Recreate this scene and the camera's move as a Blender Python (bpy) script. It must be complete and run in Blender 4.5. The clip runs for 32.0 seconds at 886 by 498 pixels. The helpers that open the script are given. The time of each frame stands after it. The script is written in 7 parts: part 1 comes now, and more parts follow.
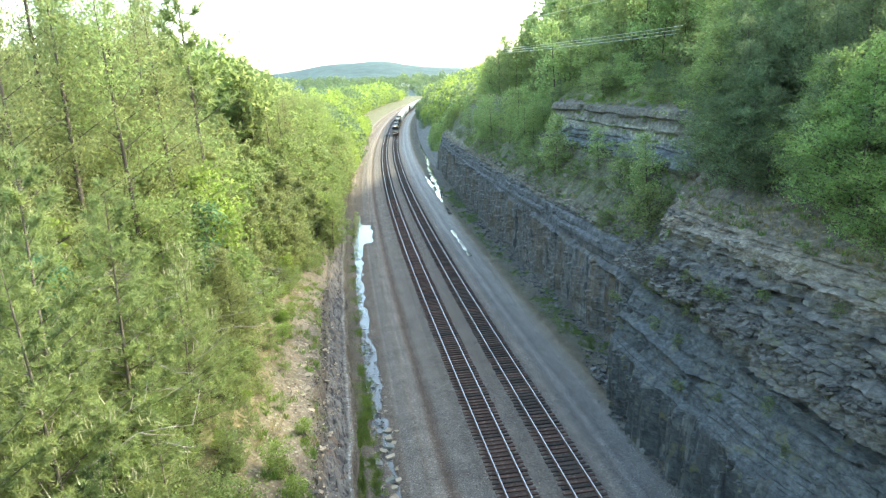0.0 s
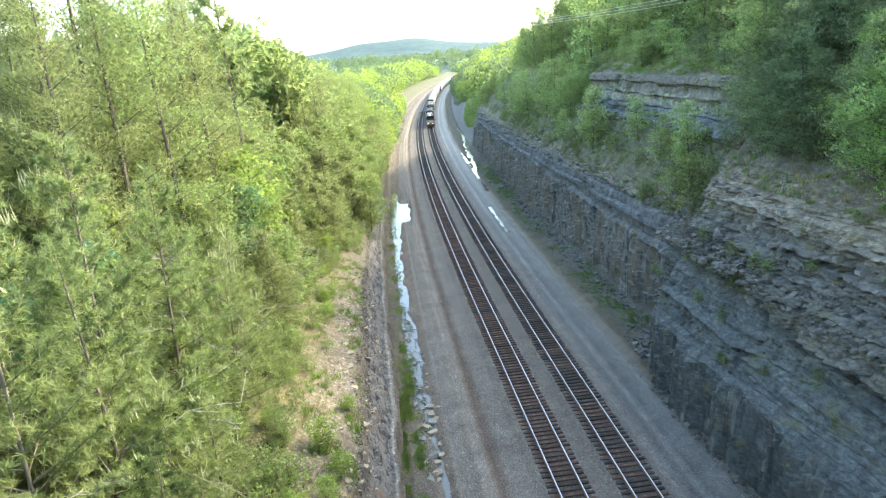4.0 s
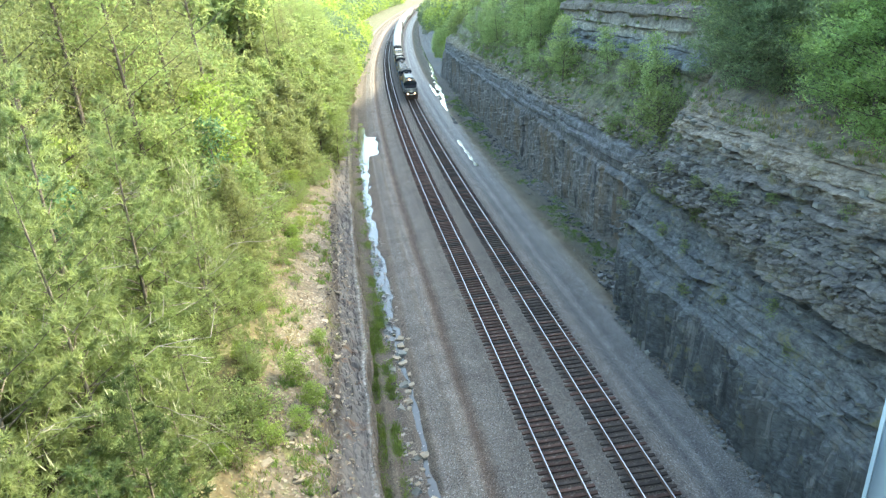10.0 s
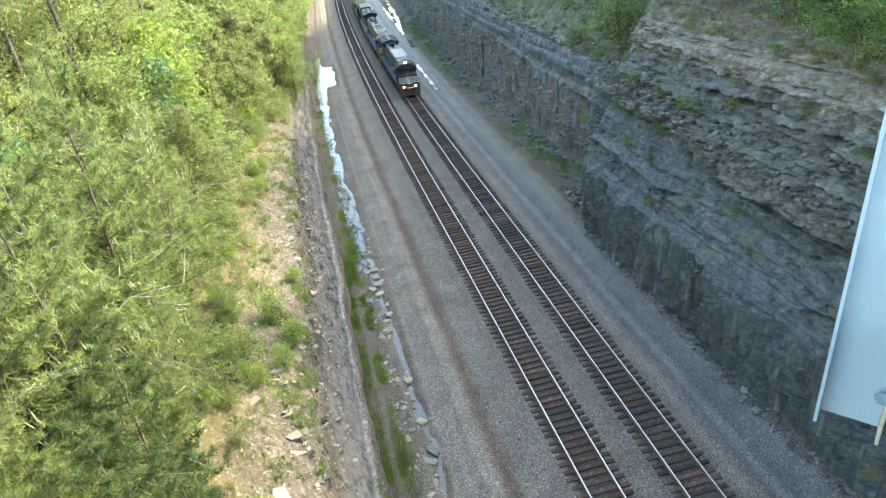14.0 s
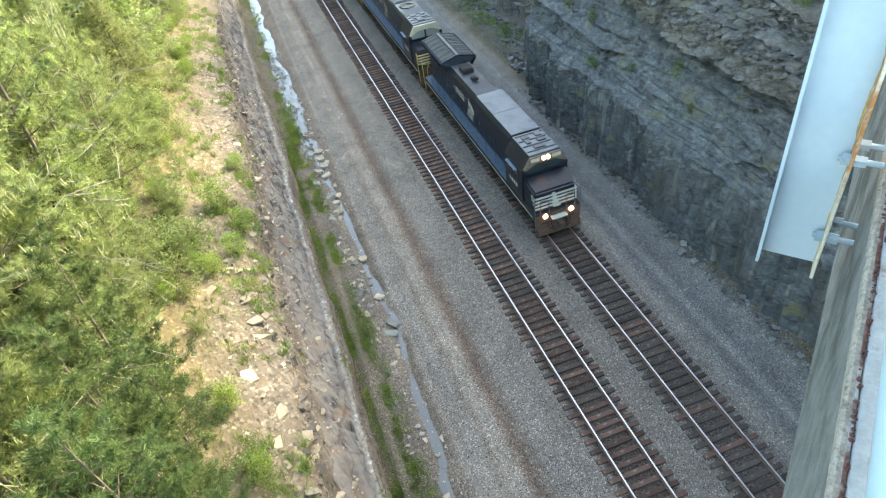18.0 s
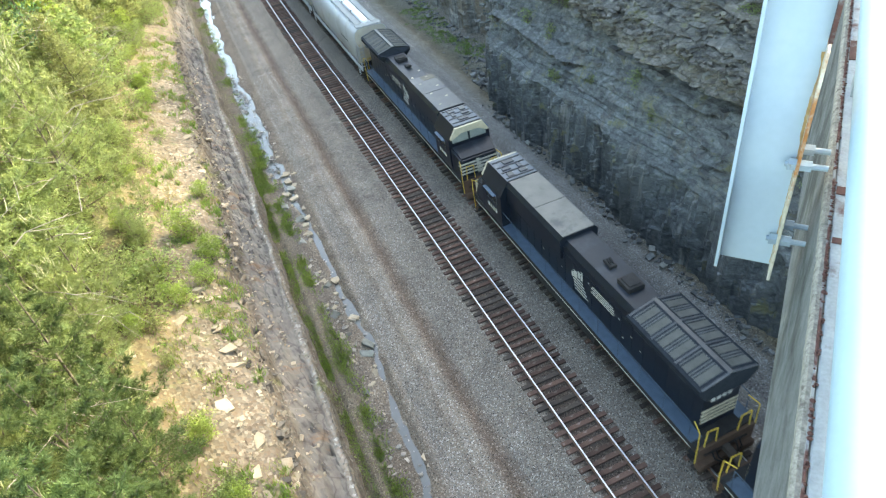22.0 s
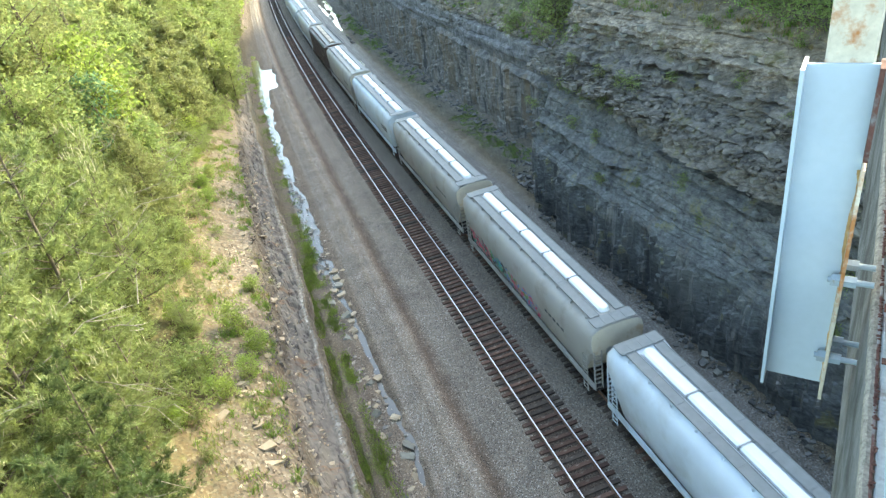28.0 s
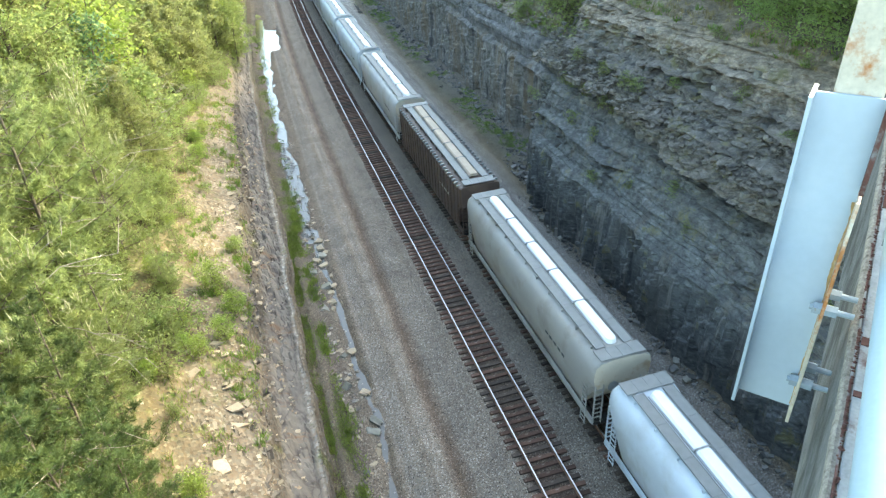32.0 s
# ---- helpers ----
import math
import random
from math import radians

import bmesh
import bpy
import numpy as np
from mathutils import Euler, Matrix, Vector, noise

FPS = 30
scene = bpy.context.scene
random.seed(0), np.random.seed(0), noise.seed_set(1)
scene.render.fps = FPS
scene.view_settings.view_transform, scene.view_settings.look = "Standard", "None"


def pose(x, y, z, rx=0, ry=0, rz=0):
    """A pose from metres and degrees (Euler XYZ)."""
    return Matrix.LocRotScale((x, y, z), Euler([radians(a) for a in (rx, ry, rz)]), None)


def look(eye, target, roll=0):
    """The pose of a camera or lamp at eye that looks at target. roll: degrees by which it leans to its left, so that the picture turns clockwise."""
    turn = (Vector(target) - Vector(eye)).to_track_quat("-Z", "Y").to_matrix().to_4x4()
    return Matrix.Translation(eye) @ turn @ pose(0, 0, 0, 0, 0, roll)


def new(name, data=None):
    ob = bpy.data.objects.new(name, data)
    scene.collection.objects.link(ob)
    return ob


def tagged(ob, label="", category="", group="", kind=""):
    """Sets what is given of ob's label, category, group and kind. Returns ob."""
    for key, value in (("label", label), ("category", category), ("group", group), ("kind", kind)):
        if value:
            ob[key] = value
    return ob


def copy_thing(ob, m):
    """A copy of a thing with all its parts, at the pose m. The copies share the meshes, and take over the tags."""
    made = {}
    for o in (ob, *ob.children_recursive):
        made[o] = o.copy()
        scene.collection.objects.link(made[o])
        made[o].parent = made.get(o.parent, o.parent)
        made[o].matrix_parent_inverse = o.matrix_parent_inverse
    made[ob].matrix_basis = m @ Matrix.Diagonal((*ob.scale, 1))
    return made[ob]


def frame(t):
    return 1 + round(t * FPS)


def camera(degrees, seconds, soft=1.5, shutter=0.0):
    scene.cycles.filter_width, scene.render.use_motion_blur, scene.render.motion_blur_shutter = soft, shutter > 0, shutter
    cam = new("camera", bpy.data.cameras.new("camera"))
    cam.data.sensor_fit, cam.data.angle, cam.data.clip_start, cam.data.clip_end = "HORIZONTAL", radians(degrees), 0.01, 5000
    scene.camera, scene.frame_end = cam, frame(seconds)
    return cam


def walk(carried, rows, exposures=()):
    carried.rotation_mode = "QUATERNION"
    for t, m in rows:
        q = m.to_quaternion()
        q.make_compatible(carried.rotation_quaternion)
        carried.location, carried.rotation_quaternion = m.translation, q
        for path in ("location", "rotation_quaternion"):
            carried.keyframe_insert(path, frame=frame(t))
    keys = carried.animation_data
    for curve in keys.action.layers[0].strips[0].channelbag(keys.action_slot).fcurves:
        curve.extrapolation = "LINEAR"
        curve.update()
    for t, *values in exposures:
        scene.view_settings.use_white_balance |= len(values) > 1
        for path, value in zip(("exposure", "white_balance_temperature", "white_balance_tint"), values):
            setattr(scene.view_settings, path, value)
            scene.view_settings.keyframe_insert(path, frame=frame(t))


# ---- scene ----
# a railway cutting seen from a road bridge: camera path (seconds, place, Euler degrees)
cam = camera(69.0, 32.0, soft=1.25, shutter=0.15)
PATH = [
    (0, 0.01, 0.001, 26.019, 75.161, 2.106, 0.669),
    (0.5, 0.01, 0.001, 26.019, 74.56, 4.61, 1.373),
    (1, 0.01, 0.001, 26.019, 73.486, 5.341, -1.039),
    (1.5, 0.01, 0.001, 26.019, 73.507, 5.013, -0.711),
    (2, 0.01, 0.001, 26.019, 73.324, 4.724, -0.84),
    (2.5, 0.01, 0.001, 26.019, 71.91, 4.342, 0.38),
    (3, 0.01, 0.001, 26.019, 72.061, 4.616, 2.143),
    (3.5, 0.01, 0.001, 26.019, 73.3, 4.414, 3.583),
    (5.5, 0.01, 0.001, 26.019, 72.935, 3.561, 3.176),
    (6, 0.01, 0.001, 26.019, 71.904, 3.892, 3.48),
    (6.5, 0.01, 0.001, 26.019, 70.908, 3.698, 2.953),
    (7, 0.01, 0.001, 26.019, 69.862, 3.548, 2.936),
    (7.5, 0.01, 0.001, 26.019, 69.239, 3.052, 2.22),
    (8, 0.01, 0.001, 26.019, 68.413, 3.54, 1.875),
    (8.5, 0.01, 0.001, 26.019, 67.823, 3.222, 2.019),
    (9, 0.01, 0.001, 26.019, 67.173, 2.941, 1.746),
    (9.5, 0.01, 0.001, 26.019, 67.333, 3.775, 0.671),
    (10, 0.01, 0.001, 26.019, 67.27, 3.55, 0.866),
    (10.5, 0.01, 0.001, 26.019, 66.275, 2.9, -0.874),
    (11, 0.01, 0.001, 26.019, 64.348, 3.053, -1.136),
    (11.5, 0.01, 0.001, 26.019, 65.436, 1.568, -2.311),
    (12, 0.01, 0.001, 26.019, 64.652, 3.625, -2.36),
    (12.5, 0.01, 0.001, 26.019, 62.246, 5.45, -3.178),
    (13, 0.01, 0.001, 26.019, 61.368, 5.271, -2.871),
    (13.5, 0.01, 0.001, 26.019, 60.278, 5.98, -2.855),
    (15.5, 0.01, 0.001, 26.019, 61.57, 7.63, -6.028),
    (16, 0.01, 0.001, 26.019, 59.543, 8.503, -7.078),
    (16.5, 0.015, 0.001, 26.027, 56.693, 7.05, -9.599),
    (17, 0.006, 0.002, 26.016, 54.943, 8.082, -8.979),
    (17.5, -0.015, 0.007, 25.998, 49.943, 6.808, -8.861),
    (18, -0.025, 0.008, 25.986, 48.804, 6.821, -9.445),
    (18.5, -0.017, 0.01, 25.997, 49.933, 6.581, -11.351),
    (19, -0.012, 0.006, 25.995, 49.161, 6.391, -12.127),
    (19.5, -0.002, -0, 25.999, 49.339, 6.424, -12.922),
    (20, -0, -0, 26, 50.062, 6.417, -13.246),
    (20.5, -0.004, -0, 25.996, 49.545, 6.305, -13.467),
    (21, -0.005, 0.003, 25.999, 49.274, 6.63, -13.759),
    (21.5, -0.001, 0.006, 26.004, 49.529, 7.411, -13.484),
    (22, 0.007, 0.001, 26.006, 49.777, 7.456, -13.25),
    (22.5, 0, 0.004, 26.005, 49.284, 7.398, -12.686),
    (23, 0.005, 0.004, 26.012, 50.086, 7.469, -12.637),
    (23.5, 0.004, 0.004, 26.01, 50.084, 7.547, -11.646),
    (24, -0.001, 0.007, 26.007, 49.89, 7.593, -10.944),
    (24.5, -0.004, 0.007, 26.007, 50.252, 7.835, -10.215),
    (26.5, -0.004, 0.009, 26.01, 51.436, 6.974, -7.891),
    (27, 0.015, -0.005, 26.016, 51.096, 7.702, -9.506),
    (27.5, 0.024, -0.004, 26.018, 52.044, 6.574, -11.612),
    (28, 0.052, -0.009, 26.047, 59.055, 8.879, -9.238),
    (28.5, 0.047, 0.005, 26.054, 60.018, 9.671, -8.43),
    (29, 0.04, 0.006, 26.049, 58.219, 4.96, -9.013),
    (29.5, 0.041, 0.009, 26.053, 56.223, 4.589, -8.431),
    (30, 0.04, 0.01, 26.053, 56.428, 5.513, -6.934),
    (30.5, 0.012, 0.027, 26.044, 56.666, 4.235, -7.49),
    (31, 0.024, 0.019, 26.046, 56.918, 4.008, -7.831),
    (31.5, 0.03, 0.02, 26.053, 58.704, 3.875, -9.047),
    (32, 0.042, 0.017, 26.062, 57.631, 3.136, -7.188),
]
walk(cam, [(t, pose(x, y, z, rx, ry, rz)) for t, x, y, z, rx, ry, rz in PATH], exposures=[(0, 2.65, 6700, -4), (3, 2.75, 6700, -1), (6, 2.8, 6700, -1), (9, 2.93, 6700, -3), (13, 2.98, 6900, -2), (16, 3.05, 7350, -1), (19, 3.2, 7500, 1), (23, 3.2, 7500, 1), (27, 2.95, 7400, 0), (32, 3.0, 7400, -1)])

# ---- world and sun: low afternoon sun from behind the cliff ----
SUN_EL, SUN_AZ = 34.0, 52.0      # degrees; azimuth clockwise from +y
world = bpy.data.worlds.new("sky")
scene.world = world
world.use_nodes = True
wn = world.node_tree.nodes
sky = wn.new("ShaderNodeTexSky")
sky.sky_type, sky.sun_disc = "NISHITA", False
sky.sun_elevation, sky.sun_rotation = radians(SUN_EL), radians(SUN_AZ)
sky.air_density, sky.dust_density, sky.ozone_density = 1.0, 2.0, 1.0
wn["Background"].inputs["Strength"].default_value = 0.15
world.node_tree.links.new(sky.outputs["Color"], wn["Background"].inputs["Color"])
sun_data = bpy.data.lights.new("sun", "SUN")
sun_data.energy, sun_data.angle, sun_data.color = 1.9, radians(5.0), (1.0, 0.92, 0.77)
sun = new("sun", sun_data)
sx, sy = math.sin(radians(SUN_AZ)), math.cos(radians(SUN_AZ))
sun.matrix_basis = look((sx * 60, sy * 60, 60), (sx * 60 - sx * math.cos(radians(SUN_EL)), sy * 60 - sy * math.cos(radians(SUN_EL)), 60 - math.sin(radians(SUN_EL))))

rng = np.random.default_rng(7)


# ---- materials ----
def mat(name, base=(0.5, 0.5, 0.5), rough=0.8, metal=0.0, spread=0.25, scale=6.0, fine=60.0, bump=0.2, dist=0.02, stain=None, stain_at=0.55, stain_scale=1.2, spec=0.3, island=0.0, obj=0.0):
    """A plain surface with grain at two scales, stains of another colour and fine relief."""
    m = bpy.data.materials.new(name)
    m.use_nodes = True
    nt = m.node_tree
    bs = nt.nodes["Principled BSDF"]
    bs.inputs["Roughness"].default_value = rough
    bs.inputs["Metallic"].default_value = metal
    bs.inputs["Specular IOR Level"].default_value = spec
    co = nt.nodes.new("ShaderNodeTexCoord")
    big = noise_node(nt, co.outputs["Object"], scale, 5)
    small = noise_node(nt, co.outputs["Object"], fine, 3)
    mixn = nt.nodes.new("ShaderNodeMath")
    mixn.operation = "MULTIPLY_ADD"
    nt.links.new(big.outputs["Fac"], mixn.inputs[0])
    mixn.inputs[1].default_value = 0.6
    half = nt.nodes.new("ShaderNodeMath")
    half.operation = "MULTIPLY"
    half.inputs[1].default_value = 0.4
    nt.links.new(small.outputs["Fac"], half.inputs[0])
    nt.links.new(half.outputs[0], mixn.inputs[2])
    ramp = ramp_node(nt, mixn.outputs[0], [(0.3, [c * (1 - spread) for c in base]), (0.7, [min(1, c * (1 + spread)) for c in base])])
    out = ramp.outputs["Color"]
    if stain:
        sn = noise_node(nt, co.outputs["Object"], stain_scale, 6, rough=0.65)
        mask = ramp_node(nt, sn.outputs["Fac"], [(stain_at, (0, 0, 0)), (stain_at + 0.12, (1, 1, 1))])
        out = mix_node(nt, mask.outputs["Color"], out, (*stain, 1))
    for amount, source in ((island, "isl"), (obj, "obj")):
        if amount:
            if source == "isl":
                r = nt.nodes.new("ShaderNodeNewGeometry").outputs["Random Per Island"]
            else:
                r = nt.nodes.new("ShaderNodeObjectInfo").outputs["Random"]
            hsv = nt.nodes.new("ShaderNodeHueSaturation")
            mr = nt.nodes.new("ShaderNodeMapRange")
            mr.inputs["To Min"].default_value, mr.inputs["To Max"].default_value = 1 - amount, 1 + amount
            nt.links.new(r, mr.inputs["Value"])
            nt.links.new(mr.outputs["Result"], hsv.inputs["Value"])
            nt.links.new(out, hsv.inputs["Color"])
            out = hsv.outputs["Color"]
    nt.links.new(out, bs.inputs["Base Color"])
    if bump:
        add_bump(nt, mixn.outputs[0], bs, bump, dist)
    return m


def noise_node(nt, vec, scale, detail=4, rough=0.55, stretch=None):
    n = nt.nodes.new("ShaderNodeTexNoise")
    n.inputs["Scale"].default_value, n.inputs["Detail"].default_value, n.inputs["Roughness"].default_value = scale, detail, rough
    if stretch:
        mp = nt.nodes.new("ShaderNodeMapping")
        mp.inputs["Scale"].default_value = stretch
        nt.links.new(vec, mp.inputs["Vector"])
        vec = mp.outputs["Vector"]
    nt.links.new(vec, n.inputs["Vector"])
    return n


def ramp_node(nt, fac, stops, kind="LINEAR"):
    r = nt.nodes.new("ShaderNodeValToRGB")
    r.color_ramp.interpolation = kind
    els = r.color_ramp.elements
    while len(els) < len(stops):
        els.new(0.5)
    for e, (p, c) in zip(els, stops):
        e.position, e.color = p, (*c[:3], 1)
    nt.links.new(fac, r.inputs["Fac"])
    return r


def mix_node(nt, fac, a, b, mode="MIX"):
    x = nt.nodes.new("ShaderNodeMix")
    x.data_type, x.blend_type = "RGBA", mode
    for sock, v in ((x.inputs[0], fac), (x.inputs[6], a), (x.inputs[7], b)):
        if isinstance(v, bpy.types.NodeSocket):
            nt.links.new(v, sock)
        else:
            sock.default_value = v
    return x.outputs[2]


def add_bump(nt, height, bs, strength, dist, before=None):
    b = nt.nodes.new("ShaderNodeBump")
    b.inputs["Strength"].default_value, b.inputs["Distance"].default_value = strength, dist
    nt.links.new(height, b.inputs["Height"])
    if before:
        nt.links.new(before, b.inputs["Normal"])
    nt.links.new(b.outputs["Normal"], bs.inputs["Normal"])
    return b.outputs["Normal"]


def leaf_mat(name, dark, light, through_col, hue=0.02, obj=0.25):
    """Leaves: colour varies leaf by leaf, clump by clump and tree by tree, and some light comes through."""
    m = bpy.data.materials.new(name)
    m.use_nodes = True
    nt = m.node_tree
    bs = nt.nodes["Principled BSDF"]
    geo = nt.nodes.new("ShaderNodeNewGeometry")
    info = nt.nodes.new("ShaderNodeObjectInfo")
    ramp = ramp_node(nt, geo.outputs["Random Per Island"], [(0.0, [0.7 * c for c in dark]), (0.6, [(a + b) / 2 for a, b in zip(dark, light)]), (1.0, light)])
    hsv = nt.nodes.new("ShaderNodeHueSaturation")
    mr = nt.nodes.new("ShaderNodeMapRange")
    mr.inputs["To Min"].default_value, mr.inputs["To Max"].default_value = 1 - obj, 1 + obj
    nt.links.new(info.outputs["Random"], mr.inputs["Value"])
    nt.links.new(mr.outputs["Result"], hsv.inputs["Value"])
    mh = nt.nodes.new("ShaderNodeMapRange")
    mh.inputs["To Min"].default_value, mh.inputs["To Max"].default_value = 0.5 - hue, 0.5 + hue
    nt.links.new(info.outputs["Random"], mh.inputs["Value"])
    nt.links.new(mh.outputs["Result"], hsv.inputs["Hue"])
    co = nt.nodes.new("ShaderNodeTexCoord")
    # clumps toned cool dark to warm bright: shaded gaps and lit tufts painted in
    shade_clump = noise_node(nt, co.outputs["Object"], 0.9, 3)
    tone = ramp_node(nt, shade_clump.outputs["Fac"], [(0.36, (0.42, 0.5, 0.48)), (0.5, (0.94, 0.94, 0.94)), (0.64, (1.48, 1.38, 1.12))])
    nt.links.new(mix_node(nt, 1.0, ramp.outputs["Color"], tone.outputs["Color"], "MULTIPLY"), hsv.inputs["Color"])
    nt.links.new(hsv.outputs["Color"], bs.inputs["Base Color"])
    bs.inputs["Roughness"].default_value, bs.inputs["Specular IOR Level"].default_value = 0.6, 0.25
    tr = nt.nodes.new("ShaderNodeBsdfTranslucent")
    tr.inputs["Color"].default_value = (*through_col, 1)
    mx = nt.nodes.new("ShaderNodeMixShader")
    mx.inputs[0].default_value = 0.45
    nt.links.new(bs.outputs[0], mx.inputs[1])
    nt.links.new(tr.outputs[0], mx.inputs[2])
    nt.links.new(mx.outputs[0], nt.nodes["Material Output"].inputs["Surface"])
    return m


M = {}
M["steel_rail"] = mat("rail_steel", (0.36, 0.365, 0.39), 0.42, 1.0, 0.1, 3, 40, 0.02)
M["rail_rust"] = mat("rail_rust", (0.13, 0.075, 0.05), 0.85, 0.0, 0.3, 8, 80, 0.2)
M["tie"] = mat("tie_wood", (0.05, 0.038, 0.031), 0.9, 0, 0.35, 3, 30, 0.4, 0.02, stain=(0.11, 0.095, 0.08), stain_at=0.6, stain_scale=3, obj=0.35)
M["tie_red"] = mat("tie_wood_red", (0.082, 0.047, 0.035), 0.9, 0, 0.35, 3, 30, 0.4, 0.02, stain=(0.17, 0.14, 0.12), stain_at=0.58, stain_scale=3, obj=0.35)
M["bark"] = mat("bark", (0.12, 0.095, 0.075), 0.95, 0, 0.35, 4, 30, 0.8, 0.03)
M["pine_bark"] = mat("pale_pine_bark", (0.17, 0.14, 0.108), 0.95, 0, 0.35, 4, 30, 0.8, 0.03)
M["dead"] = mat("dead_wood", (0.34, 0.3, 0.25), 0.9, 0, 0.25, 6, 40, 0.3)
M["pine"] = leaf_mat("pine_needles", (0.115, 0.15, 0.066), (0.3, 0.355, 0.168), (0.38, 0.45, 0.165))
# pine needles again, darkened: shade beside the bridge put into the colour
M["shaded_pine"] = leaf_mat("shade_coloured_needles", (0.051, 0.085, 0.034), (0.136, 0.183, 0.076), (0.170, 0.230, 0.076))
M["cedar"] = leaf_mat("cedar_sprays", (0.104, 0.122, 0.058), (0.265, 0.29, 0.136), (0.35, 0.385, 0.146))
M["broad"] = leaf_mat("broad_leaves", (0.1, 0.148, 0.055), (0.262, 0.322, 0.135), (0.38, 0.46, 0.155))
M["lime"] = leaf_mat("young_and_sunlit_leaves", (0.159, 0.224, 0.050), (0.297, 0.388, 0.101), (0.396, 0.510, 0.118), obj=0.1)
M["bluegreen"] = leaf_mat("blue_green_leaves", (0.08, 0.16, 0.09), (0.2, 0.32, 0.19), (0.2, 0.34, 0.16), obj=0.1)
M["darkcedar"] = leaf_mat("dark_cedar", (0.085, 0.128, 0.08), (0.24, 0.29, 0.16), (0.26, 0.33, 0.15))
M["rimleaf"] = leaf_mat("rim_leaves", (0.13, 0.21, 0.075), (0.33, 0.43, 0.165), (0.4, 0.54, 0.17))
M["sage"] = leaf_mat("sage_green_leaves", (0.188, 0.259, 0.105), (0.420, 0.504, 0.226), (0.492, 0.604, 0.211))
M["shoot"] = mat("pale_spring_shoot", (0.47, 0.46, 0.27), 0.7, 0, 0.2, 8, 50, 0.0)
M["grass"] = leaf_mat("grass_blades", (0.075, 0.140, 0.024), (0.215, 0.302, 0.071), (0.215, 0.324, 0.071), obj=0.1)
M["ditch_grass"] = leaf_mat("ditch_weeds", (0.1, 0.15, 0.032), (0.25, 0.31, 0.085), (0.27, 0.34, 0.08), obj=0.1)
M["weeds"] = leaf_mat("dull_shaded_weeds", (0.07, 0.11, 0.04), (0.21, 0.29, 0.1), (0.25, 0.36, 0.1), obj=0.1)
M["drygrass"] = leaf_mat("dry_grass", (0.25, 0.2, 0.1), (0.42, 0.36, 0.18), (0.3, 0.26, 0.12), obj=0.1)
M["works"] = mat("pale_works_cladding", (0.62, 0.62, 0.6), 0.7, 0, 0.08, 0.1, 1, 0.0)
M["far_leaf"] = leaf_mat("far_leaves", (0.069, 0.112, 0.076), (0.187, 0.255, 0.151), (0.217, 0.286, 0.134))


# ---- the line of the railway: s along the left-hand track, u to its right ----
def line_slope(y):
    return -0.178 + 0.00045 * np.clip(y - 60, 0, 210) + 0.00027 * np.maximum(0, y - 270)


_y = np.arange(-300, 1500, 0.5)
_d = line_slope(_y)
_n = np.sqrt(1 + _d * _d)
_x = np.concatenate([[0], np.cumsum((_d[1:] + _d[:-1]) * 0.25)])
_x += 9.15 - np.interp(0, _y, _x)
_cx, _cy = _x + 0.755 / _n, _y - 0.755 * _d / _n
_s = np.concatenate([[0], np.cumsum(np.hypot(np.diff(_cx), np.diff(_cy)))])
_s -= np.interp(0, _cy, _s)


def place(s, u, z=0.0):
    """World places for s along the line and u to its right (numbers or arrays)."""
    x, y, d = np.interp(s, _s, _cx), np.interp(s, _s, _cy), np.interp(s, _s, _d)
    n = np.sqrt(1 + d * d)
    return np.stack([x + u / n, y - u * d / n, np.zeros_like(x) + z], -1)


def heading(s):
    """The line's turn at s, radians clockwise from +y."""
    return math.atan(float(np.interp(s, _s, _d)))


# ---- mesh helpers ----
def mesh_ob(name, verts, faces, material, parent=None, smooth=False, uv=None):
    me = bpy.data.meshes.new(name)
    me.from_pydata([tuple(v) for v in verts], [], [tuple(f) for f in faces])
    for m in material if isinstance(material, (list, tuple)) else [material]:
        me.materials.append(m)
    if smooth:
        me.polygons.foreach_set("use_smooth", [True] * len(me.polygons))
    if uv is not None:
        lay = me.uv_layers.new(name="plan")
        idx = np.empty(len(me.loops), dtype=np.int32)
        me.loops.foreach_get("vertex_index", idx)
        lay.data.foreach_set("uv", np.asarray(uv, dtype=np.float32)[idx].ravel())
    me.update()
    ob = new(name, me)
    if parent:
        ob.parent = parent
    return ob


def grid_ob(name, pts, material, parent=None, smooth=True, uv=None, flip=False):
    """A sheet from an array of places [rows, columns, 3]."""
    r, c = pts.shape[:2]
    i = np.arange(r * c).reshape(r, c)
    f = np.stack([i[:-1, :-1], i[:-1, 1:], i[1:, 1:], i[1:, :-1]], -1).reshape(-1, 4)
    if flip:
        f = f[:, ::-1]
    return mesh_ob(name, pts.reshape(-1, 3), f.tolist(), material, parent, smooth, None if uv is None else uv.reshape(-1, 2))


def part(name, bm, material, parent, label=""):
    """Links a bmesh as one mesh object under a thing or a part."""
    me = bpy.data.meshes.new(name)
    bm.to_mesh(me)
    bm.free()
    for m in material if isinstance(material, (list, tuple)) else [material]:
        me.materials.append(m)
    ob = new(name, me)
    ob.parent = parent
    if label:
        tagged(ob, label)
    return ob


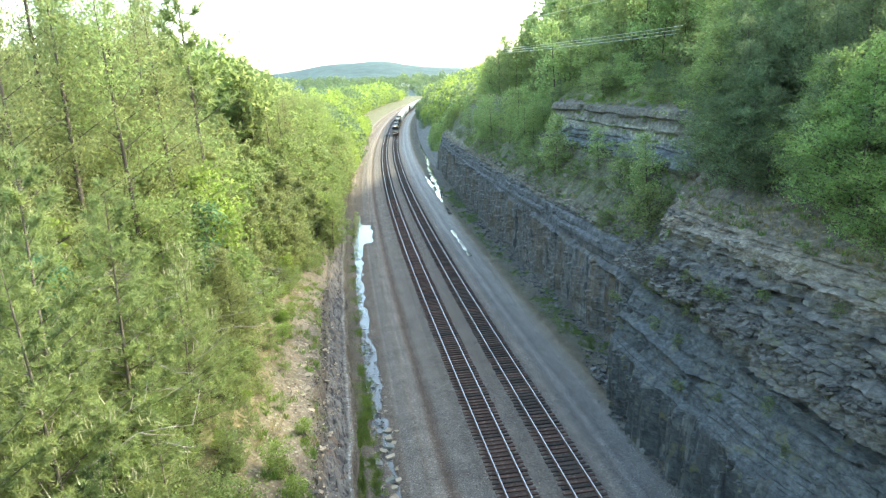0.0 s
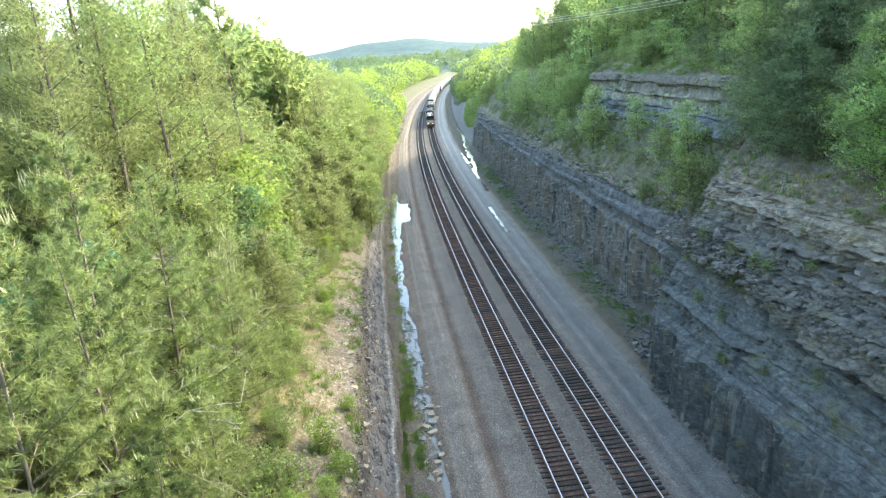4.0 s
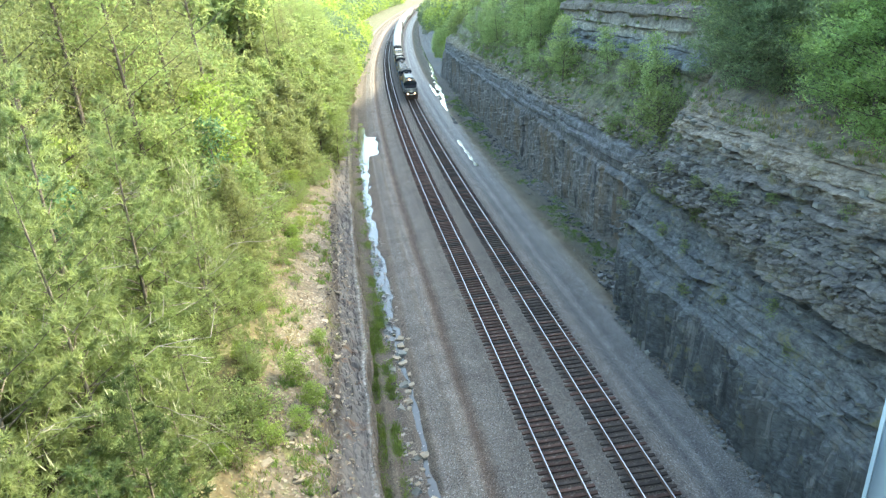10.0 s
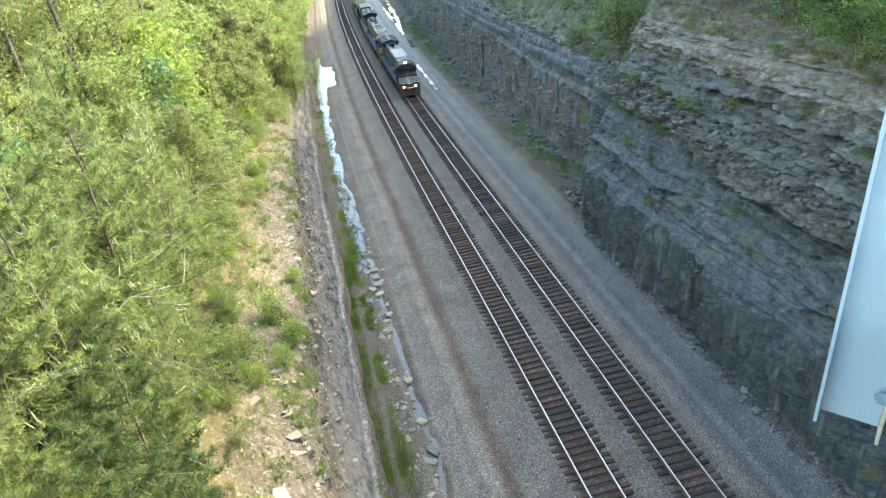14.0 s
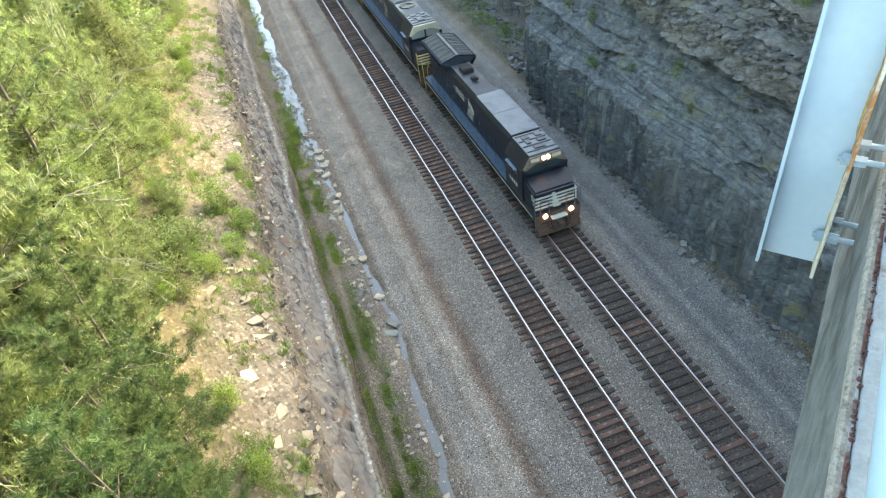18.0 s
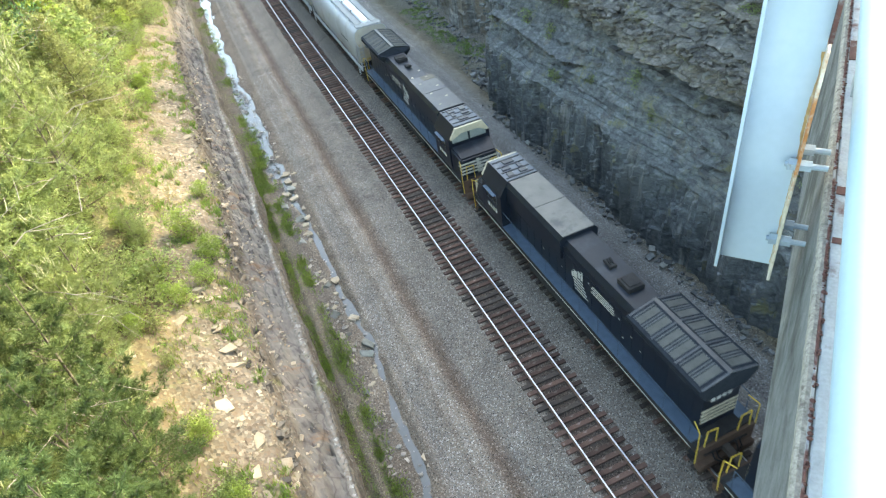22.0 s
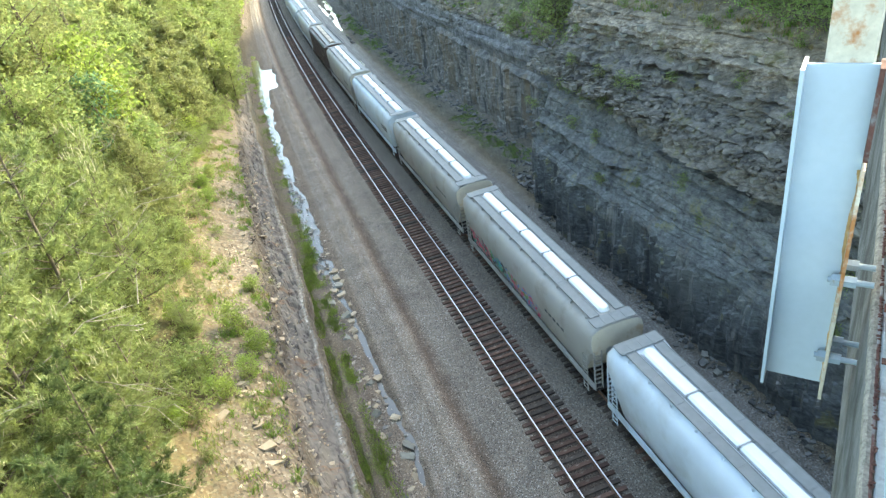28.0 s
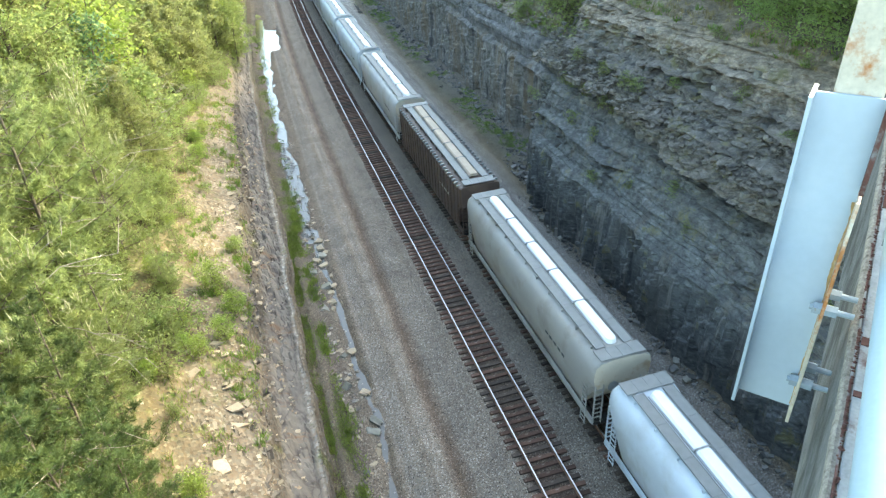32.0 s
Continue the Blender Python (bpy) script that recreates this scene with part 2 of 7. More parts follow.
def box(bm, x0, x1, y0, y1, z0, z1, bevel=0.0, mi=0, m=None):
    r = bmesh.ops.create_cube(bm, size=1.0, matrix=Matrix.Translation(((x0 + x1) / 2, (y0 + y1) / 2, (z0 + z1) / 2)) @ Matrix.Diagonal((x1 - x0, y1 - y0, z1 - z0, 1)))
    vs = r["verts"]
    fs = {f for v in vs for f in v.link_faces}
    for f in fs:
        f.material_index = mi
    if bevel:
        es = list({e for v in vs for e in v.link_edges})
        rb = bmesh.ops.bevel(bm, geom=es, offset=bevel, segments=1, affect="EDGES", profile=0.5)
        vs = list({v for f in rb["faces"] for v in f.verts} | {v for v in vs if v.is_valid})
        for f in rb["faces"]:
            f.material_index = mi
    if m is not None:
        bmesh.ops.transform(bm, matrix=m, verts=vs)
    return vs


def bm_box(*a, **k):
    bm = bmesh.new()
    box(bm, *a, **k)
    return bm


def cyl(bm, p, q, r, seg=10, r2=None, mi=0):
    p, q = Vector(p), Vector(q)
    d = q - p
    m = Matrix.Translation((p + q) / 2) @ d.to_track_quat("Z", "Y").to_matrix().to_4x4()
    res = bmesh.ops.create_cone(bm, cap_ends=True, segments=seg, radius1=r, radius2=r if r2 is None else r2, depth=d.length, matrix=m)
    for v in res["verts"]:
        for f in v.link_faces:
            f.material_index = mi
    return res["verts"]


def bm_cyl(*a, **k):
    bm = bmesh.new()
    cyl(bm, *a, **k)
    return bm


def prism(bm, outline, y0, y1, mi=0):
    """A solid from an outline of (x, z) drawn out along y."""
    a = [bm.verts.new((x, y0, z)) for x, z in outline]
    b = [bm.verts.new((x, y1, z)) for x, z in outline]
    n = len(a)
    fs = [bm.faces.new(a[::-1]), bm.faces.new(b)]
    for i in range(n):
        fs.append(bm.faces.new((a[i], a[(i + 1) % n], b[(i + 1) % n], b[i])))
    for f in fs:
        f.material_index = mi
    bmesh.ops.recalc_face_normals(bm, faces=fs)
    return a + b


def bm_prism(*a, **k):
    bm = bmesh.new()
    prism(bm, *a, **k)
    return bm


def fnoise(x, y, scale, seed=0, octaves=4):
    """Smooth noise over arrays, about -1 to 1."""
    x, y = np.broadcast_arrays(np.asarray(x, float), np.asarray(y, float))
    tot, amp, norm = np.zeros(x.shape), 1.0, 0.0
    r = np.random.default_rng(seed)
    for o in range(octaves):
        tab = r.random((64, 64))
        fx, fy = x / scale * 2**o + 17.3 * o, y / scale * 2**o + 9.1 * o
        ix, iy = np.floor(fx).astype(int), np.floor(fy).astype(int)
        tx, ty = fx - ix, fy - iy
        tx, ty = tx * tx * (3 - 2 * tx), ty * ty * (3 - 2 * ty)
        g = lambda a, b: tab[a % 64, b % 64]
        v = (g(ix, iy) * (1 - tx) + g(ix + 1, iy) * tx) * (1 - ty) + (g(ix, iy + 1) * (1 - tx) + g(ix + 1, iy + 1) * tx) * ty
        tot += amp * (v * 2 - 1)
        norm += amp
        amp *= 0.5
    return tot / norm * 1.4


def empty(name, m=None):
    ob = new(name)
    ob.empty_display_size = 0.3
    if m is not None:
        ob.matrix_basis = m
    return ob


# ---- ground materials laid out by plan: x = u across the line, y = s along it ----
def plan_mat(name, stops, u0, u1, warp=0.5, rough=0.9, bump=0.6, dist=0.03, speck=0.55, grain=38.0, patches=None, pebble=14.0, strip=None, wet=None, later=None):
    """Ground whose colour changes across the line, with ragged borders, stones and stains; strip: a belt of bare jointed rock; wet: a smoother belt; later: the colour farther along."""
    m = bpy.data.materials.new(name)
    m.use_nodes = True
    nt = m.node_tree
    bs = nt.nodes["Principled BSDF"]
    bs.inputs["Roughness"].default_value, bs.inputs["Specular IOR Level"].default_value = rough, 0.25
    uv = nt.nodes.new("ShaderNodeUVMap")
    uv.uv_map = "plan"
    co = nt.nodes.new("ShaderNodeTexCoord")
    sep = nt.nodes.new("ShaderNodeSeparateXYZ")
    nt.links.new(uv.outputs["UV"], sep.inputs[0])
    wob = noise_node(nt, uv.outputs["UV"], 0.35, 5, 0.6, stretch=(1, 0.35, 1))
    a = nt.nodes.new("ShaderNodeMath")
    a.operation = "MULTIPLY_ADD"
    nt.links.new(wob.outputs["Fac"], a.inputs[0])
    a.inputs[1].default_value = 2 * warp
    nt.links.new(sep.outputs["X"], a.inputs[2])
    mr = nt.nodes.new("ShaderNodeMapRange")
    mr.inputs["From Min"].default_value, mr.inputs["From Max"].default_value = u0 + warp, u1 + warp
    nt.links.new(a.outputs[0], mr.inputs["Value"])
    col = ramp_node(nt, mr.outputs["Result"], [((u - u0) / (u1 - u0), c) for u, c in stops]).outputs["Color"]
    if patches:
        pc, at, sc = patches
        pn = noise_node(nt, uv.outputs["UV"], sc, 6, 0.65)
        mask = ramp_node(nt, pn.outputs["Fac"], [(at, (0, 0, 0)), (at + 0.1, (1, 1, 1))])
        col = mix_node(nt, mask.outputs["Color"], col, (*pc, 1))
    if later:
        way = nt.nodes.new("ShaderNodeMapRange")
        way.inputs["From Min"].default_value, way.inputs["From Max"].default_value = later[0], later[1]
        nt.links.new(sep.outputs["Y"], way.inputs["Value"])
        col = mix_node(nt, way.outputs["Result"], col, (*later[2], 1))
    vor = nt.nodes.new("ShaderNodeTexVoronoi")
    vor.inputs["Scale"].default_value = pebble
    nt.links.new(co.outputs["Object"], vor.inputs["Vector"])
    grey = ramp_node(nt, vor.outputs["Color"], [(0.12, (1 - speck, 1 - speck, 1 - speck)), (0.3, (1.02, 0.88, 0.78)), (0.5, (0.93, 0.95, 0.97)), (0.66, (1.15, 1.02, 0.9)), (0.8, (1 + speck * 0.9,) * 3), (0.97, (1 + speck * 2.6,) * 3)])
    col = mix_node(nt, 1.0, col, grey.outputs["Color"], "MULTIPLY")
    fine = noise_node(nt, co.outputs["Object"], grain, 3)
    big = noise_node(nt, co.outputs["Object"], 0.6, 5)
    tone = ramp_node(nt, big.outputs["Fac"], [(0.3, (0.82,) * 3), (0.7, (1.16,) * 3)])
    col = mix_node(nt, 1.0, col, tone.outputs["Color"], "MULTIPLY")
    def belt(lo, hi, soft):
        ramps = []
        for at, sign in ((lo, 1), (hi, -1)):
            k = nt.nodes.new("ShaderNodeMapRange")
            k.inputs["From Min"].default_value, k.inputs["From Max"].default_value = at + warp - sign * soft, at + warp + sign * soft
            nt.links.new(a.outputs[0], k.inputs["Value"])
            ramps.append(k.outputs["Result"])
        both = nt.nodes.new("ShaderNodeMath")
        both.operation = "MULTIPLY"
        nt.links.new(ramps[0], both.inputs[0])
        nt.links.new(ramps[1], both.inputs[1])
        return both.outputs[0]

    height = vor.outputs["Distance"]
    if strip:
        lo, hi, tones, rusty = strip
        on = belt(lo, hi, 0.12)
        base = noise_node(nt, uv.outputs["UV"], 1.1, 7, 0.68, stretch=(1.0, 0.55, 1))
        rock = ramp_node(nt, base.outputs["Fac"], [(0.3, tones[0]), (0.47, tones[1]), (0.58, tones[2]), (0.72, tones[3])]).outputs["Color"]
        streak = noise_node(nt, uv.outputs["UV"], 0.8, 6, 0.7, stretch=(0.35, 1.0, 1))
        sm = ramp_node(nt, streak.outputs["Fac"], [(0.55, (0, 0, 0)), (0.66, (0.7, 0.7, 0.7))])
        rock = mix_node(nt, sm.outputs["Color"], rock, (*rusty, 1))
        bend = noise_node(nt, uv.outputs["UV"], 0.9, 4)
        moved = mix_node(nt, 0.9, uv.outputs["UV"], bend.outputs["Color"], "ADD")
        joints = nt.nodes.new("ShaderNodeTexVoronoi")
        joints.feature = "DISTANCE_TO_EDGE"
        joints.inputs["Scale"].default_value = 1.15
        mp = nt.nodes.new("ShaderNodeMapping")
        mp.inputs["Scale"].default_value = (1.1, 0.32, 1)
        nt.links.new(moved, mp.inputs["Vector"])
        nt.links.new(mp.outputs["Vector"], joints.inputs["Vector"])
        jm = ramp_node(nt, joints.outputs["Distance"], [(0.0, (0.22, 0.2, 0.19)), (0.035, (0.75, 0.75, 0.75)), (0.08, (1, 1, 1))])
        rock = mix_node(nt, 0.5, rock, jm.outputs["Color"], "MULTIPLY")
        col = mix_node(nt, on, col, rock)
        hm = mix_node(nt, on, vor.outputs["Distance"], jm.outputs["Color"])
        height = mix_node(nt, 0.5, hm, base.outputs["Fac"])
    if wet:
        on = belt(wet[0], wet[1], 0.3)
        k = nt.nodes.new("ShaderNodeMapRange")
        k.inputs["To Min"].default_value, k.inputs["To Max"].default_value = rough, wet[2]
        nt.links.new(on, k.inputs["Value"])
        nt.links.new(k.outputs["Result"], bs.inputs["Roughness"])
    nt.links.new(col, bs.inputs["Base Color"])
    n1 = add_bump(nt, height, bs, bump, dist)
    add_bump(nt, fine.outputs["Fac"], bs, 0.4, 0.02, n1)
    return m


GRAVEL, DIRT, MUD = (0.168, 0.155, 0.14), (0.15, 0.125, 0.105), (0.112, 0.086, 0.068)
ROAD, ROADL, GREEN = (0.094, 0.093, 0.09), (0.172, 0.168, 0.157), (0.07, 0.085, 0.035)
M["bed"] = plan_mat("railway_bed", [
    (-10.6, (0.113, 0.096, 0.062)), (-8.6, (0.124, 0.106, 0.088)), (-7.0, (0.154, 0.130, 0.106)), (-6.5, GRAVEL),
    (-5.8, (0.185, 0.17, 0.152)), (-5.4, (0.155, 0.135, 0.113)), (-5.1, (0.2, 0.183, 0.163)), (-4.6, (0.185, 0.166, 0.145)), (-4.3, (0.14, 0.112, 0.09)), (-4.05, MUD), (-3.75, (0.135, 0.11, 0.09)), (-3.3, (0.158, 0.145, 0.13)), (-1.2, (0.14, 0.125, 0.108)), (-0.95, (0.062, 0.049, 0.04)), (0.95, (0.062, 0.049, 0.04)), (1.2, (0.14, 0.125, 0.108)), (3.08, (0.125, 0.112, 0.098)), (3.33, (0.068, 0.056, 0.047)), (5.23, (0.068, 0.056, 0.047)), (5.5, (0.12, 0.108, 0.096)), (6.5, (0.196, 0.182, 0.163)), (7.4, ROAD),
    (7.9, ROADL), (8.4, ROAD), (9.9, ROADL), (10.3, (0.135, 0.125, 0.105)), (11.2, (0.134, 0.115, 0.079)), (12.5, (0.103, 0.101, 0.075)), (14.5, (0.134, 0.125, 0.106))], -11, 16, warp=0.22, speck=0.68, bump=0.9, pebble=20.0, wet=(7.0, 11.2, 0.55))
M["water"] = mat("puddle_water", (0.085, 0.08, 0.07), 0.06, 0, 0.1, 3, 20, 0.02, 0.004, spec=0.7)


def ruts(s):
    """Two wheel ruts of the service road and the wet gutter beyond it: centre, half width, depth."""
    return ((np.interp(s, [55, 85], [8.0, 8.9]), 0.3, 0.07), (np.interp(s, [55, 85, 120, 145], [9.9, 10.4, 10.6, 11.0]), 0.3, 0.085 + 0.05 * np.clip((s - 140) / 6, 0, 1)), (np.interp(s, [146, 160, 185, 230], [11.3, 12.1, 13.2, 14.8]), 0.4, 0.26 * np.clip((s - 146) / 8, 0, 1)))


def bed_height(s, u):
    zs = np.interp(u, [-11, -10.3, -9.4, -8.7, -7.6, -7.0, -6.3, -5.5, -4.75, -4.05, -3.4, -2.7, -2.1, -1.6, 1.6, 2.14, 2.7, 5.85, 6.5, 7.2, 10.2, 11.5, 13.5, 15.4, 17.6],
                   [-0.7, -0.72, -0.75, -1.03, -1.03, -0.9, -0.7, -0.5, -0.53, -0.72, -0.5, -0.45, -0.42, -0.265, -0.265, -0.33, -0.265, -0.265, -0.5, -0.6, -0.6, -0.55, -0.5, -0.42, 0.3])
    rough = np.where(u < -6, np.clip(0.09 - 0.04 * np.clip((s - 46) / 6, 0, 1), 0, 1), np.where((u > -2) & (u < 6), 0.015, 0.05)) + np.where(u > 11, 0.15, 0)
    zs = zs + rough * fnoise(s, u * 2.2, 3.0, 3) + 0.5 * rough * fnoise(s, u, 0.8, 4)
    zs = zs + np.where((u < -6.6) & (u > -9.6), 0.16 * np.clip((48 - s) / 6, 0, 1) - 0.04 * np.clip((s - 50) / 6, 0, 1) + 0.11 * np.clip((s - 132) / 8, 0, 1), 0) + np.where((u < -6.6) & (s > 50) & (s < 128), 0.14 * np.clip((np.abs(u + 8.3 + 0.25 * fnoise(s, s * 0, 14, 61)) - (np.interp(s, [50, 56, 64, 70, 100, 106, 112, 128], [0.35, 0.7, 0.6, 0.3, 0.45, 0.75, 1.15, 1.0]) + 0.35 * fnoise(s, u * 3, 1.6, 62))) / 0.3, 0, 1), 0)
    pool = np.clip((s - 108.5) / 2.0, 0, 1) * np.clip((126 - s) / 2.0, 0, 1) * np.clip((-5.1 + 0.5 * fnoise(s, u, 2.0, 63) - u) / 0.5, 0, 1) * np.clip((u + 9.1) / 0.4, 0, 1)
    zs = zs * (1 - pool) - 1.08 * pool
    chan = np.clip((50 - s) / 3, 0, 1) * np.exp(-((u + 7.4 + 0.35 * fnoise(s, s * 0, 7, 64) + 0.16 * fnoise(s, s * 0, 1.7, 65)) / (0.34 + 0.2 * fnoise(s, s * 0, 3, 66))) ** 2)
    zs = zs * (1 - chan) - (1.06 + 0.1 * fnoise(s, u, 0.9, 67)) * chan
    zs = zs - 0.1 * np.clip((s - 38) / 8, 0, 1) * np.exp(-((u + 5.1 + 0.2 * fnoise(s, s * 0, 9, 68)) / 0.25) ** 2)
    for k, (centre, wide, deep) in enumerate(ruts(s)):
        zs = zs - deep * np.exp(-((u - centre) / wide) ** 2)
        if k == 2:      # standing water has levelled the bottom of the gutter
            flat = np.clip((s - 146) / 6, 0, 1) * np.clip((300 - s) / 20, 0, 1) * np.clip(1.6 - np.abs(u - centre) / (0.34 + 0.3 * fnoise(s, s * 0, 6, 70 + k)), 0, 1) * np.clip(0.8 + 2.6 * fnoise(s, s * 0, 7, 72 + k), 0, 1)
            zs = zs * (1 - flat) - 0.74 * flat
    return zs


us = np.unique(np.concatenate([np.arange(-10.7, -6, 0.16), np.arange(-6, -2, 0.14), np.arange(-2, 6.4, 0.28), np.arange(6.4, 17.4, 0.22)]))
sv = np.concatenate([np.arange(-60, 6, 2.0), np.arange(6, 75, 0.35), np.arange(75, 220, 1.0), np.arange(220, 310, 2.5), np.arange(310, 960, 8.0)])
S, U = np.meshgrid(sv, us, indexing="ij")
ground = grid_ob("ground", place(S, U, bed_height(S, U)), M["bed"], uv=np.stack([U, S], -1), flip=True)
tagged(ground, "gravel railway bed with ballast, wheel ruts and a wet ditch", "ground", kind="structure")

# standing water in the ditch and in the ruts of the service road
for which, half, s0, s1, z, lab in ((None, 2.3, 8, 260, -1.0, "shallow puddles along a stony ditch"), (0, 0.35, 96, 117, -0.648, "thin rain water in a wheel rut"), (1, 0.4, 128, 190, -0.65, "rain water in a wheel rut"), (2, 0.9, 146, 300, -0.62, "rain water in a gutter beside the road")):
    sw = np.arange(s0, s1, 3.0)
    mid_u = np.full(len(sw), -6.9) if which is None else ruts(sw)[which][0]
    SS, UU = np.meshgrid(sw, np.linspace(-half, half, 4), indexing="ij")
    tagged(grid_ob("water", place(SS, UU + mid_u[:, None], z), M["water"], flip=True), lab, "water", kind="structure")


# ---- rock materials ----
def rock_mat(name, bands, zmax, dark=(0.05, 0.055, 0.06), stretch=(0.9, 0.9, 1.9), bump=0.9, drill=0.0, green=None, wob=1.4, brown=(0.16, 0.135, 0.105), seep=(0.2, 0.148, 0.095)):
    """Bedded rock: colour by height with warped borders, thin beds, joints and stains."""
    m = bpy.data.materials.new(name)
    m.use_nodes = True
    nt = m.node_tree
    bs = nt.nodes["Principled BSDF"]
    bs.inputs["Roughness"].default_value, bs.inputs["Specular IOR Level"].default_value = 0.8, 0.3
    co = nt.nodes.new("ShaderNodeTexCoord")
    pos = co.outputs["Object"]
    sep = nt.nodes.new("ShaderNodeSeparateXYZ")
    nt.links.new(pos, sep.inputs[0])
    warp = noise_node(nt, pos, 0.12, 5, 0.6)
    a = nt.nodes.new("ShaderNodeMath")
    a.operation = "MULTIPLY_ADD"
    nt.links.new(warp.outputs["Fac"], a.inputs[0])
    a.inputs[1].default_value = 2 * wob
    nt.links.new(sep.outputs["Z"], a.inputs[2])
    mr = nt.nodes.new("ShaderNodeMapRange")
    mr.inputs["From Min"].default_value, mr.inputs["From Max"].default_value = -1 + wob, zmax + wob
    nt.links.new(a.outputs[0], mr.inputs["Value"])
    col = ramp_node(nt, mr.outputs["Result"], [((z + 1) / (zmax + 1), c) for z, c in bands]).outputs["Color"]
    beds = noise_node(nt, pos, 2.2, 6, 0.7, stretch=stretch)
    tone = ramp_node(nt, beds.outputs["Fac"], [(0.3, (0.35,) * 3), (0.42, (0.75,) * 3), (0.55, (1.05,) * 3), (0.63, (1.35,) * 3), (0.75, (1.75,) * 3)])
    col = mix_node(nt, 1.0, col, tone.outputs["Color"], "MULTIPLY")
    lumps = noise_node(nt, pos, 1.1, 7, 0.7)
    tone2 = ramp_node(nt, lumps.outputs["Fac"], [(0.28, (0.5,) * 3), (0.72, (1.6,) * 3)])
    col = mix_node(nt, 1.0, col, tone2.outputs["Color"], "MULTIPLY")
    st = noise_node(nt, pos, 0.5, 6, 0.7, stretch=(1, 1, 0.25))
    mask = ramp_node(nt, st.outputs["Fac"], [(0.55, (0, 0, 0)), (0.7, (0.75, 0.75, 0.75))])
    col = mix_node(nt, mask.outputs["Color"], col, (*dark, 1))
    st2 = noise_node(nt, pos, 0.9, 6, 0.7, stretch=(1, 1, 0.12))
    mask2 = ramp_node(nt, st2.outputs["Fac"], [(0.54, (0, 0, 0)), (0.68, (0.7, 0.7, 0.7))])
    col = mix_node(nt, mask2.outputs["Color"], col, (*brown, 1))
    if drill:
        # drill marks: dark upright cracks and pale seepage on the blasted lower face
        gate = nt.nodes.new("ShaderNodeMapRange")
        gate.inputs["From Min"].default_value, gate.inputs["From Max"].default_value = drill, drill - 0.7
        nt.links.new(sep.outputs["Z"], gate.inputs["Value"])
        for sc, at, wd, c, most in ((1.1, 0.56, 0.07, (0.045, 0.048, 0.052), 0.75), (0.9, 0.58, 0.07, (0.34, 0.335, 0.32), 0.5), (0.42, 0.5, 0.1, seep, 0.6)):
            cn = noise_node(nt, pos, sc, 5, 0.65, stretch=(1, 1, 0.1))
            cm = ramp_node(nt, cn.outputs["Fac"], [(at, (0, 0, 0)), (at + wd, (most,) * 3)])
            both = mix_node(nt, 1.0, cm.outputs["Color"], gate.outputs["Result"], "MULTIPLY")
            col = mix_node(nt, both, col, (*c, 1))
    if green:
        gn = noise_node(nt, pos, 0.55, 7, 0.75)
        gm = ramp_node(nt, gn.outputs["Fac"], [(green[1], (0, 0, 0)), (green[1] + 0.08, (0.8, 0.8, 0.8))])
        col = mix_node(nt, gm.outputs["Color"], col, (*green[0], 1))
    for sc, zs, thin, deep in ((0.55, 3.2, 0.03, 0.35),):
        bend = noise_node(nt, pos, 0.8, 4)
        moved = mix_node(nt, 0.5, pos, bend.outputs["Color"], "ADD")
        jp = nt.nodes.new("ShaderNodeMapping")
        jp.inputs["Scale"].default_value = (1, 1, zs)
        nt.links.new(moved, jp.inputs["Vector"])
        joint = nt.nodes.new("ShaderNodeTexVoronoi")
        joint.feature = "DISTANCE_TO_EDGE"
        joint.inputs["Scale"].default_value = sc
        nt.links.new(jp.outputs["Vector"], joint.inputs["Vector"])
        jm = ramp_node(nt, joint.outputs["Distance"], [(0.0, (deep,) * 3), (thin, (0.95,) * 3), (thin * 2, (1, 1, 1))])
        col = mix_node(nt, 0.5, col, jm.outputs["Color"], "MULTIPLY")
    nt.links.new(col, bs.inputs["Base Color"])
    vor = nt.nodes.new("ShaderNodeTexVoronoi")
    vor.feature = "F1"
    vor.inputs["Scale"].default_value = 1.6
    mp = nt.nodes.new("ShaderNodeMapping")
    mp.inputs["Scale"].default_value = (1, 1, 2.4)
    nt.links.new(pos, mp.inputs["Vector"])
    nt.links.new(mp.outputs["Vector"], vor.inputs["Vector"])
    n1 = add_bump(nt, beds.outputs["Fac"], bs, bump * 0.75, 0.22)
    n2 = add_bump(nt, vor.outputs["Distance"], bs, 0.35, 0.1, n1)
    f = noise_node(nt, pos, 9, 5, 0.7)
    add_bump(nt, f.outputs["Fac"], bs, 0.9, 0.06, n2)
    return m


SHALE, SHALE2, LIME, LIME2, OCHRE, SOIL = (0.095, 0.105, 0.112), (0.15, 0.165, 0.172), (0.31, 0.3, 0.26), (0.22, 0.225, 0.22), (0.25, 0.2, 0.14), (0.12, 0.105, 0.075)
M["cliff_near"] = rock_mat("bedded_shale_and_limestone", [(-1, (0.1, 0.107, 0.107)), (4.4, (0.107, 0.114, 0.113)), (5.6, (0.13, 0.138, 0.135)), (8.6, (0.14, 0.145, 0.14)), (9.4, (0.172, 0.157, 0.132)), (11.5, (0.15, 0.142, 0.127)), (13.2, (0.19, 0.172, 0.148)), (14.6, (0.29, 0.245, 0.19)), (15.6, (0.24, 0.195, 0.14)), (17.5, SOIL), (26, SOIL)], 26, drill=4.7, green=((0.15, 0.14, 0.062), 0.57), brown=(0.16, 0.138, 0.107), seep=(0.085, 0.088, 0.083))
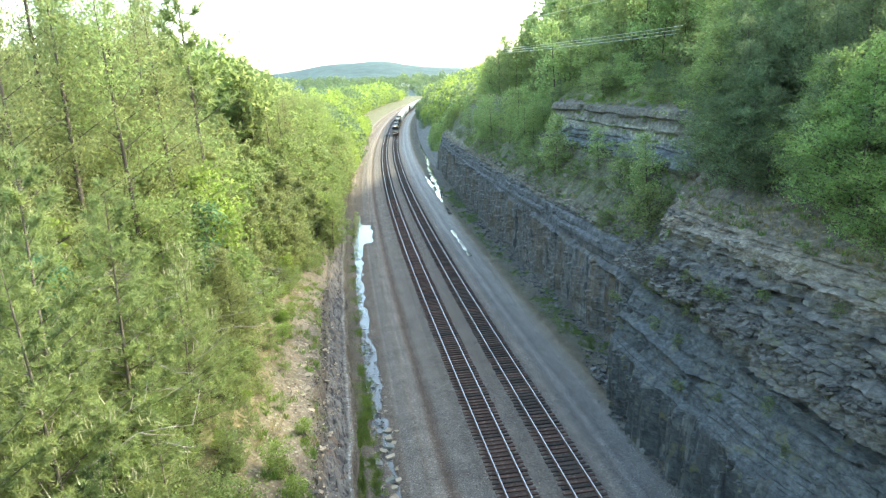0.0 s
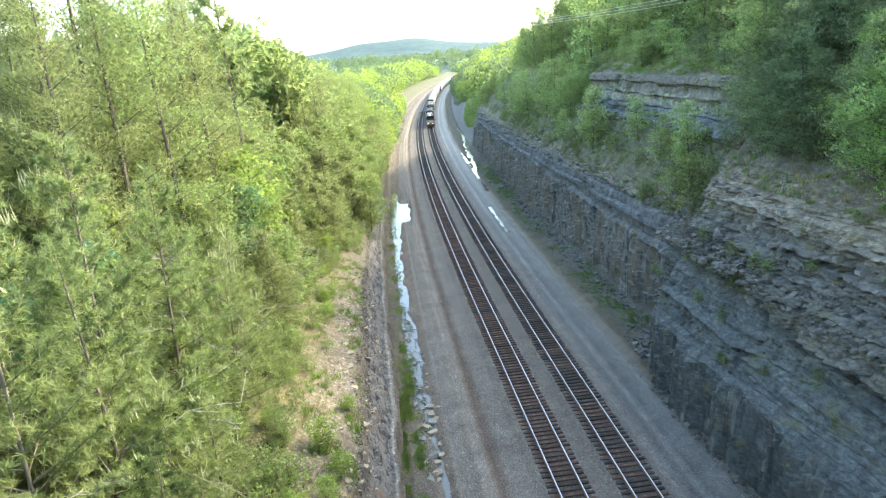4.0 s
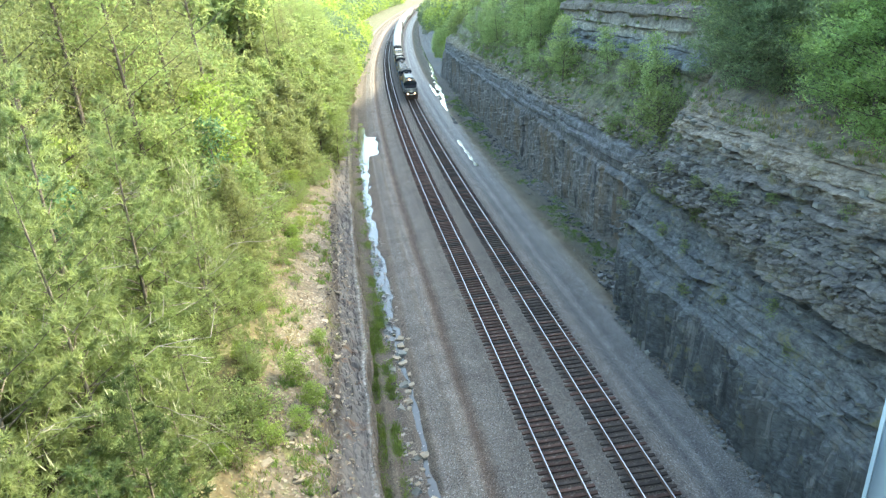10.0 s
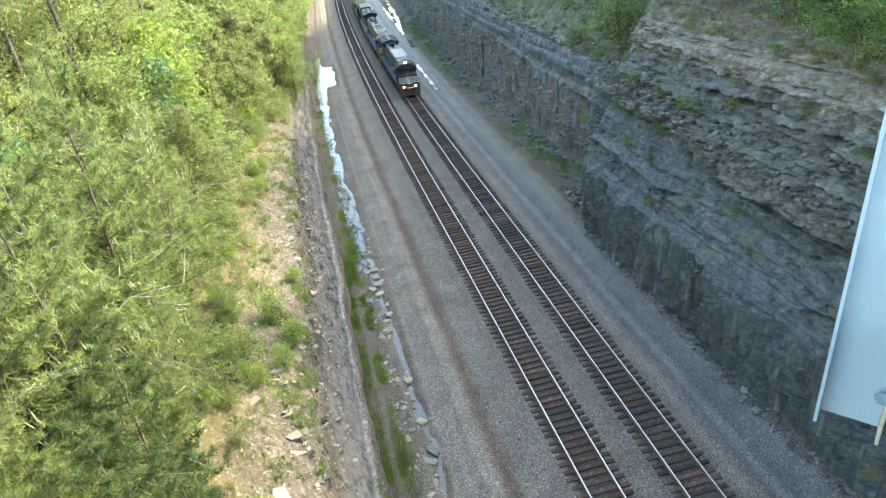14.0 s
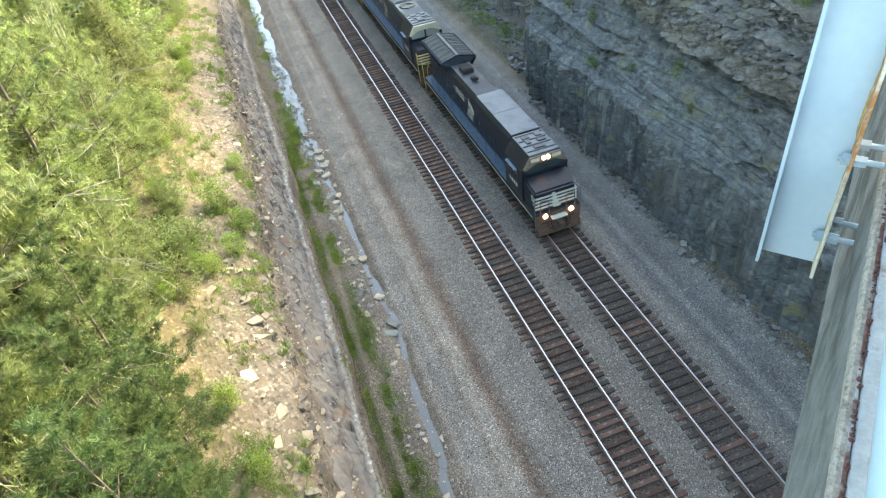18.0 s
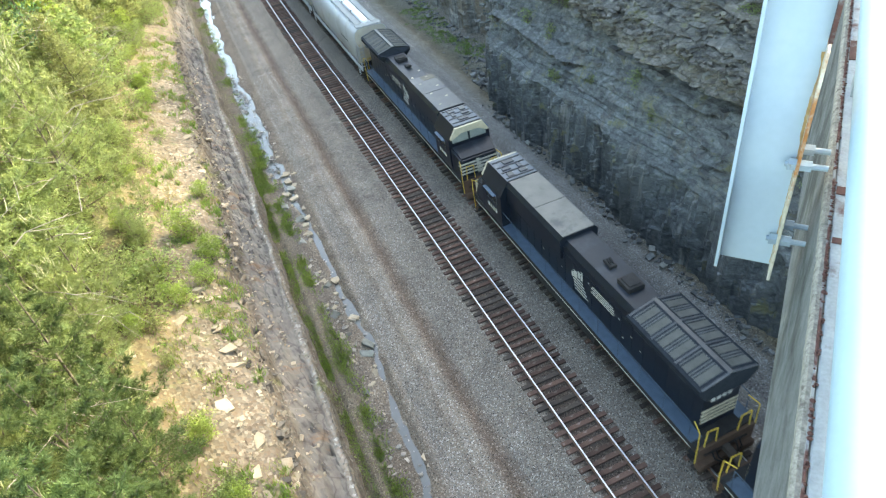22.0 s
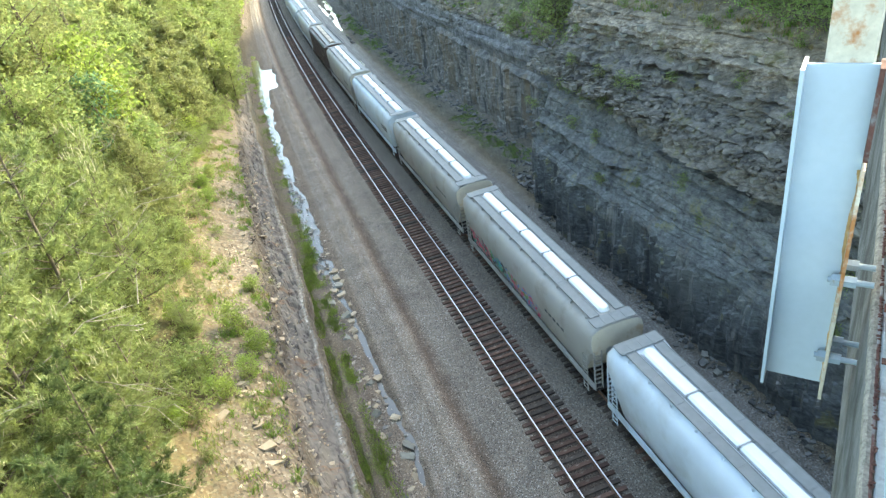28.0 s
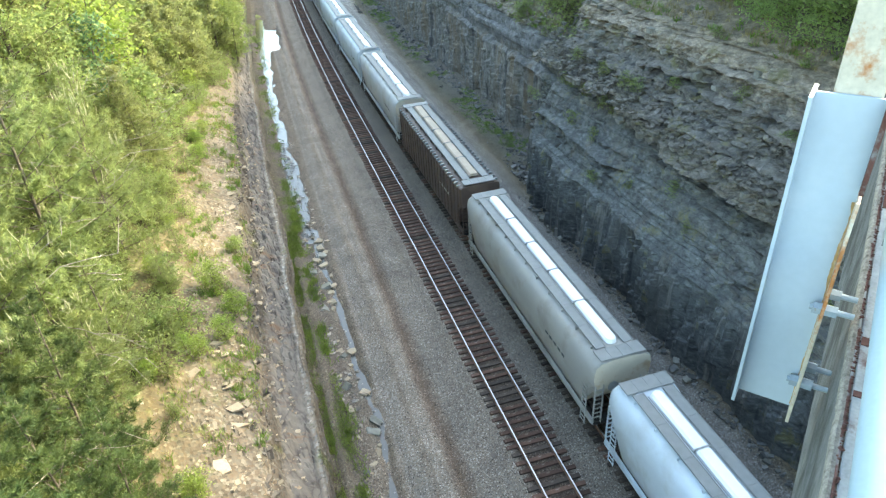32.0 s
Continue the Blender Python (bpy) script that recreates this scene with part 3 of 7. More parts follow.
M["cliff_far"] = rock_mat("drilled_shale_wall", [(-1, (0.2, 0.192, 0.172)), (2, (0.2, 0.192, 0.174)), (7.0, (0.178, 0.172, 0.16)), (7.8, (0.15, 0.152, 0.153)), (10.0, (0.165, 0.166, 0.162)), (10.8, (0.2, 0.17, 0.12)), (13, (0.134, 0.133, 0.066)), (16.5, (0.146, 0.139, 0.088)), (17.4, SHALE2), (18.6, LIME2), (19.4, (0.33, 0.31, 0.25)), (20.3, (0.27, 0.25, 0.2)), (20.9, (0.17, 0.15, 0.12)), (22.3, (0.155, 0.135, 0.107)), (23.2, (0.159, 0.162, 0.055)), (30, (0.122, 0.139, 0.050))], 30, stretch=(0.8, 0.8, 1.2), drill=7.6)
M["cliff_end"] = rock_mat("drilled_shale_under_turf", [(-1, (0.2, 0.192, 0.172)), (2, (0.2, 0.192, 0.174)), (7.0, (0.178, 0.172, 0.16)), (7.8, (0.15, 0.152, 0.153)), (10.0, (0.165, 0.166, 0.162)), (10.8, (0.2, 0.17, 0.12)), (13, (0.134, 0.133, 0.066)), (16.5, (0.13, 0.135, 0.06)), (22, (0.16, 0.165, 0.06)), (30, (0.122, 0.139, 0.050))], 30, stretch=(0.8, 0.8, 1.2), drill=7.6)
M["bank"] = plan_mat("weathered_rock_bank", [(-40, (0.059, 0.069, 0.027)), (-19, (0.077, 0.080, 0.033)), (-17, (0.117, 0.097, 0.055)), (-15.4, (0.135, 0.115, 0.08)), (-14.2, (0.148, 0.125, 0.094)), (-13.3, (0.148, 0.126, 0.099)), (-12.6, (0.134, 0.115, 0.092)), (-12.3, (0.085, 0.075, 0.064)), (-12.0, (0.140, 0.123, 0.103)), (-11.6, (0.147, 0.123, 0.101)), (-11.0, (0.129, 0.113, 0.093)), (-10.74, (0.129, 0.115, 0.099)), (-10.68, (0.25, 0.235, 0.21)), (-10.5, (0.27, 0.252, 0.228)), (-10.4, (0.14, 0.12, 0.097)), (-10.25, (0.125, 0.108, 0.09)), (-9.5, (0.11, 0.098, 0.08))], -40, -9.5, warp=0.22, bump=0.5, dist=0.035, speck=0.45, grain=22.0, patches=((0.11, 0.12, 0.045), 0.57, 0.6), pebble=7.0, later=(78, 130, (0.1, 0.105, 0.062)), strip=(-12.05, -10.66, ((0.095, 0.084, 0.075), (0.15, 0.13, 0.113), (0.178, 0.156, 0.136), (0.215, 0.192, 0.168)), (0.21, 0.118, 0.06)))
# blue-green base colour: the distance haze is painted into it
M["ridge"] = mat("haze_tinted_ridge", (0.053, 0.088, 0.091), 0.95, 0, 0.3, 0.02, 0.4, 0.4, 0.6)

# control profiles (u, z) of the cliff beside the near and the far stretch of the line
NEAR = np.array([(10.9, -0.8), (11.0, 1.8), (11.15, 4.6), (11.75, 5.2), (12.5, 6.8), (13.2, 8.3), (14.6, 8.9), (12.6, 9.4), (12.75, 10.6), (14.5, 11.5), (15.2, 12.7), (15.5, 13.7), (15.7, 14.9), (16.4, 15.4), (19.0, 16.8), (25.0, 21.5), (42.0, 33.0), (90.0, 46.0)])
FAR = np.array([(15.6, -0.5), (15.72, 2.5), (15.92, 6.7), (16.25, 7.0), (16.3, 7.9), (16.4, 9.0), (16.55, 9.7), (16.75, 10.2), (17.4, 11.0), (18.6, 12.5), (20.2, 14.6), (21.6, 16.4), (22.0, 17.6), (22.3, 19.6), (22.9, 22.2), (25.5, 23.3), (45.0, 34.0), (90.0, 46.0)])
RISE = np.array([(0, 0), (0, 0)] + [(0, 1.0)] * 6 + [(0, 0.6), (0, 0.2)] + [(0, 0)] * 8)      # the beds climb along the far wall
WOODED = np.array([(0, 0)] * 10 + [(0.2, 0), (0.8, 0), (1.8, 0), (3.6, -0.2), (6.2, -1.2), (7.0, -1.0), (0, 0), (0, 0)])      # past the limestone ledge the hill runs down as a bushy slope
OPEN = np.array([(15.0, -0.4), (15.5, 0.0), (16.0, 0.5), (16.6, 1.0), (17.2, 1.6), (18.0, 2.2), (18.8, 2.9), (19.6, 3.6), (20.4, 4.2), (21.4, 5.0), (22.4, 5.8), (23.4, 6.6), (24.4, 7.4), (26.0, 8.4), (30.0, 10.4), (38.0, 13.5), (60.0, 20.0), (110.0, 24.0)])


def cliff_profile(s):
    k = np.clip((s - 48.8) / 3.2, 0, 1)
    k = k * k * (3 - 2 * k)
    j = np.clip((s - 186) / 16.0, 0, 1)
    j = j * j * (3 - 2 * j)
    lip = 1.3 * np.clip((s - 33) / 9, 0, 1) * np.array([[1.0 if 6 < i < 9 else (-0.4 if i == 6 else 0.0), 0.0] for i in range(len(NEAR))])
    wooded = np.clip((s - 97) / 12.0, 0, 1)
    far = FAR + WOODED * wooded + RISE * 1.2 * np.clip((s - 66) / 55.0, 0, 1)
    return ((NEAR + lip) * (1 - k) + far * k) * (1 - j) + OPEN * j


lay = np.random.default_rng(11)
bed_edges = np.cumsum(lay.choice([0.22, 0.35, 0.5, 0.8, 1.15], 120) * lay.uniform(0.8, 1.2, 120)) - 2.0
bed_out = lay.uniform(-0.3, 0.3, 121)


def beds(s, z):
    """How far each bed of rock stands out, broken along the line."""
    zz = z + 0.35 * fnoise(s, z * 0, 22, 5) + 0.012 * (s - 30)
    i = np.searchsorted(bed_edges, zz)
    w = 0.7 + 1.6 * ((i * 7919) % 13) / 13.0                     # block length differs bed by bed
    k = np.floor((s + 0.5 * fnoise(s, zz, 1.5, 7, 2)) / w + i * 0.37).astype(int)
    block = ((k * 2654435 + i * 40503) % 1009) / 1009.0 - 0.5
    broken = fnoise(s + 13.7 * i, i * 3.1, 6.0, 6, 3)
    seam = np.minimum(np.abs(zz - bed_edges[np.clip(i - 1, 0, 119)]), np.abs(zz - bed_edges[np.clip(i, 0, 119)]))
    k2 = np.floor((s + zz * 0.7 + 0.6 * fnoise(s, zz, 0.9, 17, 2)) / (0.45 * w) + i * 0.61).astype(int)
    chip = ((k2 * 97531 + i * 1299709) % 577) / 577.0 - 0.5
    gap = np.abs((s + 0.5 * fnoise(s, zz, 1.5, 7, 2)) / w + i * 0.37 - k - 0.5)
    return 1.6 * bed_out[i] + 0.5 * broken + 0.5 * block + 0.24 * chip - 0.42 * np.clip(1 - seam / 0.1, 0, 1) - 0.25 * np.clip((gap - 0.44) / 0.06, 0, 1)


def blocks(s, u, w, l, seed):
    """Angular broken rock: flat-topped cells, each at a height and a tilt of its own."""
    ss, uu = s + 0.3 * fnoise(s, u, 1.3, seed), u + 0.25 * fnoise(s + 9, u, 1.1, seed + 1)
    j = np.floor(uu / w).astype(int)
    i = np.floor(ss / l + 0.37 * (j % 5)).astype(int)
    h = ((i * 73856093 ^ j * 19349663) % 1013) / 1013.0 - 0.5
    edge = np.maximum(np.abs(uu / w - j - 0.5), np.abs(ss / l + 0.37 * (j % 5) - i - 0.5))
    return h + 0.5 * h * (uu / w - j - 0.5) - 0.35 * np.clip((edge - 0.42) / 0.08, 0, 1)


def cliff_sheet(s_list, rows):
    pts, uvs = [], []
    for s in s_list:
        pr = cliff_profile(s)
        d = np.concatenate([[0], np.cumsum(np.hypot(*np.diff(pr, axis=0).T))])
        w = np.interp(d, [0, d[14], d[-1]], [0, 0.8, 1.0])      # most rows on the rock, few on the hill above
        t = np.linspace(0, 1, rows)
        pts.append(np.stack([np.full(rows, s), np.interp(t, w, pr[:, 0]), np.interp(t, w, pr[:, 1])], -1))
    a = np.array(pts)
    s, u, z = a[..., 0], a[..., 1], a[..., 2]
    k = np.clip((s - 49.2) / 2.5, 0, 1)
    low = np.clip((4.8 - z) / 0.6, 0, 1) * (1 - k) + np.clip((6.9 + 1.2 * np.clip((s - 66) / 55.0, 0, 1) - z) / 0.4, 0, 1) * k     # drilled face
    up = np.clip((u - np.where(k > 0.5, 23.5, 16.6)) / 2, 0, 1)
    bench = k * np.clip((z - 10.2) / 0.6, 0, 1) * np.clip((16.6 - z) / 0.6, 0, 1)
    gone = np.clip((s - 186) / 10, 0, 1)
    cut = (1 - low) * (1 - np.clip((s - 97) / 12, 0, 1) * np.clip((z - 11.5) / 1.5, 0, 1)) * (1 - up) * (1 - 0.75 * bench) * (1 - gone)
    g = np.abs(np.sin(s * math.pi / 0.95 + 0.5 * fnoise(s, z * 0.1, 6, 8)))
    lipz = np.clip(1 - np.abs(z - 9.6) / 1.3, 0, 1) * np.clip((40 - s) / 6, 0, 1)
    calm = np.interp(z, [4.6, 5.2, 8.6, 9.1, 10.7, 11.2, 12.4, 12.9, 15.6], [0.2, 0.2, 0.18, 0.8, 0.8, 0.7, 0.6, 0.55, 0.55]) * (1 - k) + k * np.interp(z, [7, 12, 16], [0.45, 0.6, 1.0])
    du = -cut * beds(s, z) * 0.95 * (1 - 0.7 * lipz) * calm
    fine = np.floor((z + 0.05 * s + 0.15 * fnoise(s, z, 3, 41)) / 0.16)
    du -= cut * (1 - k) * 0.1 * (((fine * 7919) % 17) / 17.0 - 0.5) * np.clip(1.2 * fnoise(s, fine * 1.7, 2.5, 42) + 0.4, 0, 1)
    for at, out, seed in ((5.9, 0.4, 43), (7.1, 0.7, 44), (7.9, 0.45, 45), (12.7, 0.45, 46), (13.5, 0.5, 47), (14.1, 0.35, 50), (14.7, 0.45, 49)):
        dz_ = z - at - 0.55 * fnoise(s, s * 0, 13, seed) + 0.035 * (s - 30)
        on = np.clip(0.55 + 1.6 * fnoise(s, s * 0, 7, seed + 20), 0, 1) * np.clip((12 + 40 - s) / 4, 0, 1)
        du += cut * (1 - k) * on * out * (np.clip(1 + dz_ / 0.45, 0, 1) * (dz_ < 0) - 0.9 * np.clip(1 - dz_ / 0.3, 0, 1) * (dz_ >= 0)) * (1 + 0.5 * fnoise(s, s * 0, 1.4, seed + 40))
    ragged = (1 - k) * np.clip((z - 10.5) / 0.3, 0, 1) * np.clip((12.5 - z) / 0.4, 0, 1)
    du -= ragged * 0.4 * blocks(s, z, 0.3, 0.5, 48)
    shelf = (1 - k) * np.clip((z - 8.9) / 0.3, 0, 1) * np.clip((11.0 - z) / 0.4, 0, 1)
    du -= shelf * (0.55 * blocks(s, z - 0.05 * s, 0.42, 1.3, 55) + 0.25 * blocks(s, z - 0.05 * s, 0.2, 0.5, 57))
    capped = (1 - k) * np.clip((z - 12.6) / 0.3, 0, 1) * np.clip((15.5 - z) / 0.3, 0, 1)
    du -= capped * (0.3 * blocks(s, z - 0.04 * s, 0.34, 1.0, 51) + 0.16 * blocks(s, z - 0.04 * s, 0.15, 0.45, 53))
    du += low * (1 - gone) * (0.22 * g + 0.35 * fnoise(s, z * 0.25, 3.5, 9) + 0.2 * np.round(2.4 * fnoise(s, z * 0.6, 1.7, 10)) + (1 - k) * 0.55 * fnoise(s, z * 0.4, 7.0, 16))
    du += (1 - up) * 0.25 * fnoise(s, z, 5.0, 12)
    dz = up * (0.9 * fnoise(s, u, 9, 13)) + bench * 0.5 * fnoise(s, u, 3.0, 14) + cut * 0.12 * fnoise(s, u * 3, 1.2, 15)
    return s, u + du, z + dz


for name, s_list, rows, m, lab in (
        ("wall_near", np.concatenate([np.arange(-60, 8, 1.2), np.arange(8, 56.0, 0.2), [56.1]]), 330, "cliff_near", "bedded grey shale and pale limestone cliff with overhanging ledges"),
        ("wall_far", np.concatenate([np.arange(56.1, 106, 0.6), [106.0]]), 150, "cliff_far", "drilled grey shale wall below a grassy bench and a limestone ledge"),
        ("wall_end", np.concatenate([np.arange(106.0, 210, 1.2), np.arange(210, 960, 15.0)]), 150, "cliff_end", "drilled grey shale wall below a bushy green slope")):
    s, u, z = cliff_sheet(s_list, rows)
    tagged(grid_ob(name, place(s, u, z), M[m], smooth=False, flip=True), lab, "cliff", kind="structure")

LEFT = np.array([(-10.15, -0.9), (-10.25, 0.4), (-10.45, 1.5), (-11.0, 1.75), (-11.9, 2.0), (-12.6, 2.5), (-12.9, 3.2), (-13.6, 3.5), (-15.0, 4.2), (-18.0, 6.0), (-24.0, 8.0), (-40.0, 11.0), (-90.0, 14.0)])
LEFT_OPEN = np.array([(-10.6, -0.7), (-11.5, -0.5), (-12.5, -0.2), (-13.5, 0.2), (-14.5, 0.5), (-15.5, 0.8), (-16.5, 1.1), (-17.5, 1.4), (-19.0, 1.8), (-22.0, 2.4), (-28.0, 3.0), (-44.0, 3.6), (-90.0, 4.0)])


def left_profile(s):
    j = np.clip((s - 150) / 120.0, 0, 1)
    return LEFT * (1 - j) + LEFT_OPEN * j


def right_height(s, u):
    pr = cliff_profile(s)
    return float(np.interp(u, pr[:, 0], pr[:, 1]))


rows = 130
s_list = np.concatenate([np.arange(-60, 6, 2.0), np.arange(6, 78, 0.22), np.arange(78, 100, 0.6), np.arange(100, 960, 8.0)])
a = []
for s in s_list:
    pr = left_profile(s)
    d = np.concatenate([[0], np.cumsum(np.hypot(*np.diff(pr, axis=0).T))])
    w = np.interp(d, [0, d[9], d[-1]], [0, 0.8, 1])
    t = np.linspace(0, 1, rows)
    a.append(np.stack([np.full(rows, s), np.interp(t, w, pr[:, 0]), np.interp(t, w, pr[:, 1])], -1))
a = np.array(a)
s, u, z = a[..., 0], a[..., 1], a[..., 2]
rock = np.clip((u + 19) / 5, 0, 1) * np.clip((150 - s) / 30, 0, 1)
u0 = u.copy()
u = u + rock * (0.2 * beds(s * 1.3 + 40, z * 1.2) * np.clip((1.5 - z) / 0.3, 0, 1) + 0.22 * fnoise(s, z * 0.3, 4.0, 21) * np.clip((1.9 - z) / 0.6, 0.2, 1))
step = 0.55 * np.clip((-12.4 + 0.8 * fnoise(s, u * 0, 5, 25) - u) / 0.25, 0, 1) + 0.35 * np.clip((-11.3 + 0.5 * fnoise(s, u * 0, 3, 26) - u) / 0.2, 0, 1)
z = z + rock * (step - 0.5) * np.clip((z - 1.3) / 0.4, 0, 1) * np.clip((u + 17) / 2, 0, 1) + rock * (0.17 * fnoise(s, u * 1.4, 2.2, 22) + 0.1 * fnoise(s, u, 0.9, 23)) * np.clip((z - 1.2) / 0.5, 0, 1) * np.clip((-10.9 - u) / 0.8, 0.15, 1) + (1 - rock) * 0.35 * fnoise(s, u, 6, 24) * np.clip((-13 - u) / 3, 0, 1)
broken = rock * np.clip((u + 13.0 + 0.6 * fnoise(s, u, 2.5, 28)) / 0.3, 0, 1) * np.clip((-10.55 - u) / 0.25, 0, 1)
jag = np.clip(0.35 + 0.5 * np.clip((s - 32) / 8, 0, 1) + 0.5 * fnoise(s, u, 5, 29), 0.1, 1.0)
z = z + broken * jag * (0.34 * blocks(s, u, 0.55, 1.2, 91) + 0.16 * blocks(s + 5, u + 3, 0.24, 0.42, 93))
stony = rock * np.clip((-13.2 - u) / 0.4, 0, 1) * np.clip((u + 17) / 1.5, 0, 1) * np.clip(0.2 + fnoise(s, u, 2.2, 95), 0, 1)
z = z + stony * 0.22 * blocks(s + 2, u, 0.4, 0.5, 96)
tagged(grid_ob("bank", place(s, u, z), M["bank"], smooth=False, uv=np.stack([u0, s], -1)), "sunlit brown rock bank above a low blasted wall", "bank", kind="structure")
bank_s, bank_u, bank_z = s_list, u, z


def left_height(s, u):
    """The bank's own surface at a place beside the line."""
    i = int(np.clip(np.searchsorted(bank_s, s), 0, len(bank_s) - 1))
    order = np.argsort(-bank_u[i])
    return float(np.interp(-u, -bank_u[i][order], bank_z[i][order]))


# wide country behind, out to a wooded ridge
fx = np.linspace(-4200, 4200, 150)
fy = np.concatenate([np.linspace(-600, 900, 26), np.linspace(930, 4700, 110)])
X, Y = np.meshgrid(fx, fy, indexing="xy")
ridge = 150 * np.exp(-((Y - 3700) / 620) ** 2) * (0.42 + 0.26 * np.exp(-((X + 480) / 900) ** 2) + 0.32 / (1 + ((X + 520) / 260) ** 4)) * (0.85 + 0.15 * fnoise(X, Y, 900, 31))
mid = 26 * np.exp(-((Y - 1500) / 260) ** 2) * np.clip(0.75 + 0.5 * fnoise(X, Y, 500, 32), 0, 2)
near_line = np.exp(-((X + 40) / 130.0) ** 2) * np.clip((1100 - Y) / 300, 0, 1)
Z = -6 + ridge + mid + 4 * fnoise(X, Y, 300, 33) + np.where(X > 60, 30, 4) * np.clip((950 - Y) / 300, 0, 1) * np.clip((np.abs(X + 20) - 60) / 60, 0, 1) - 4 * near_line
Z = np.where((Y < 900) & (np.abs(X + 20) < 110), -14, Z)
tagged(grid_ob("hills", np.stack([X, Y, Z], -1), M["ridge"], smooth=True), "wooded ridge and valley far behind the line, coloured bluish for haze", "hill", kind="structure")


# ---- the two tracks ----
TRACK_U = (0.0, 4.28)
rail_outline = [(-0.075, -0.18), (0.075, -0.18), (0.075, -0.165), (0.012, -0.14), (0.012, -0.045), (0.037, -0.035), (0.037, -0.003), (0.03, 0.0), (-0.03, 0.0), (-0.037, -0.003), (-0.037, -0.035), (-0.012, -0.045), (-0.012, -0.14), (-0.075, -0.165)]


def rail_mesh(u):
    sr = np.concatenate([np.arange(-60, 120, 3.0), np.arange(120, 950, 9.0)])
    n = len(rail_outline)
    v = np.concatenate([place(np.full(n, s), np.array([u + x for x, _ in rail_outline]), np.array([z for _, z in rail_outline])) for s in sr])
    f, mi = [], []
    for i in range(len(sr) - 1):
        for j in range(n):
            k = (j + 1) % n
            f.append((i * n + j, i * n + k, (i + 1) * n + k, (i + 1) * n + j))
            mi.append(1 if 6 <= j <= 8 else 0)
    return v, f, mi


tie_mesh = bpy.data.meshes.new("tie")
_bm = bmesh.new()
box(_bm, -1.36, 1.36, -0.115, 0.115, -0.4, -0.178, bevel=0.014)
_bm.to_mesh(tie_mesh)
_bm.free()
tie_mesh.materials.append(M["tie"])
tie_mesh_red = tie_mesh.copy()
tie_mesh_red.materials[0] = M["tie_red"]
plate_mesh = bpy.data.meshes.new("tie_plate")
_bm = bmesh.new()
for side in (-0.755, 0.755):
    box(_bm, side - 0.17, side + 0.17, -0.09, 0.09, -0.182, -0.168)
_bm.to_mesh(plate_mesh)
_bm.free()
plate_mesh.materials.append(M["rail_rust"])

for n, u in enumerate(TRACK_U):
    track = tagged(empty("railway_track"), "railway track of two worn steel rails on dark wooden ties", "railway track", kind="structure")
    for side in (-0.755, 0.755):
        v, f, mi = rail_mesh(u + side)
        r = mesh_ob("rail", v, f, [M["rail_rust"], M["steel_rail"]], track)
        r.data.polygons.foreach_set("material_index", mi)
        tagged(r, "steel rail with a shiny worn head")
    rest = []
    tr = np.random.default_rng(40 + n)
    for i, s in enumerate(np.arange(8.0, 330, 0.515)):
        sj = s + tr.uniform(-0.03, 0.03)
        p = place(sj, u + tr.uniform(-0.05, 0.05))
        rot = -heading(sj) + tr.uniform(-0.02, 0.02)
        if i < 270:
            t = new("tie", tie_mesh_red if n == 0 and tr.random() < 0.8 or tr.random() < 0.25 else tie_mesh)
            t.matrix_basis = Matrix.Translation((p[0], p[1], tr.uniform(-0.012, 0.004))) @ Matrix.Rotation(rot, 4, "Z")
            t.parent = track
        else:
            rest.append((p, rot))
    vs, fs = [], []
    for p, rot in rest:
        c, sn = math.cos(rot), math.sin(rot)
        b = len(vs)
        for x, y in ((-1.3, -0.115), (1.3, -0.115), (1.3, 0.115), (-1.3, 0.115)):
            for z in (-0.36, -0.178):
                vs.append((p[0] + x * c - y * sn, p[1] + x * sn + y * c, z))
        fs += [(b + 1, b + 3, b + 5, b + 7), (b, b + 2, b + 3, b + 1), (b + 2, b + 4, b + 5, b + 3), (b + 4, b + 6, b + 7, b + 5), (b + 6, b, b + 1, b + 7)]
    t = mesh_ob("far_ties", vs, fs, M["tie"], track)
    tagged(t, kind="stuff")

# ---- the road bridge that carries the viewer: along = a, outward = o ----
BR_AZ, EYE_Z = radians(40.0), 26.0
BR = Matrix(((math.sin(BR_AZ), -math.cos(BR_AZ), 0, 0), (math.cos(BR_AZ), math.sin(BR_AZ), 0, 0), (0, 0, 1, EYE_Z), (0, 0, 0, 1)))   # local x = along, y = outward, z from the eye
M["concrete"] = mat("weathered_concrete", (0.12, 0.127, 0.124), 0.9, 0, 0.5, 9, 90, 0.6, 0.02, stain=(0.05, 0.053, 0.048), stain_at=0.5, stain_scale=2.5)
M["white_paint"] = mat("blue_white_paint", (0.39, 0.47, 0.53), 0.42, 0.0, 0.06, 3, 30, 0.05, 0.004, stain=(0.43, 0.5, 0.55), stain_at=0.55, stain_scale=1.5)
M["rail_paint"] = mat("pale_rail_paint", (0.31, 0.4, 0.44), 0.45, 0.0, 0.06, 5, 60, 0.08, 0.004, stain=(0.2, 0.1, 0.06), stain_at=0.67, stain_scale=5)
M["peeling"] = mat("peeling_white_paint", (0.27, 0.3, 0.31), 0.7, 0.0, 0.25, 12, 90, 0.4, 0.006, stain=(0.1, 0.05, 0.045), stain_at=0.54, stain_scale=7)
M["rust"] = mat("rust", (0.09, 0.042, 0.034), 0.9, 0, 0.4, 10, 90, 0.4, 0.006, stain=(0.2, 0.21, 0.21), stain_at=0.6, stain_scale=9)
M["rusty_edge"] = mat("rust_streaked_paint", (0.55, 0.5, 0.4), 0.7, 0, 0.2, 8, 60, 0.2, 0.004, stain=(0.4, 0.17, 0.06), stain_at=0.48, stain_scale=6)
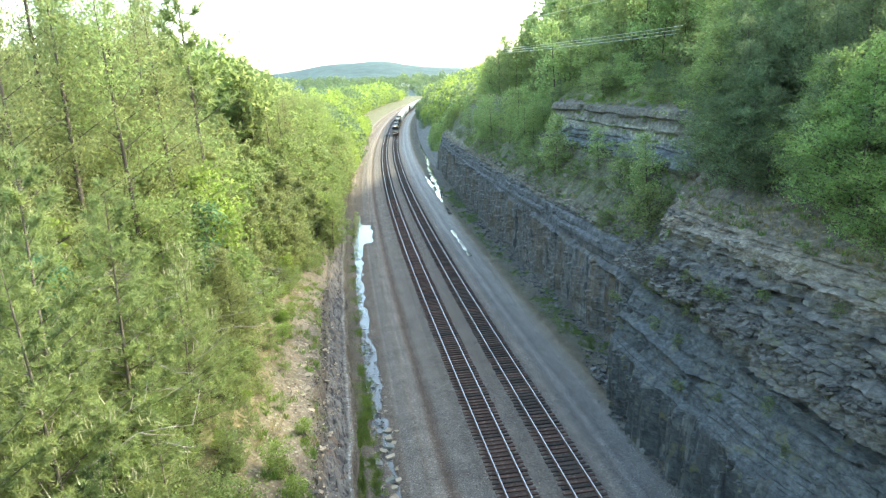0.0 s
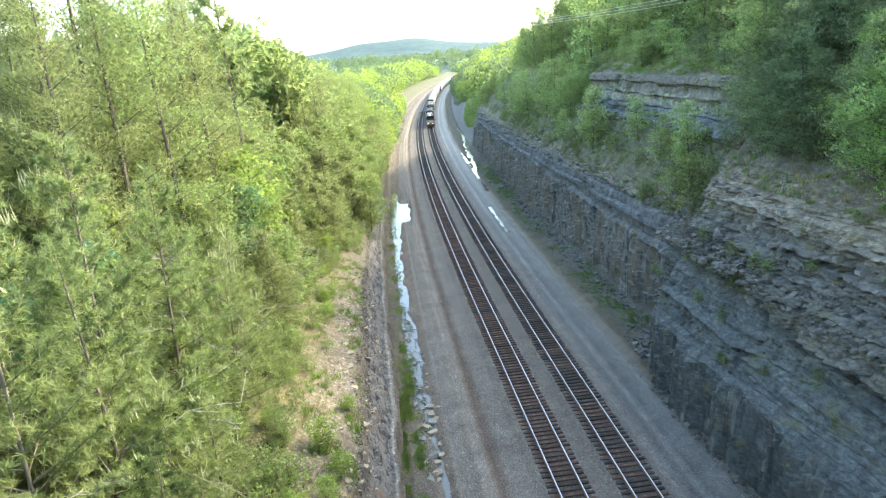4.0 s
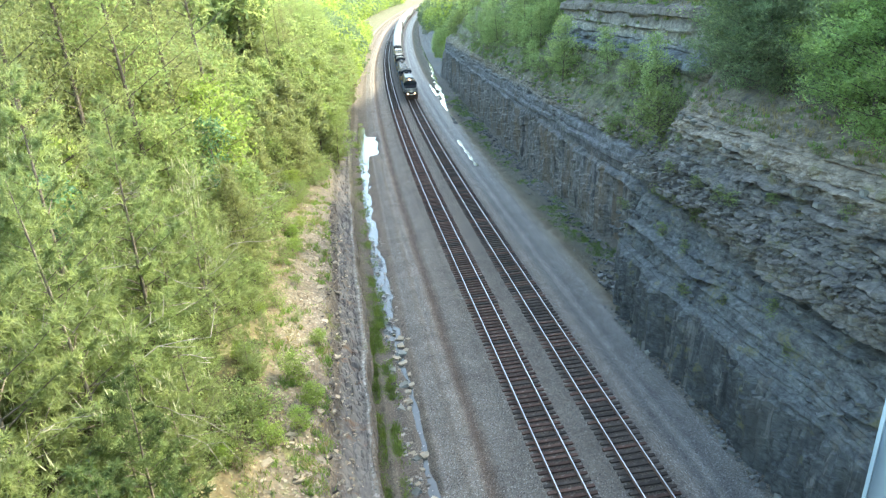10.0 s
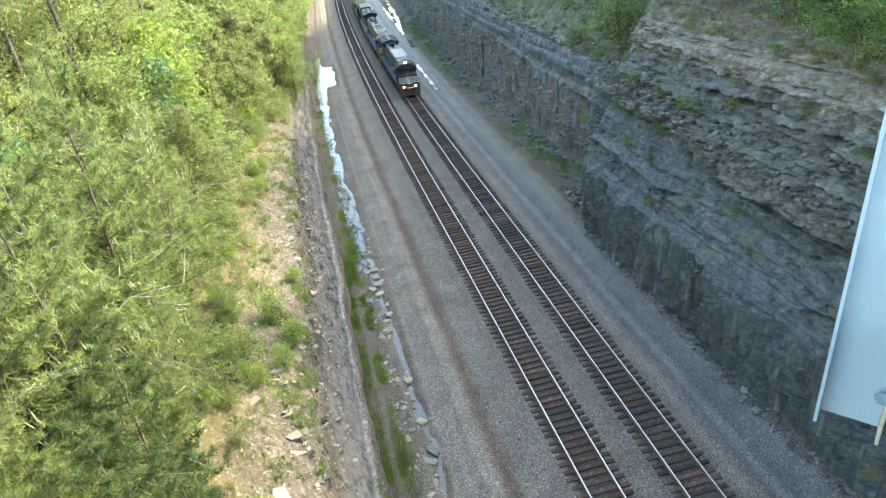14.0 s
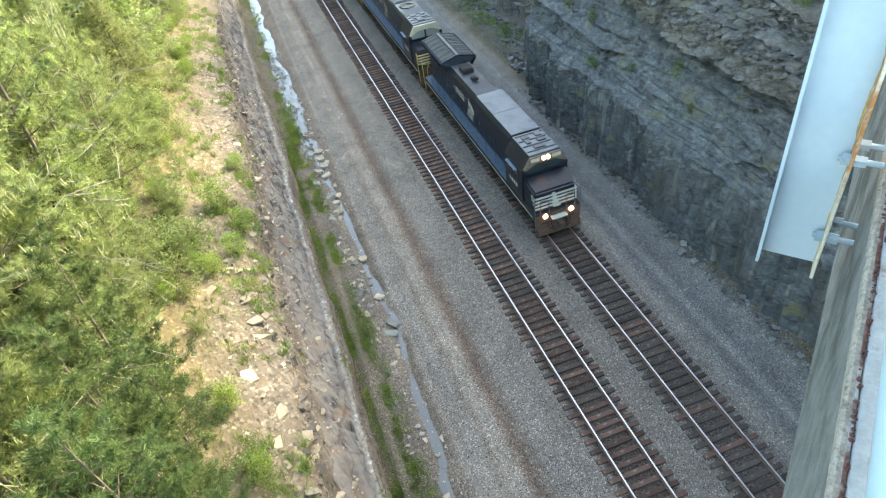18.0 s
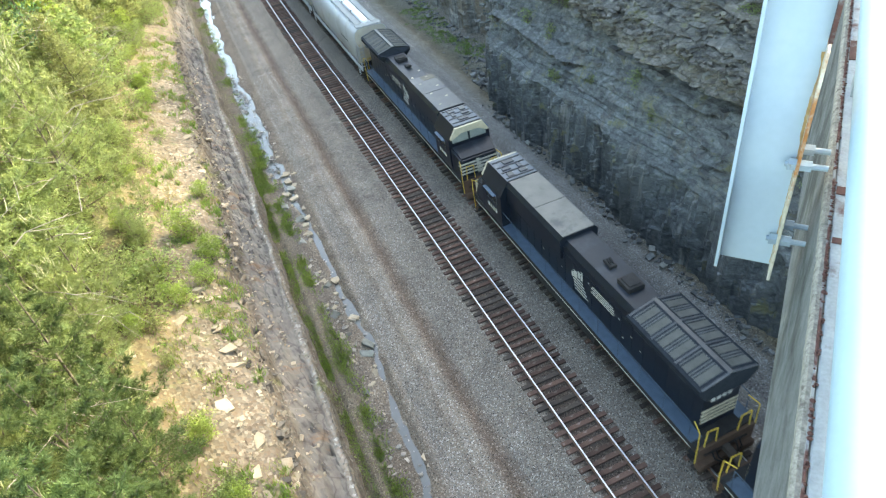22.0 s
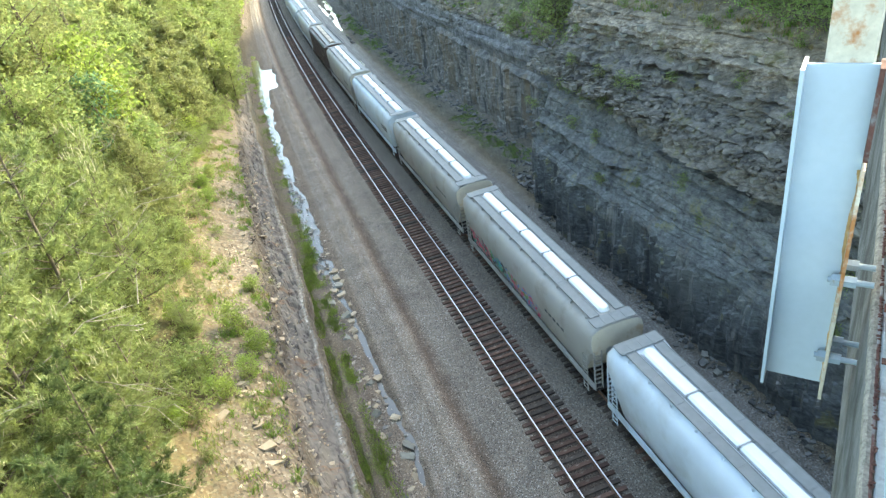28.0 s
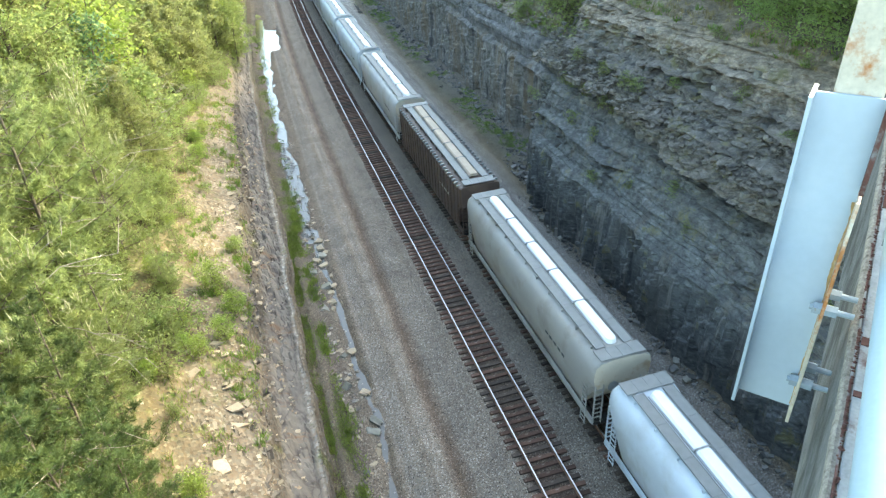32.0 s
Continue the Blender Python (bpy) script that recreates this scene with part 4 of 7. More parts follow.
M["rust_line"] = mat("rust_and_flaked_paint", (0.1, 0.046, 0.038), 0.9, 0, 0.4, 14, 90, 0.6, 0.004, stain=(0.25, 0.26, 0.26), stain_at=0.46, stain_scale=11)
M["bolt_paint"] = mat("grey_blue_bolt_paint", (0.26, 0.32, 0.36), 0.55, 0.0, 0.15, 20, 90, 0.1, 0.003, stain=(0.2, 0.17, 0.13), stain_at=0.62, stain_scale=20)
M["web_rust"] = mat("thin_rust_runs", (0.42, 0.27, 0.12), 0.8, 0, 0.3, 14, 60, 0.1, 0.003, stain=(0.5, 0.47, 0.38), stain_at=0.5, stain_scale=9)
M["asphalt"] = mat("asphalt", (0.06, 0.06, 0.06), 0.9, 0, 0.3, 4, 90, 0.5, 0.01)



def crumbled_edge():
    """A ragged concrete arris along the top of the fascia."""
    g = np.random.default_rng(41)
    a = np.concatenate([np.arange(-14, 0, 0.2), np.arange(0, 8, 0.045), np.arange(8, 46.1, 0.2)])
    bm = bmesh.new()
    rows = []
    for x in a:
        e, f = g.normal(0, 0.0012), g.normal(0, 0.001)
        rows.append([bm.verts.new(p) for p in ((x, -0.199 + 0.4 * e, -1.475 + f), (x, -0.2015 + e, -1.456 + f), (x, -0.21 + e, -1.446 + 0.5 * f), (x, -0.245, -1.447), (x, -0.245, -1.49))])
    for p, q in zip(rows[:-1], rows[1:]):
        for k in range(5):
            bm.faces.new((p[k], p[(k + 1) % 5], q[(k + 1) % 5], q[k]))
    bmesh.ops.recalc_face_normals(bm, faces=bm.faces)
    return bm


bridge = tagged(empty("bridge", BR), "concrete road bridge deck with peeling white steel edging", "bridge", kind="structure")
part("fascia", bm_box(-14, 46, -0.75, -0.2, -2.3, -1.452, bevel=0.02), M["concrete"], bridge, "stained grey concrete fascia")
M["crumble"] = mat("crumbling_edge_concrete", (0.22, 0.21, 0.18), 0.95, 0, 0.5, 45, 160, 0.5, 0.006, stain=(0.1, 0.09, 0.075), stain_at=0.55, stain_scale=30)
part("edge_strip", crumbled_edge(), M["crumble"], bridge, "crumbling pale concrete edge")
part("deck", bm_box(-14, 46, -9.6, -0.752, -2.25, -1.48), M["asphalt"], bridge)
bm = bmesh.new()
box(bm, -14, 46, -0.74, -0.232, -1.45, -1.436, bevel=0.004)
part("edge_plate", bm, M["peeling"], bridge, "peeling white steel edge plate")
bm = bmesh.new()
cyl(bm, (-14, -0.274, -1.2), (46, -0.274, -1.2), 0.054, 20)
part("pipe_rail", bm, M["rail_paint"], bridge, "pale painted steel pipe rail")
for f in bridge.children[-1].data.polygons:
    f.use_smooth = True
bm = bmesh.new()
box(bm, -14, 46, -0.6, -0.332, -1.215, -1.2, bevel=0.003)
part("rail_flange", bm, M["peeling"], bridge, "white painted steel flange with rust specks")
for aa, wd in ((1.88, 0.013), (2.16, 0.022), (3.3, 0.1)):
    part("rusted_strap", bm_box(aa - wd, aa + wd, -0.33, -0.234, -1.436, -1.431), M["rust"], bridge, "rusted steel strap")
for aa in (-3.4, 2.9, 5.75, 9.2, 12.6):
    part("rail_bracket", bm_box(aa - 0.05, aa + 0.05, -0.3, -0.25, -1.436, -1.25), M["peeling"], bridge)



def rust_run():
    """A ragged skin of rust on the web, where it meets the inner flange."""
    g = np.random.default_rng(77)
    bm = bmesh.new()
    zs = np.arange(-1.92, -0.99, 0.015)
    wide = 0.002 + 0.007 * np.clip(fnoise(zs, zs * 0, 0.16, 78) * 2.2, 0, 1) + g.uniform(0, 0.003, len(zs))
    for x in (-0.0068, 0.0068):
        row = [(bm.verts.new((x, -0.0978, z)), bm.verts.new((x, -0.0978 + w, z))) for z, w in zip(zs, wide)]
        for p, q in zip(row[:-1], row[1:]):
            bm.faces.new((p[0], p[1], q[1], q[0]))
    return bm


def rust_spots():
    """A broken line of rust blisters along the edge of the plate."""
    g = np.random.default_rng(79)
    bm = bmesh.new()
    a = -2.0
    while a < 9:
        a += g.exponential(0.012)
        r = g.uniform(0.003, 0.008)
        c = (a, -0.2255 + g.normal(0, 0.0025), -1.4342)
        cyl(bm, c, (c[0], c[1], -1.4315), r, 6, r * 0.5)
    return bm


part("rusted_joint", bm_box(-14, 46, -0.2275, -0.221, -1.448, -1.4355), M["rust_line"], bridge, "rust line along the plate edge")
part("rust_blisters", rust_spots(), M["rust"], bridge, "broken line of rust blisters")

# a wide-flange post bolted to the fascia
for aa in (2.3, 8.3, 14.3, 20.3, -3.7):
    post = tagged(empty("bridge_post", BR @ Matrix.Translation((aa, 0, 0))), "pale blue-white steel post bolted to the bridge side", "post", "posts of the bridge")
    top = -0.66
    part("web", bm_box(-0.006, 0.006, -0.098, 0.096, -1.93, top), M["white_paint"], post)
    part("flange", bm_box(-0.07, 0.07, 0.096, 0.108, -1.945, top), M["white_paint"], post)
    part("flange", bm_box(-0.07, 0.07, -0.11, -0.098, -1.965, top - 0.32, bevel=0.002), M["rusty_edge"], post, "inner flange with rust-streaked edge")
    part("rust_run", rust_run(), M["web_rust"], post, "thin rust runs beside the inner flange")
    part("upper_flange", bm_box(-0.05, 0.05, -0.112, -0.098, top - 0.3, top), M["rust"], post)
    part("upper_post", bm_box(0.012, 0.16, -0.085, 0.05, top - 0.35, 0.5, bevel=0.006), M["rusty_edge"], post, "cream painted inner post")
    for z in (-1.415, -1.765):
        for dz, dx in ((0.0, -0.045), (0.016, 0.04)):
            bolt = part("bolt", bm_cyl((dx, -0.2, z + dz), (dx, -0.06, z + dz), 0.011, 10), M["bolt_paint"], post, "thick grey-blue painted bolt")
            part("nut", bm_cyl((dx, -0.098, z + dz), (dx, -0.07, z + dz), 0.024, 6), M["bolt_paint"], bolt)
            part("washer", bm_cyl((dx, -0.148, z + dz), (dx, -0.11, z + dz), 0.022, 6), M["bolt_paint"], bolt)


# ---- trees and shrubs ----
def norm(v):
    return v / (np.linalg.norm(v, axis=-1, keepdims=True) + 1e-9)


def leaf_mesh(name, centre, way, side, length, width, material, fold=0.0, plain=False):
    """Many small leaves as one mesh: diamonds, or plain triangles for needles and far crowns."""
    n = len(centre)
    c = 3 if plain else 4
    length, width = np.broadcast_to(length, n)[:, None], np.broadcast_to(width, n)[:, None]
    up = np.cross(way, side)
    a, b = centre - way * length / 2, centre + way * length / 2
    mid = centre - way * length * 0.05
    ring = [a - side * width / 2, b, a + side * width / 2 + up * fold * width] if plain else [a, mid - side * width / 2 + up * fold * width, b, mid + side * width / 2 + up * fold * width]
    v = np.stack(ring, 1).reshape(-1, 3)
    me = bpy.data.meshes.new(name)
    me.vertices.add(c * n)
    me.vertices.foreach_set("co", v.astype(np.float32).ravel())
    me.loops.add(c * n)
    me.loops.foreach_set("vertex_index", np.arange(c * n, dtype=np.int32))
    me.polygons.add(n)
    me.polygons.foreach_set("loop_start", np.arange(0, c * n, c, dtype=np.int32))
    me.materials.append(material)
    me.update(calc_edges=True)
    me.validate()
    return me


def tubes(paths, seg=5):
    """Tapered limbs: each path is a list of (point, radius)."""
    vs, fs = [], []
    for path in paths:
        base = len(vs)
        for k, (p, r) in enumerate(path):
            q = Vector(path[min(k + 1, len(path) - 1)][0]) - Vector(path[max(k - 1, 0)][0])
            m = q.to_track_quat("Z", "Y").to_matrix()
            for j in range(seg):
                an = 2 * math.pi * j / seg
                vs.append(tuple(Vector(p) + m @ Vector((r * math.cos(an), r * math.sin(an), 0))))
        for k in range(len(path) - 1):
            for j in range(seg):
                fs.append((base + k * seg + j, base + k * seg + (j + 1) % seg, base + (k + 1) * seg + (j + 1) % seg, base + (k + 1) * seg + j))
    return vs, fs


def tree(name, label, kind, h, r, seed, material, leaves, size, bare=0.25, wood="bark", coarse=False):
    """A tree at the origin: trunk with limbs, and a crown of small leaves. kind: pine, cedar or broad."""
    g = np.random.default_rng(seed)
    ob = tagged(empty(name, pose(0, 0, -50)), label, "tree" if h > 3 else "shrub")
    paths, C, W, SD = [], [], [], []
    lean = g.normal(0, 0.035, 2)
    trunk = [((lean[0] * h * f + 0.04 * math.sin(5 * f + seed), lean[1] * h * f, h * f - 0.2 * (f == 0)), max(0.012, (0.008 if kind == "pine" else 0.011) * h * (1 - f) ** 0.8 + 0.01)) for f in np.linspace(0, 1, 8)]
    paths.append(trunk)
    nb = {"pine": 46, "cedar": 44, "broad": 30}[kind]
    tips, ways, wts = [], [], []
    for i in range(nb):
        f = bare + (1 - bare) * (i + g.random()) / nb
        az = i * 2.4 + g.normal(0, 0.4)
        if kind == "pine":
            ln, rise = r * (1.05 - f) ** 0.75 * g.uniform(0.7, 1.15) + 0.25, 0.25 + 0.5 * f
        elif kind == "cedar":
            ln, rise = r * min(1.0, 1.5 * (1.02 - f) + 0.06) * g.uniform(0.75, 1.1), 0.35 + 0.5 * f
        else:
            q = (f - bare) / (1 - bare)
            ln, rise = r * math.sqrt(max(0.05, 1 - (1.7 * (q - 0.42)) ** 2)) * g.uniform(0.6, 1.1), 0.2 + 0.9 * q
        p0 = np.array([lean[0] * h * f, lean[1] * h * f, h * f])
        d = norm(np.array([math.cos(az), math.sin(az), rise]))
        bend = np.array([0, 0, 0.14 if kind == "pine" else -0.02])
        pts = [p0 + d * ln * t + bend * ln * t * t for t in (0, 0.5, 1)]
        paths.append([(tuple(p), max(0.006, 0.006 * h * (1 - f) * (1 - 0.8 * t) * 0.6 + 0.006)) for p, t in zip(pts, (0, 0.5, 1))])
        tips.append((p0, d, ln, bend))
        wts.append(ln + 0.2)
    wts = np.array(wts) / sum(wts)
    pick = g.choice(nb, leaves, p=wts)
    P0, D, LN, BD = (np.array([tips[i][k] for i in range(nb)]) for k in range(4))
    if kind == "pine":
        per = 10
        nt_ = leaves // per
        pick = g.choice(nb, nt_, p=wts)
        t = g.uniform(0.3, 1.0, nt_)[:, None]
        base = P0[pick] + D[pick] * LN[pick][:, None] * t + BD[pick] * LN[pick][:, None] * t * t
        spread = (0.3 * LN[pick] * (1.15 - t[:, 0]) + 0.05)[:, None]
        base = base + norm(g.normal(size=(nt_, 3)) * (1, 1, 0.45)) * spread * g.random((nt_, 1)) ** 0.5
        way0 = norm(D[pick] + np.array([0, 0, 0.45]) + 0.5 * g.normal(size=(nt_, 3)))
        way = norm(np.repeat(way0, per, 0) + 0.95 * g.normal(size=(nt_ * per, 3)))
        L = size * g.uniform(0.7, 1.2, nt_ * per)
        C = np.repeat(base, per, 0) + way * L[:, None] * 0.5
        Wd = L * (0.2 if coarse else 0.12)
    else:
        nc = max(60, leaves // 16)
        pk = g.choice(nb, nc, p=wts)
        t = g.uniform(0.25, 1.05, nc)[:, None]
        cl = P0[pk] + D[pk] * LN[pk][:, None] * t + BD[pk] * LN[pk][:, None] * t * t
        spread = 0.34 if kind == "broad" else 0.2
        cl = cl + g.normal(size=(nc, 3)) * (spread * LN[pk] * (1.1 - 0.5 * t[:, 0]) * 0.8 + 0.04)[:, None] * (1, 1, 0.6)
        which = g.integers(0, nc, leaves)
        cs = (0.085 * r + 0.1) if kind == "broad" else (0.06 * r + 0.1)
        C = cl[which] + g.normal(size=(leaves, 3)) * cs * (1, 1, 0.55)
        outw = norm(C - np.array([0, 0, 1]) * C[:, 2:3] * 1.0 + 1e-6)
        way = norm(outw * 0.7 + np.array([0, 0, 0.5 if kind == "cedar" else 0.05]) + 0.7 * g.normal(size=(leaves, 3)))
        L = size * g.uniform(0.6, 1.25, leaves)
        Wd = L * (0.38 if kind == "cedar" else 0.62)
    if kind == "pine" and not coarse and h == 10:
        # pale upright shoots at the ends of the upper boughs
        sh = []
        for i in g.choice(np.arange(nb // 3, nb), 9, replace=False):
            p0, d, ln, bd = tips[i]
            q0 = p0 + d * ln * 0.95 + bd * ln
            for n in g.uniform(0.2, 0.85, int(g.integers(2, 6))):
                q = q0 + g.normal(0, 0.13, 3) * (1, 1, 0.4)
                k = g.normal(0, 0.08, 2)
                sh.append([(tuple(q), 0.024), (tuple(q + (k[0], k[1], n * 0.5)), 0.021), (tuple(q + (1.6 * k[0], 1.6 * k[1], n)), 0.006)])
        vs, fs = tubes(sh, 4)
        tagged(mesh_ob("spring_growth", vs, fs, M["shoot"], ob, True), "pale upright spring shoots", kind="stuff")
    side = norm(np.cross(way, norm(g.normal(size=way.shape) + np.array([0, 0, 0.8]))))
    vs, fs = tubes(paths[:1] + paths[1::3], 3) if coarse else tubes(paths, 4)
    mesh_ob("trunk", vs, fs, M["pine_bark" if kind == "pine" else wood], ob, True)
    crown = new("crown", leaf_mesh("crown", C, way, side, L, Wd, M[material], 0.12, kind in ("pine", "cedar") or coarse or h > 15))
    crown.parent = ob
    return ob


def stand(ob, s, u, z, scale=1.0, turn=0.0, wide=1.0):
    p = place(s, u)
    return copy_thing(ob, Matrix.Translation((p[0], p[1], z)) @ Matrix.Rotation(turn, 4, "Z") @ Matrix.Diagonal((scale * wide, scale * wide, scale, 1)))


def remove_thing(ob):
    for o in (*ob.children_recursive, ob):
        bpy.data.objects.remove(o)


def crowns(name, label, kind, h, r, seed, material, size, n_near, n_mid, count, bare=0.2):
    """Near (fine-leaved) and middle-distance (coarser) sorts of one tree."""
    near = [tree(name, label, kind, h, r, seed + i, material, n_near, size, bare) for i in range(count)]
    mid = [tree(name, label, kind, h, r, seed + 20 + i, material, n_mid, size * 1.9, bare, coarse=True) for i in range(count)]
    return near, mid


PINES, PINES_M = crowns("pine_tree", "young pine with long light-green needles", "pine", 10, 2.9, 50, "pine", 0.38, 8000, 1500, 3, 0.06)
CEDARS, CEDARS_M = crowns("cedar_tree", "dense olive-green cedar among the woodland", "cedar", 10, 2.6, 160, "cedar", 0.24, 8500, 2600, 3, 0.04)
BROADS, BROADS_M = crowns("broadleaf_tree", "broadleaf tree in fresh green leaf", "broad", 10, 3.3, 270, "broad", 0.22, 6500, 2200, 3, 0.12)
DARKS, DARKS_M = crowns("dark_cedar", "dark green cedar on the shaded slope", "cedar", 9, 2.7, 380, "darkcedar", 0.19, 11000, 3200, 2, 0.03)
BIGS = [tree("tall_broadleaf", "tall woodland tree in light green leaf", "broad", 22, 5.0, 500 + i, "broad", 12000, 0.21, 0.1) for i in range(2)] + [tree("tall_cedar", "tall olive-green cedar rising over the wood", "cedar", 22, 4.2, 510 + i, "cedar", 17000, 0.21, 0.05) for i in range(2)]
TALLP = [tree("tall_pine", "tall pine with bare lower limbs and an open crown", "pine", 19, 3.4, 80 + i, "pine", 2600, 0.7, 0.5) for i in range(2)]
LIMES = [tree("lime_shrub", "small tree with bright yellow-green young leaves", "broad", 4, 1.7, 90 + i, "lime", 1900, 0.2, 0.1) for i in range(2)]
BLUES = [tree("sapling", "sapling with pale blue-green leaves", "broad", 4.5, 1.3, 95, "bluegreen", 1300, 0.22, 0.15)]
SHRUBS = [tree("shrub", "low green shrub on stony ground", "broad", 1.7, 1.1, 130 + i, "broad", 760, 0.14, 0.03) for i in range(3)]
NEARP = [tree("near_pine", "pine with soft light-green needles close by the bridge", "pine", 14, 3.6, 60 + i, "pine", 20000, 0.34, 0.08) for i in range(2)]
HANG = [tree("rim_tree", "mid-green bushy tree overhanging the cliff rim", "cedar", 10, 3.2, 150 + i, "rimleaf", 17000, 0.17, 0.02) for i in range(2)]
BENCH = [tree("bench_sapling", "slender young tree in pale green spring leaf", "broad", 6, 1.8, 140 + i, "sage", 2600, 0.2, 0.05) for i in range(3)]
DEEP = [tree("deep_green_pine", "dense pine beside the bridge, coloured dark for shade", "pine", 11, 3.2, 66, "shaded_pine", 16000, 0.32, 0.05)]
TEMPLATES = [*BENCH, *DEEP, *NEARP, *HANG, *BIGS, *PINES, *PINES_M, *CEDARS, *CEDARS_M, *BROADS, *BROADS_M, *DARKS, *DARKS_M, *TALLP, *LIMES, *BLUES, *SHRUBS]

tr = np.random.default_rng(2024)


def pick(lot):
    return lot[int(tr.integers(len(lot)))]


def tree_line(s):
    """The edge of the wood beside the bare rock bank."""
    return float(np.interp(s, [0, 20, 36, 50, 66, 76, 90, 120, 160, 220, 400], [-17.6, -18.0, -18.2, -17.8, -17.8, -15.6, -13.8, -13.2, -12.8, -13.0, -15.0]))


def plant_left():
    for s in np.arange(5, 104, 2.9):
        edge = tree_line(s)
        for off in np.arange(0.0, 40, 3.0):
            ss, uu = s + tr.uniform(-1.4, 1.4), edge - off - tr.uniform(0, 2.2)
            p = place(ss, uu)
            if math.hypot(p[0], p[1]) < 13 + 0.1 * off:
                continue
            tall = min(1.0, off / 20.0)
            far = math.hypot(p[0], p[1]) > 52 or off > 17
            if off > 12 and tr.random() < 0.55 or off > 22 and tr.random() < 0.5:
                continue
            w = tr.random()
            if ss < 44:
                lot, sc = ((PINES_M if far else PINES), 0.85 + 0.75 * tall) if w < 0.82 else ((BROADS_M if far else BROADS), 0.5 + 0.8 * tall)
            else:
                lot, sc = ((CEDARS_M if far else CEDARS), 0.75 + 1.0 * tall) if w < 0.6 else (((PINES_M if far else PINES), 0.75 + 1.0 * tall) if w < 0.78 else ((BROADS_M if far else BROADS), 0.6 + 1.0 * tall))
            if off > 16 and w > 0.86:
                lot, sc = TALLP, tr.uniform(1.0, 1.35)
            if sc > 1.5 and lot is not TALLP:
                lot, sc = BIGS, sc / 2.2
            near_limit = 1.0 if math.hypot(p[0], p[1]) > 26 else 0.82
            stand(pick(lot), ss, uu, left_height(ss, uu) - 0.15, sc * near_limit * tr.uniform(0.82, 1.18), tr.uniform(0, 6.28), tr.uniform(0.9, 1.15))
    for s in np.arange(104, 200, 4.6):
        edge = tree_line(s)
        for off in np.arange(0.5, 30, 4.8):
            ss, uu = s + tr.uniform(-2, 2), edge - off - tr.uniform(0, 2.5)
            lot, sc = (CEDARS_M, 1.0) if tr.random() < 0.4 else (BROADS_M, 1.05)
            stand(pick(lot), ss, uu, left_height(ss, uu) - 0.2, sc * (0.85 + 1.0 * min(1, off / 12)) * tr.uniform(0.85, 1.2) * float(np.interp(ss, [104, 200], [1.0, 0.85])), tr.uniform(0, 6.28))
    for ss, uu, sc in ((45, -26, 2.5), (48, -23.5, 2.5), (53, -26, 2.8), (43, -29, 2.8), (57, -23, 2.6), (61, -26, 2.8), (50, -29, 2.9), (39, -27, 2.5), (66, -25, 2.4), (44, -31, 2.3), (49, -33, 2.6), (55, -29, 2.4), (38, -33, 2.3), (62, -30, 2.5), (67, -28, 2.4), (33, -35, 2.2), (74, -29, 2.4), (80, -28, 2.3), (52, -36, 2.3), (58, -33, 2.2), (64, -38, 2.4), (70, -34, 2.3), (47, -40, 2.2), (76, -37, 2.3), (60, -44, 2.5), (84, -33, 2.1), (41, -37, 2.0), (92, -30, 2.0), (36, -41, 2.0)):
        stand(pick(BIGS[2:] if tr.random() < 0.88 else BIGS), ss, uu, left_height(ss, uu) - 0.2, sc / 2.25, tr.uniform(0, 6.28), 0.95)
    for s in np.arange(94, 205, 2.8):
        ss, uu = s + tr.uniform(-1.2, 1.2), -11.6 + 0.7 * (s > 140) - tr.uniform(0, 1.0)
        lot = CEDARS_M if tr.random() < 0.5 else BROADS_M
        stand(pick(lot), ss, uu, left_height(ss, uu) - 0.3, tr.uniform(0.5, 0.85) + 0.35 * (ss > 130), tr.uniform(0, 6.28), 0.95)
    for s in np.arange(100, 210, 5.5):
        ss, uu = s + tr.uniform(-2, 2), -16.5 - tr.uniform(0, 4.5)
        stand(pick(BIGS if s > 150 else BIGS[2:]), ss, uu, left_height(ss, uu) - 0.2, tr.uniform(0.68, 0.88), tr.uniform(0, 6.28), 1.05)
    for ss, uu, sc in ((88, -32, 1.75), (57, -30, 1.5), (66, -22, 1.6)):
        stand(pick(TALLP), ss, uu, left_height(ss, uu) - 0.2, sc, tr.uniform(0, 6.28))
    for ss, uu, sc in ((15.5, -20.0, 0.95), (20.0, -21.5, 1.1), (24.5, -20.5, 1.0), (12.5, -22.5, 1.05), (28.5, -22.5, 1.15), (21.5, -26.0, 1.25), (33, -21, 1.05), (17, -25, 1.1)):
        stand(pick(NEARP), ss, uu, left_height(ss, uu) - 0.15, sc, tr.uniform(0, 6.28))
    # pines by the bridge whose shade is painted into the needles
    for ss, uu, sc in ((13.5, -16.8, 0.85), (16.3, -17.2, 0.85), (11.0, -19.0, 0.9), (18.3, -16.6, 0.62), (20.6, -18.0, 0.8), (14.5, -15.7, 0.55)):
        stand(DEEP[0], ss, uu, left_height(ss, uu) - 0.15, sc, tr.uniform(0, 6.28))
    for ss, uu, sc in ((24.5, -18.0, 0.6), (28, -18.2, 0.66), (34.5, -16.9, 0.34), (39, -16.4, 0.26), (30, -16.3, 0.22)):
        stand(pick(PINES), ss, uu, left_height(ss, uu) - 0.15, sc, tr.uniform(0, 6.28), 1.1)
    for k in range(16):
        ss = tr.uniform(24, 75)
        uu = tree_line(ss) + tr.uniform(0.3, 2.4)
        stand(pick(LIMES), ss, uu, left_height(ss, uu) - 0.08, tr.uniform(0.18, 0.34), tr.uniform(0, 6.28), 1.4)
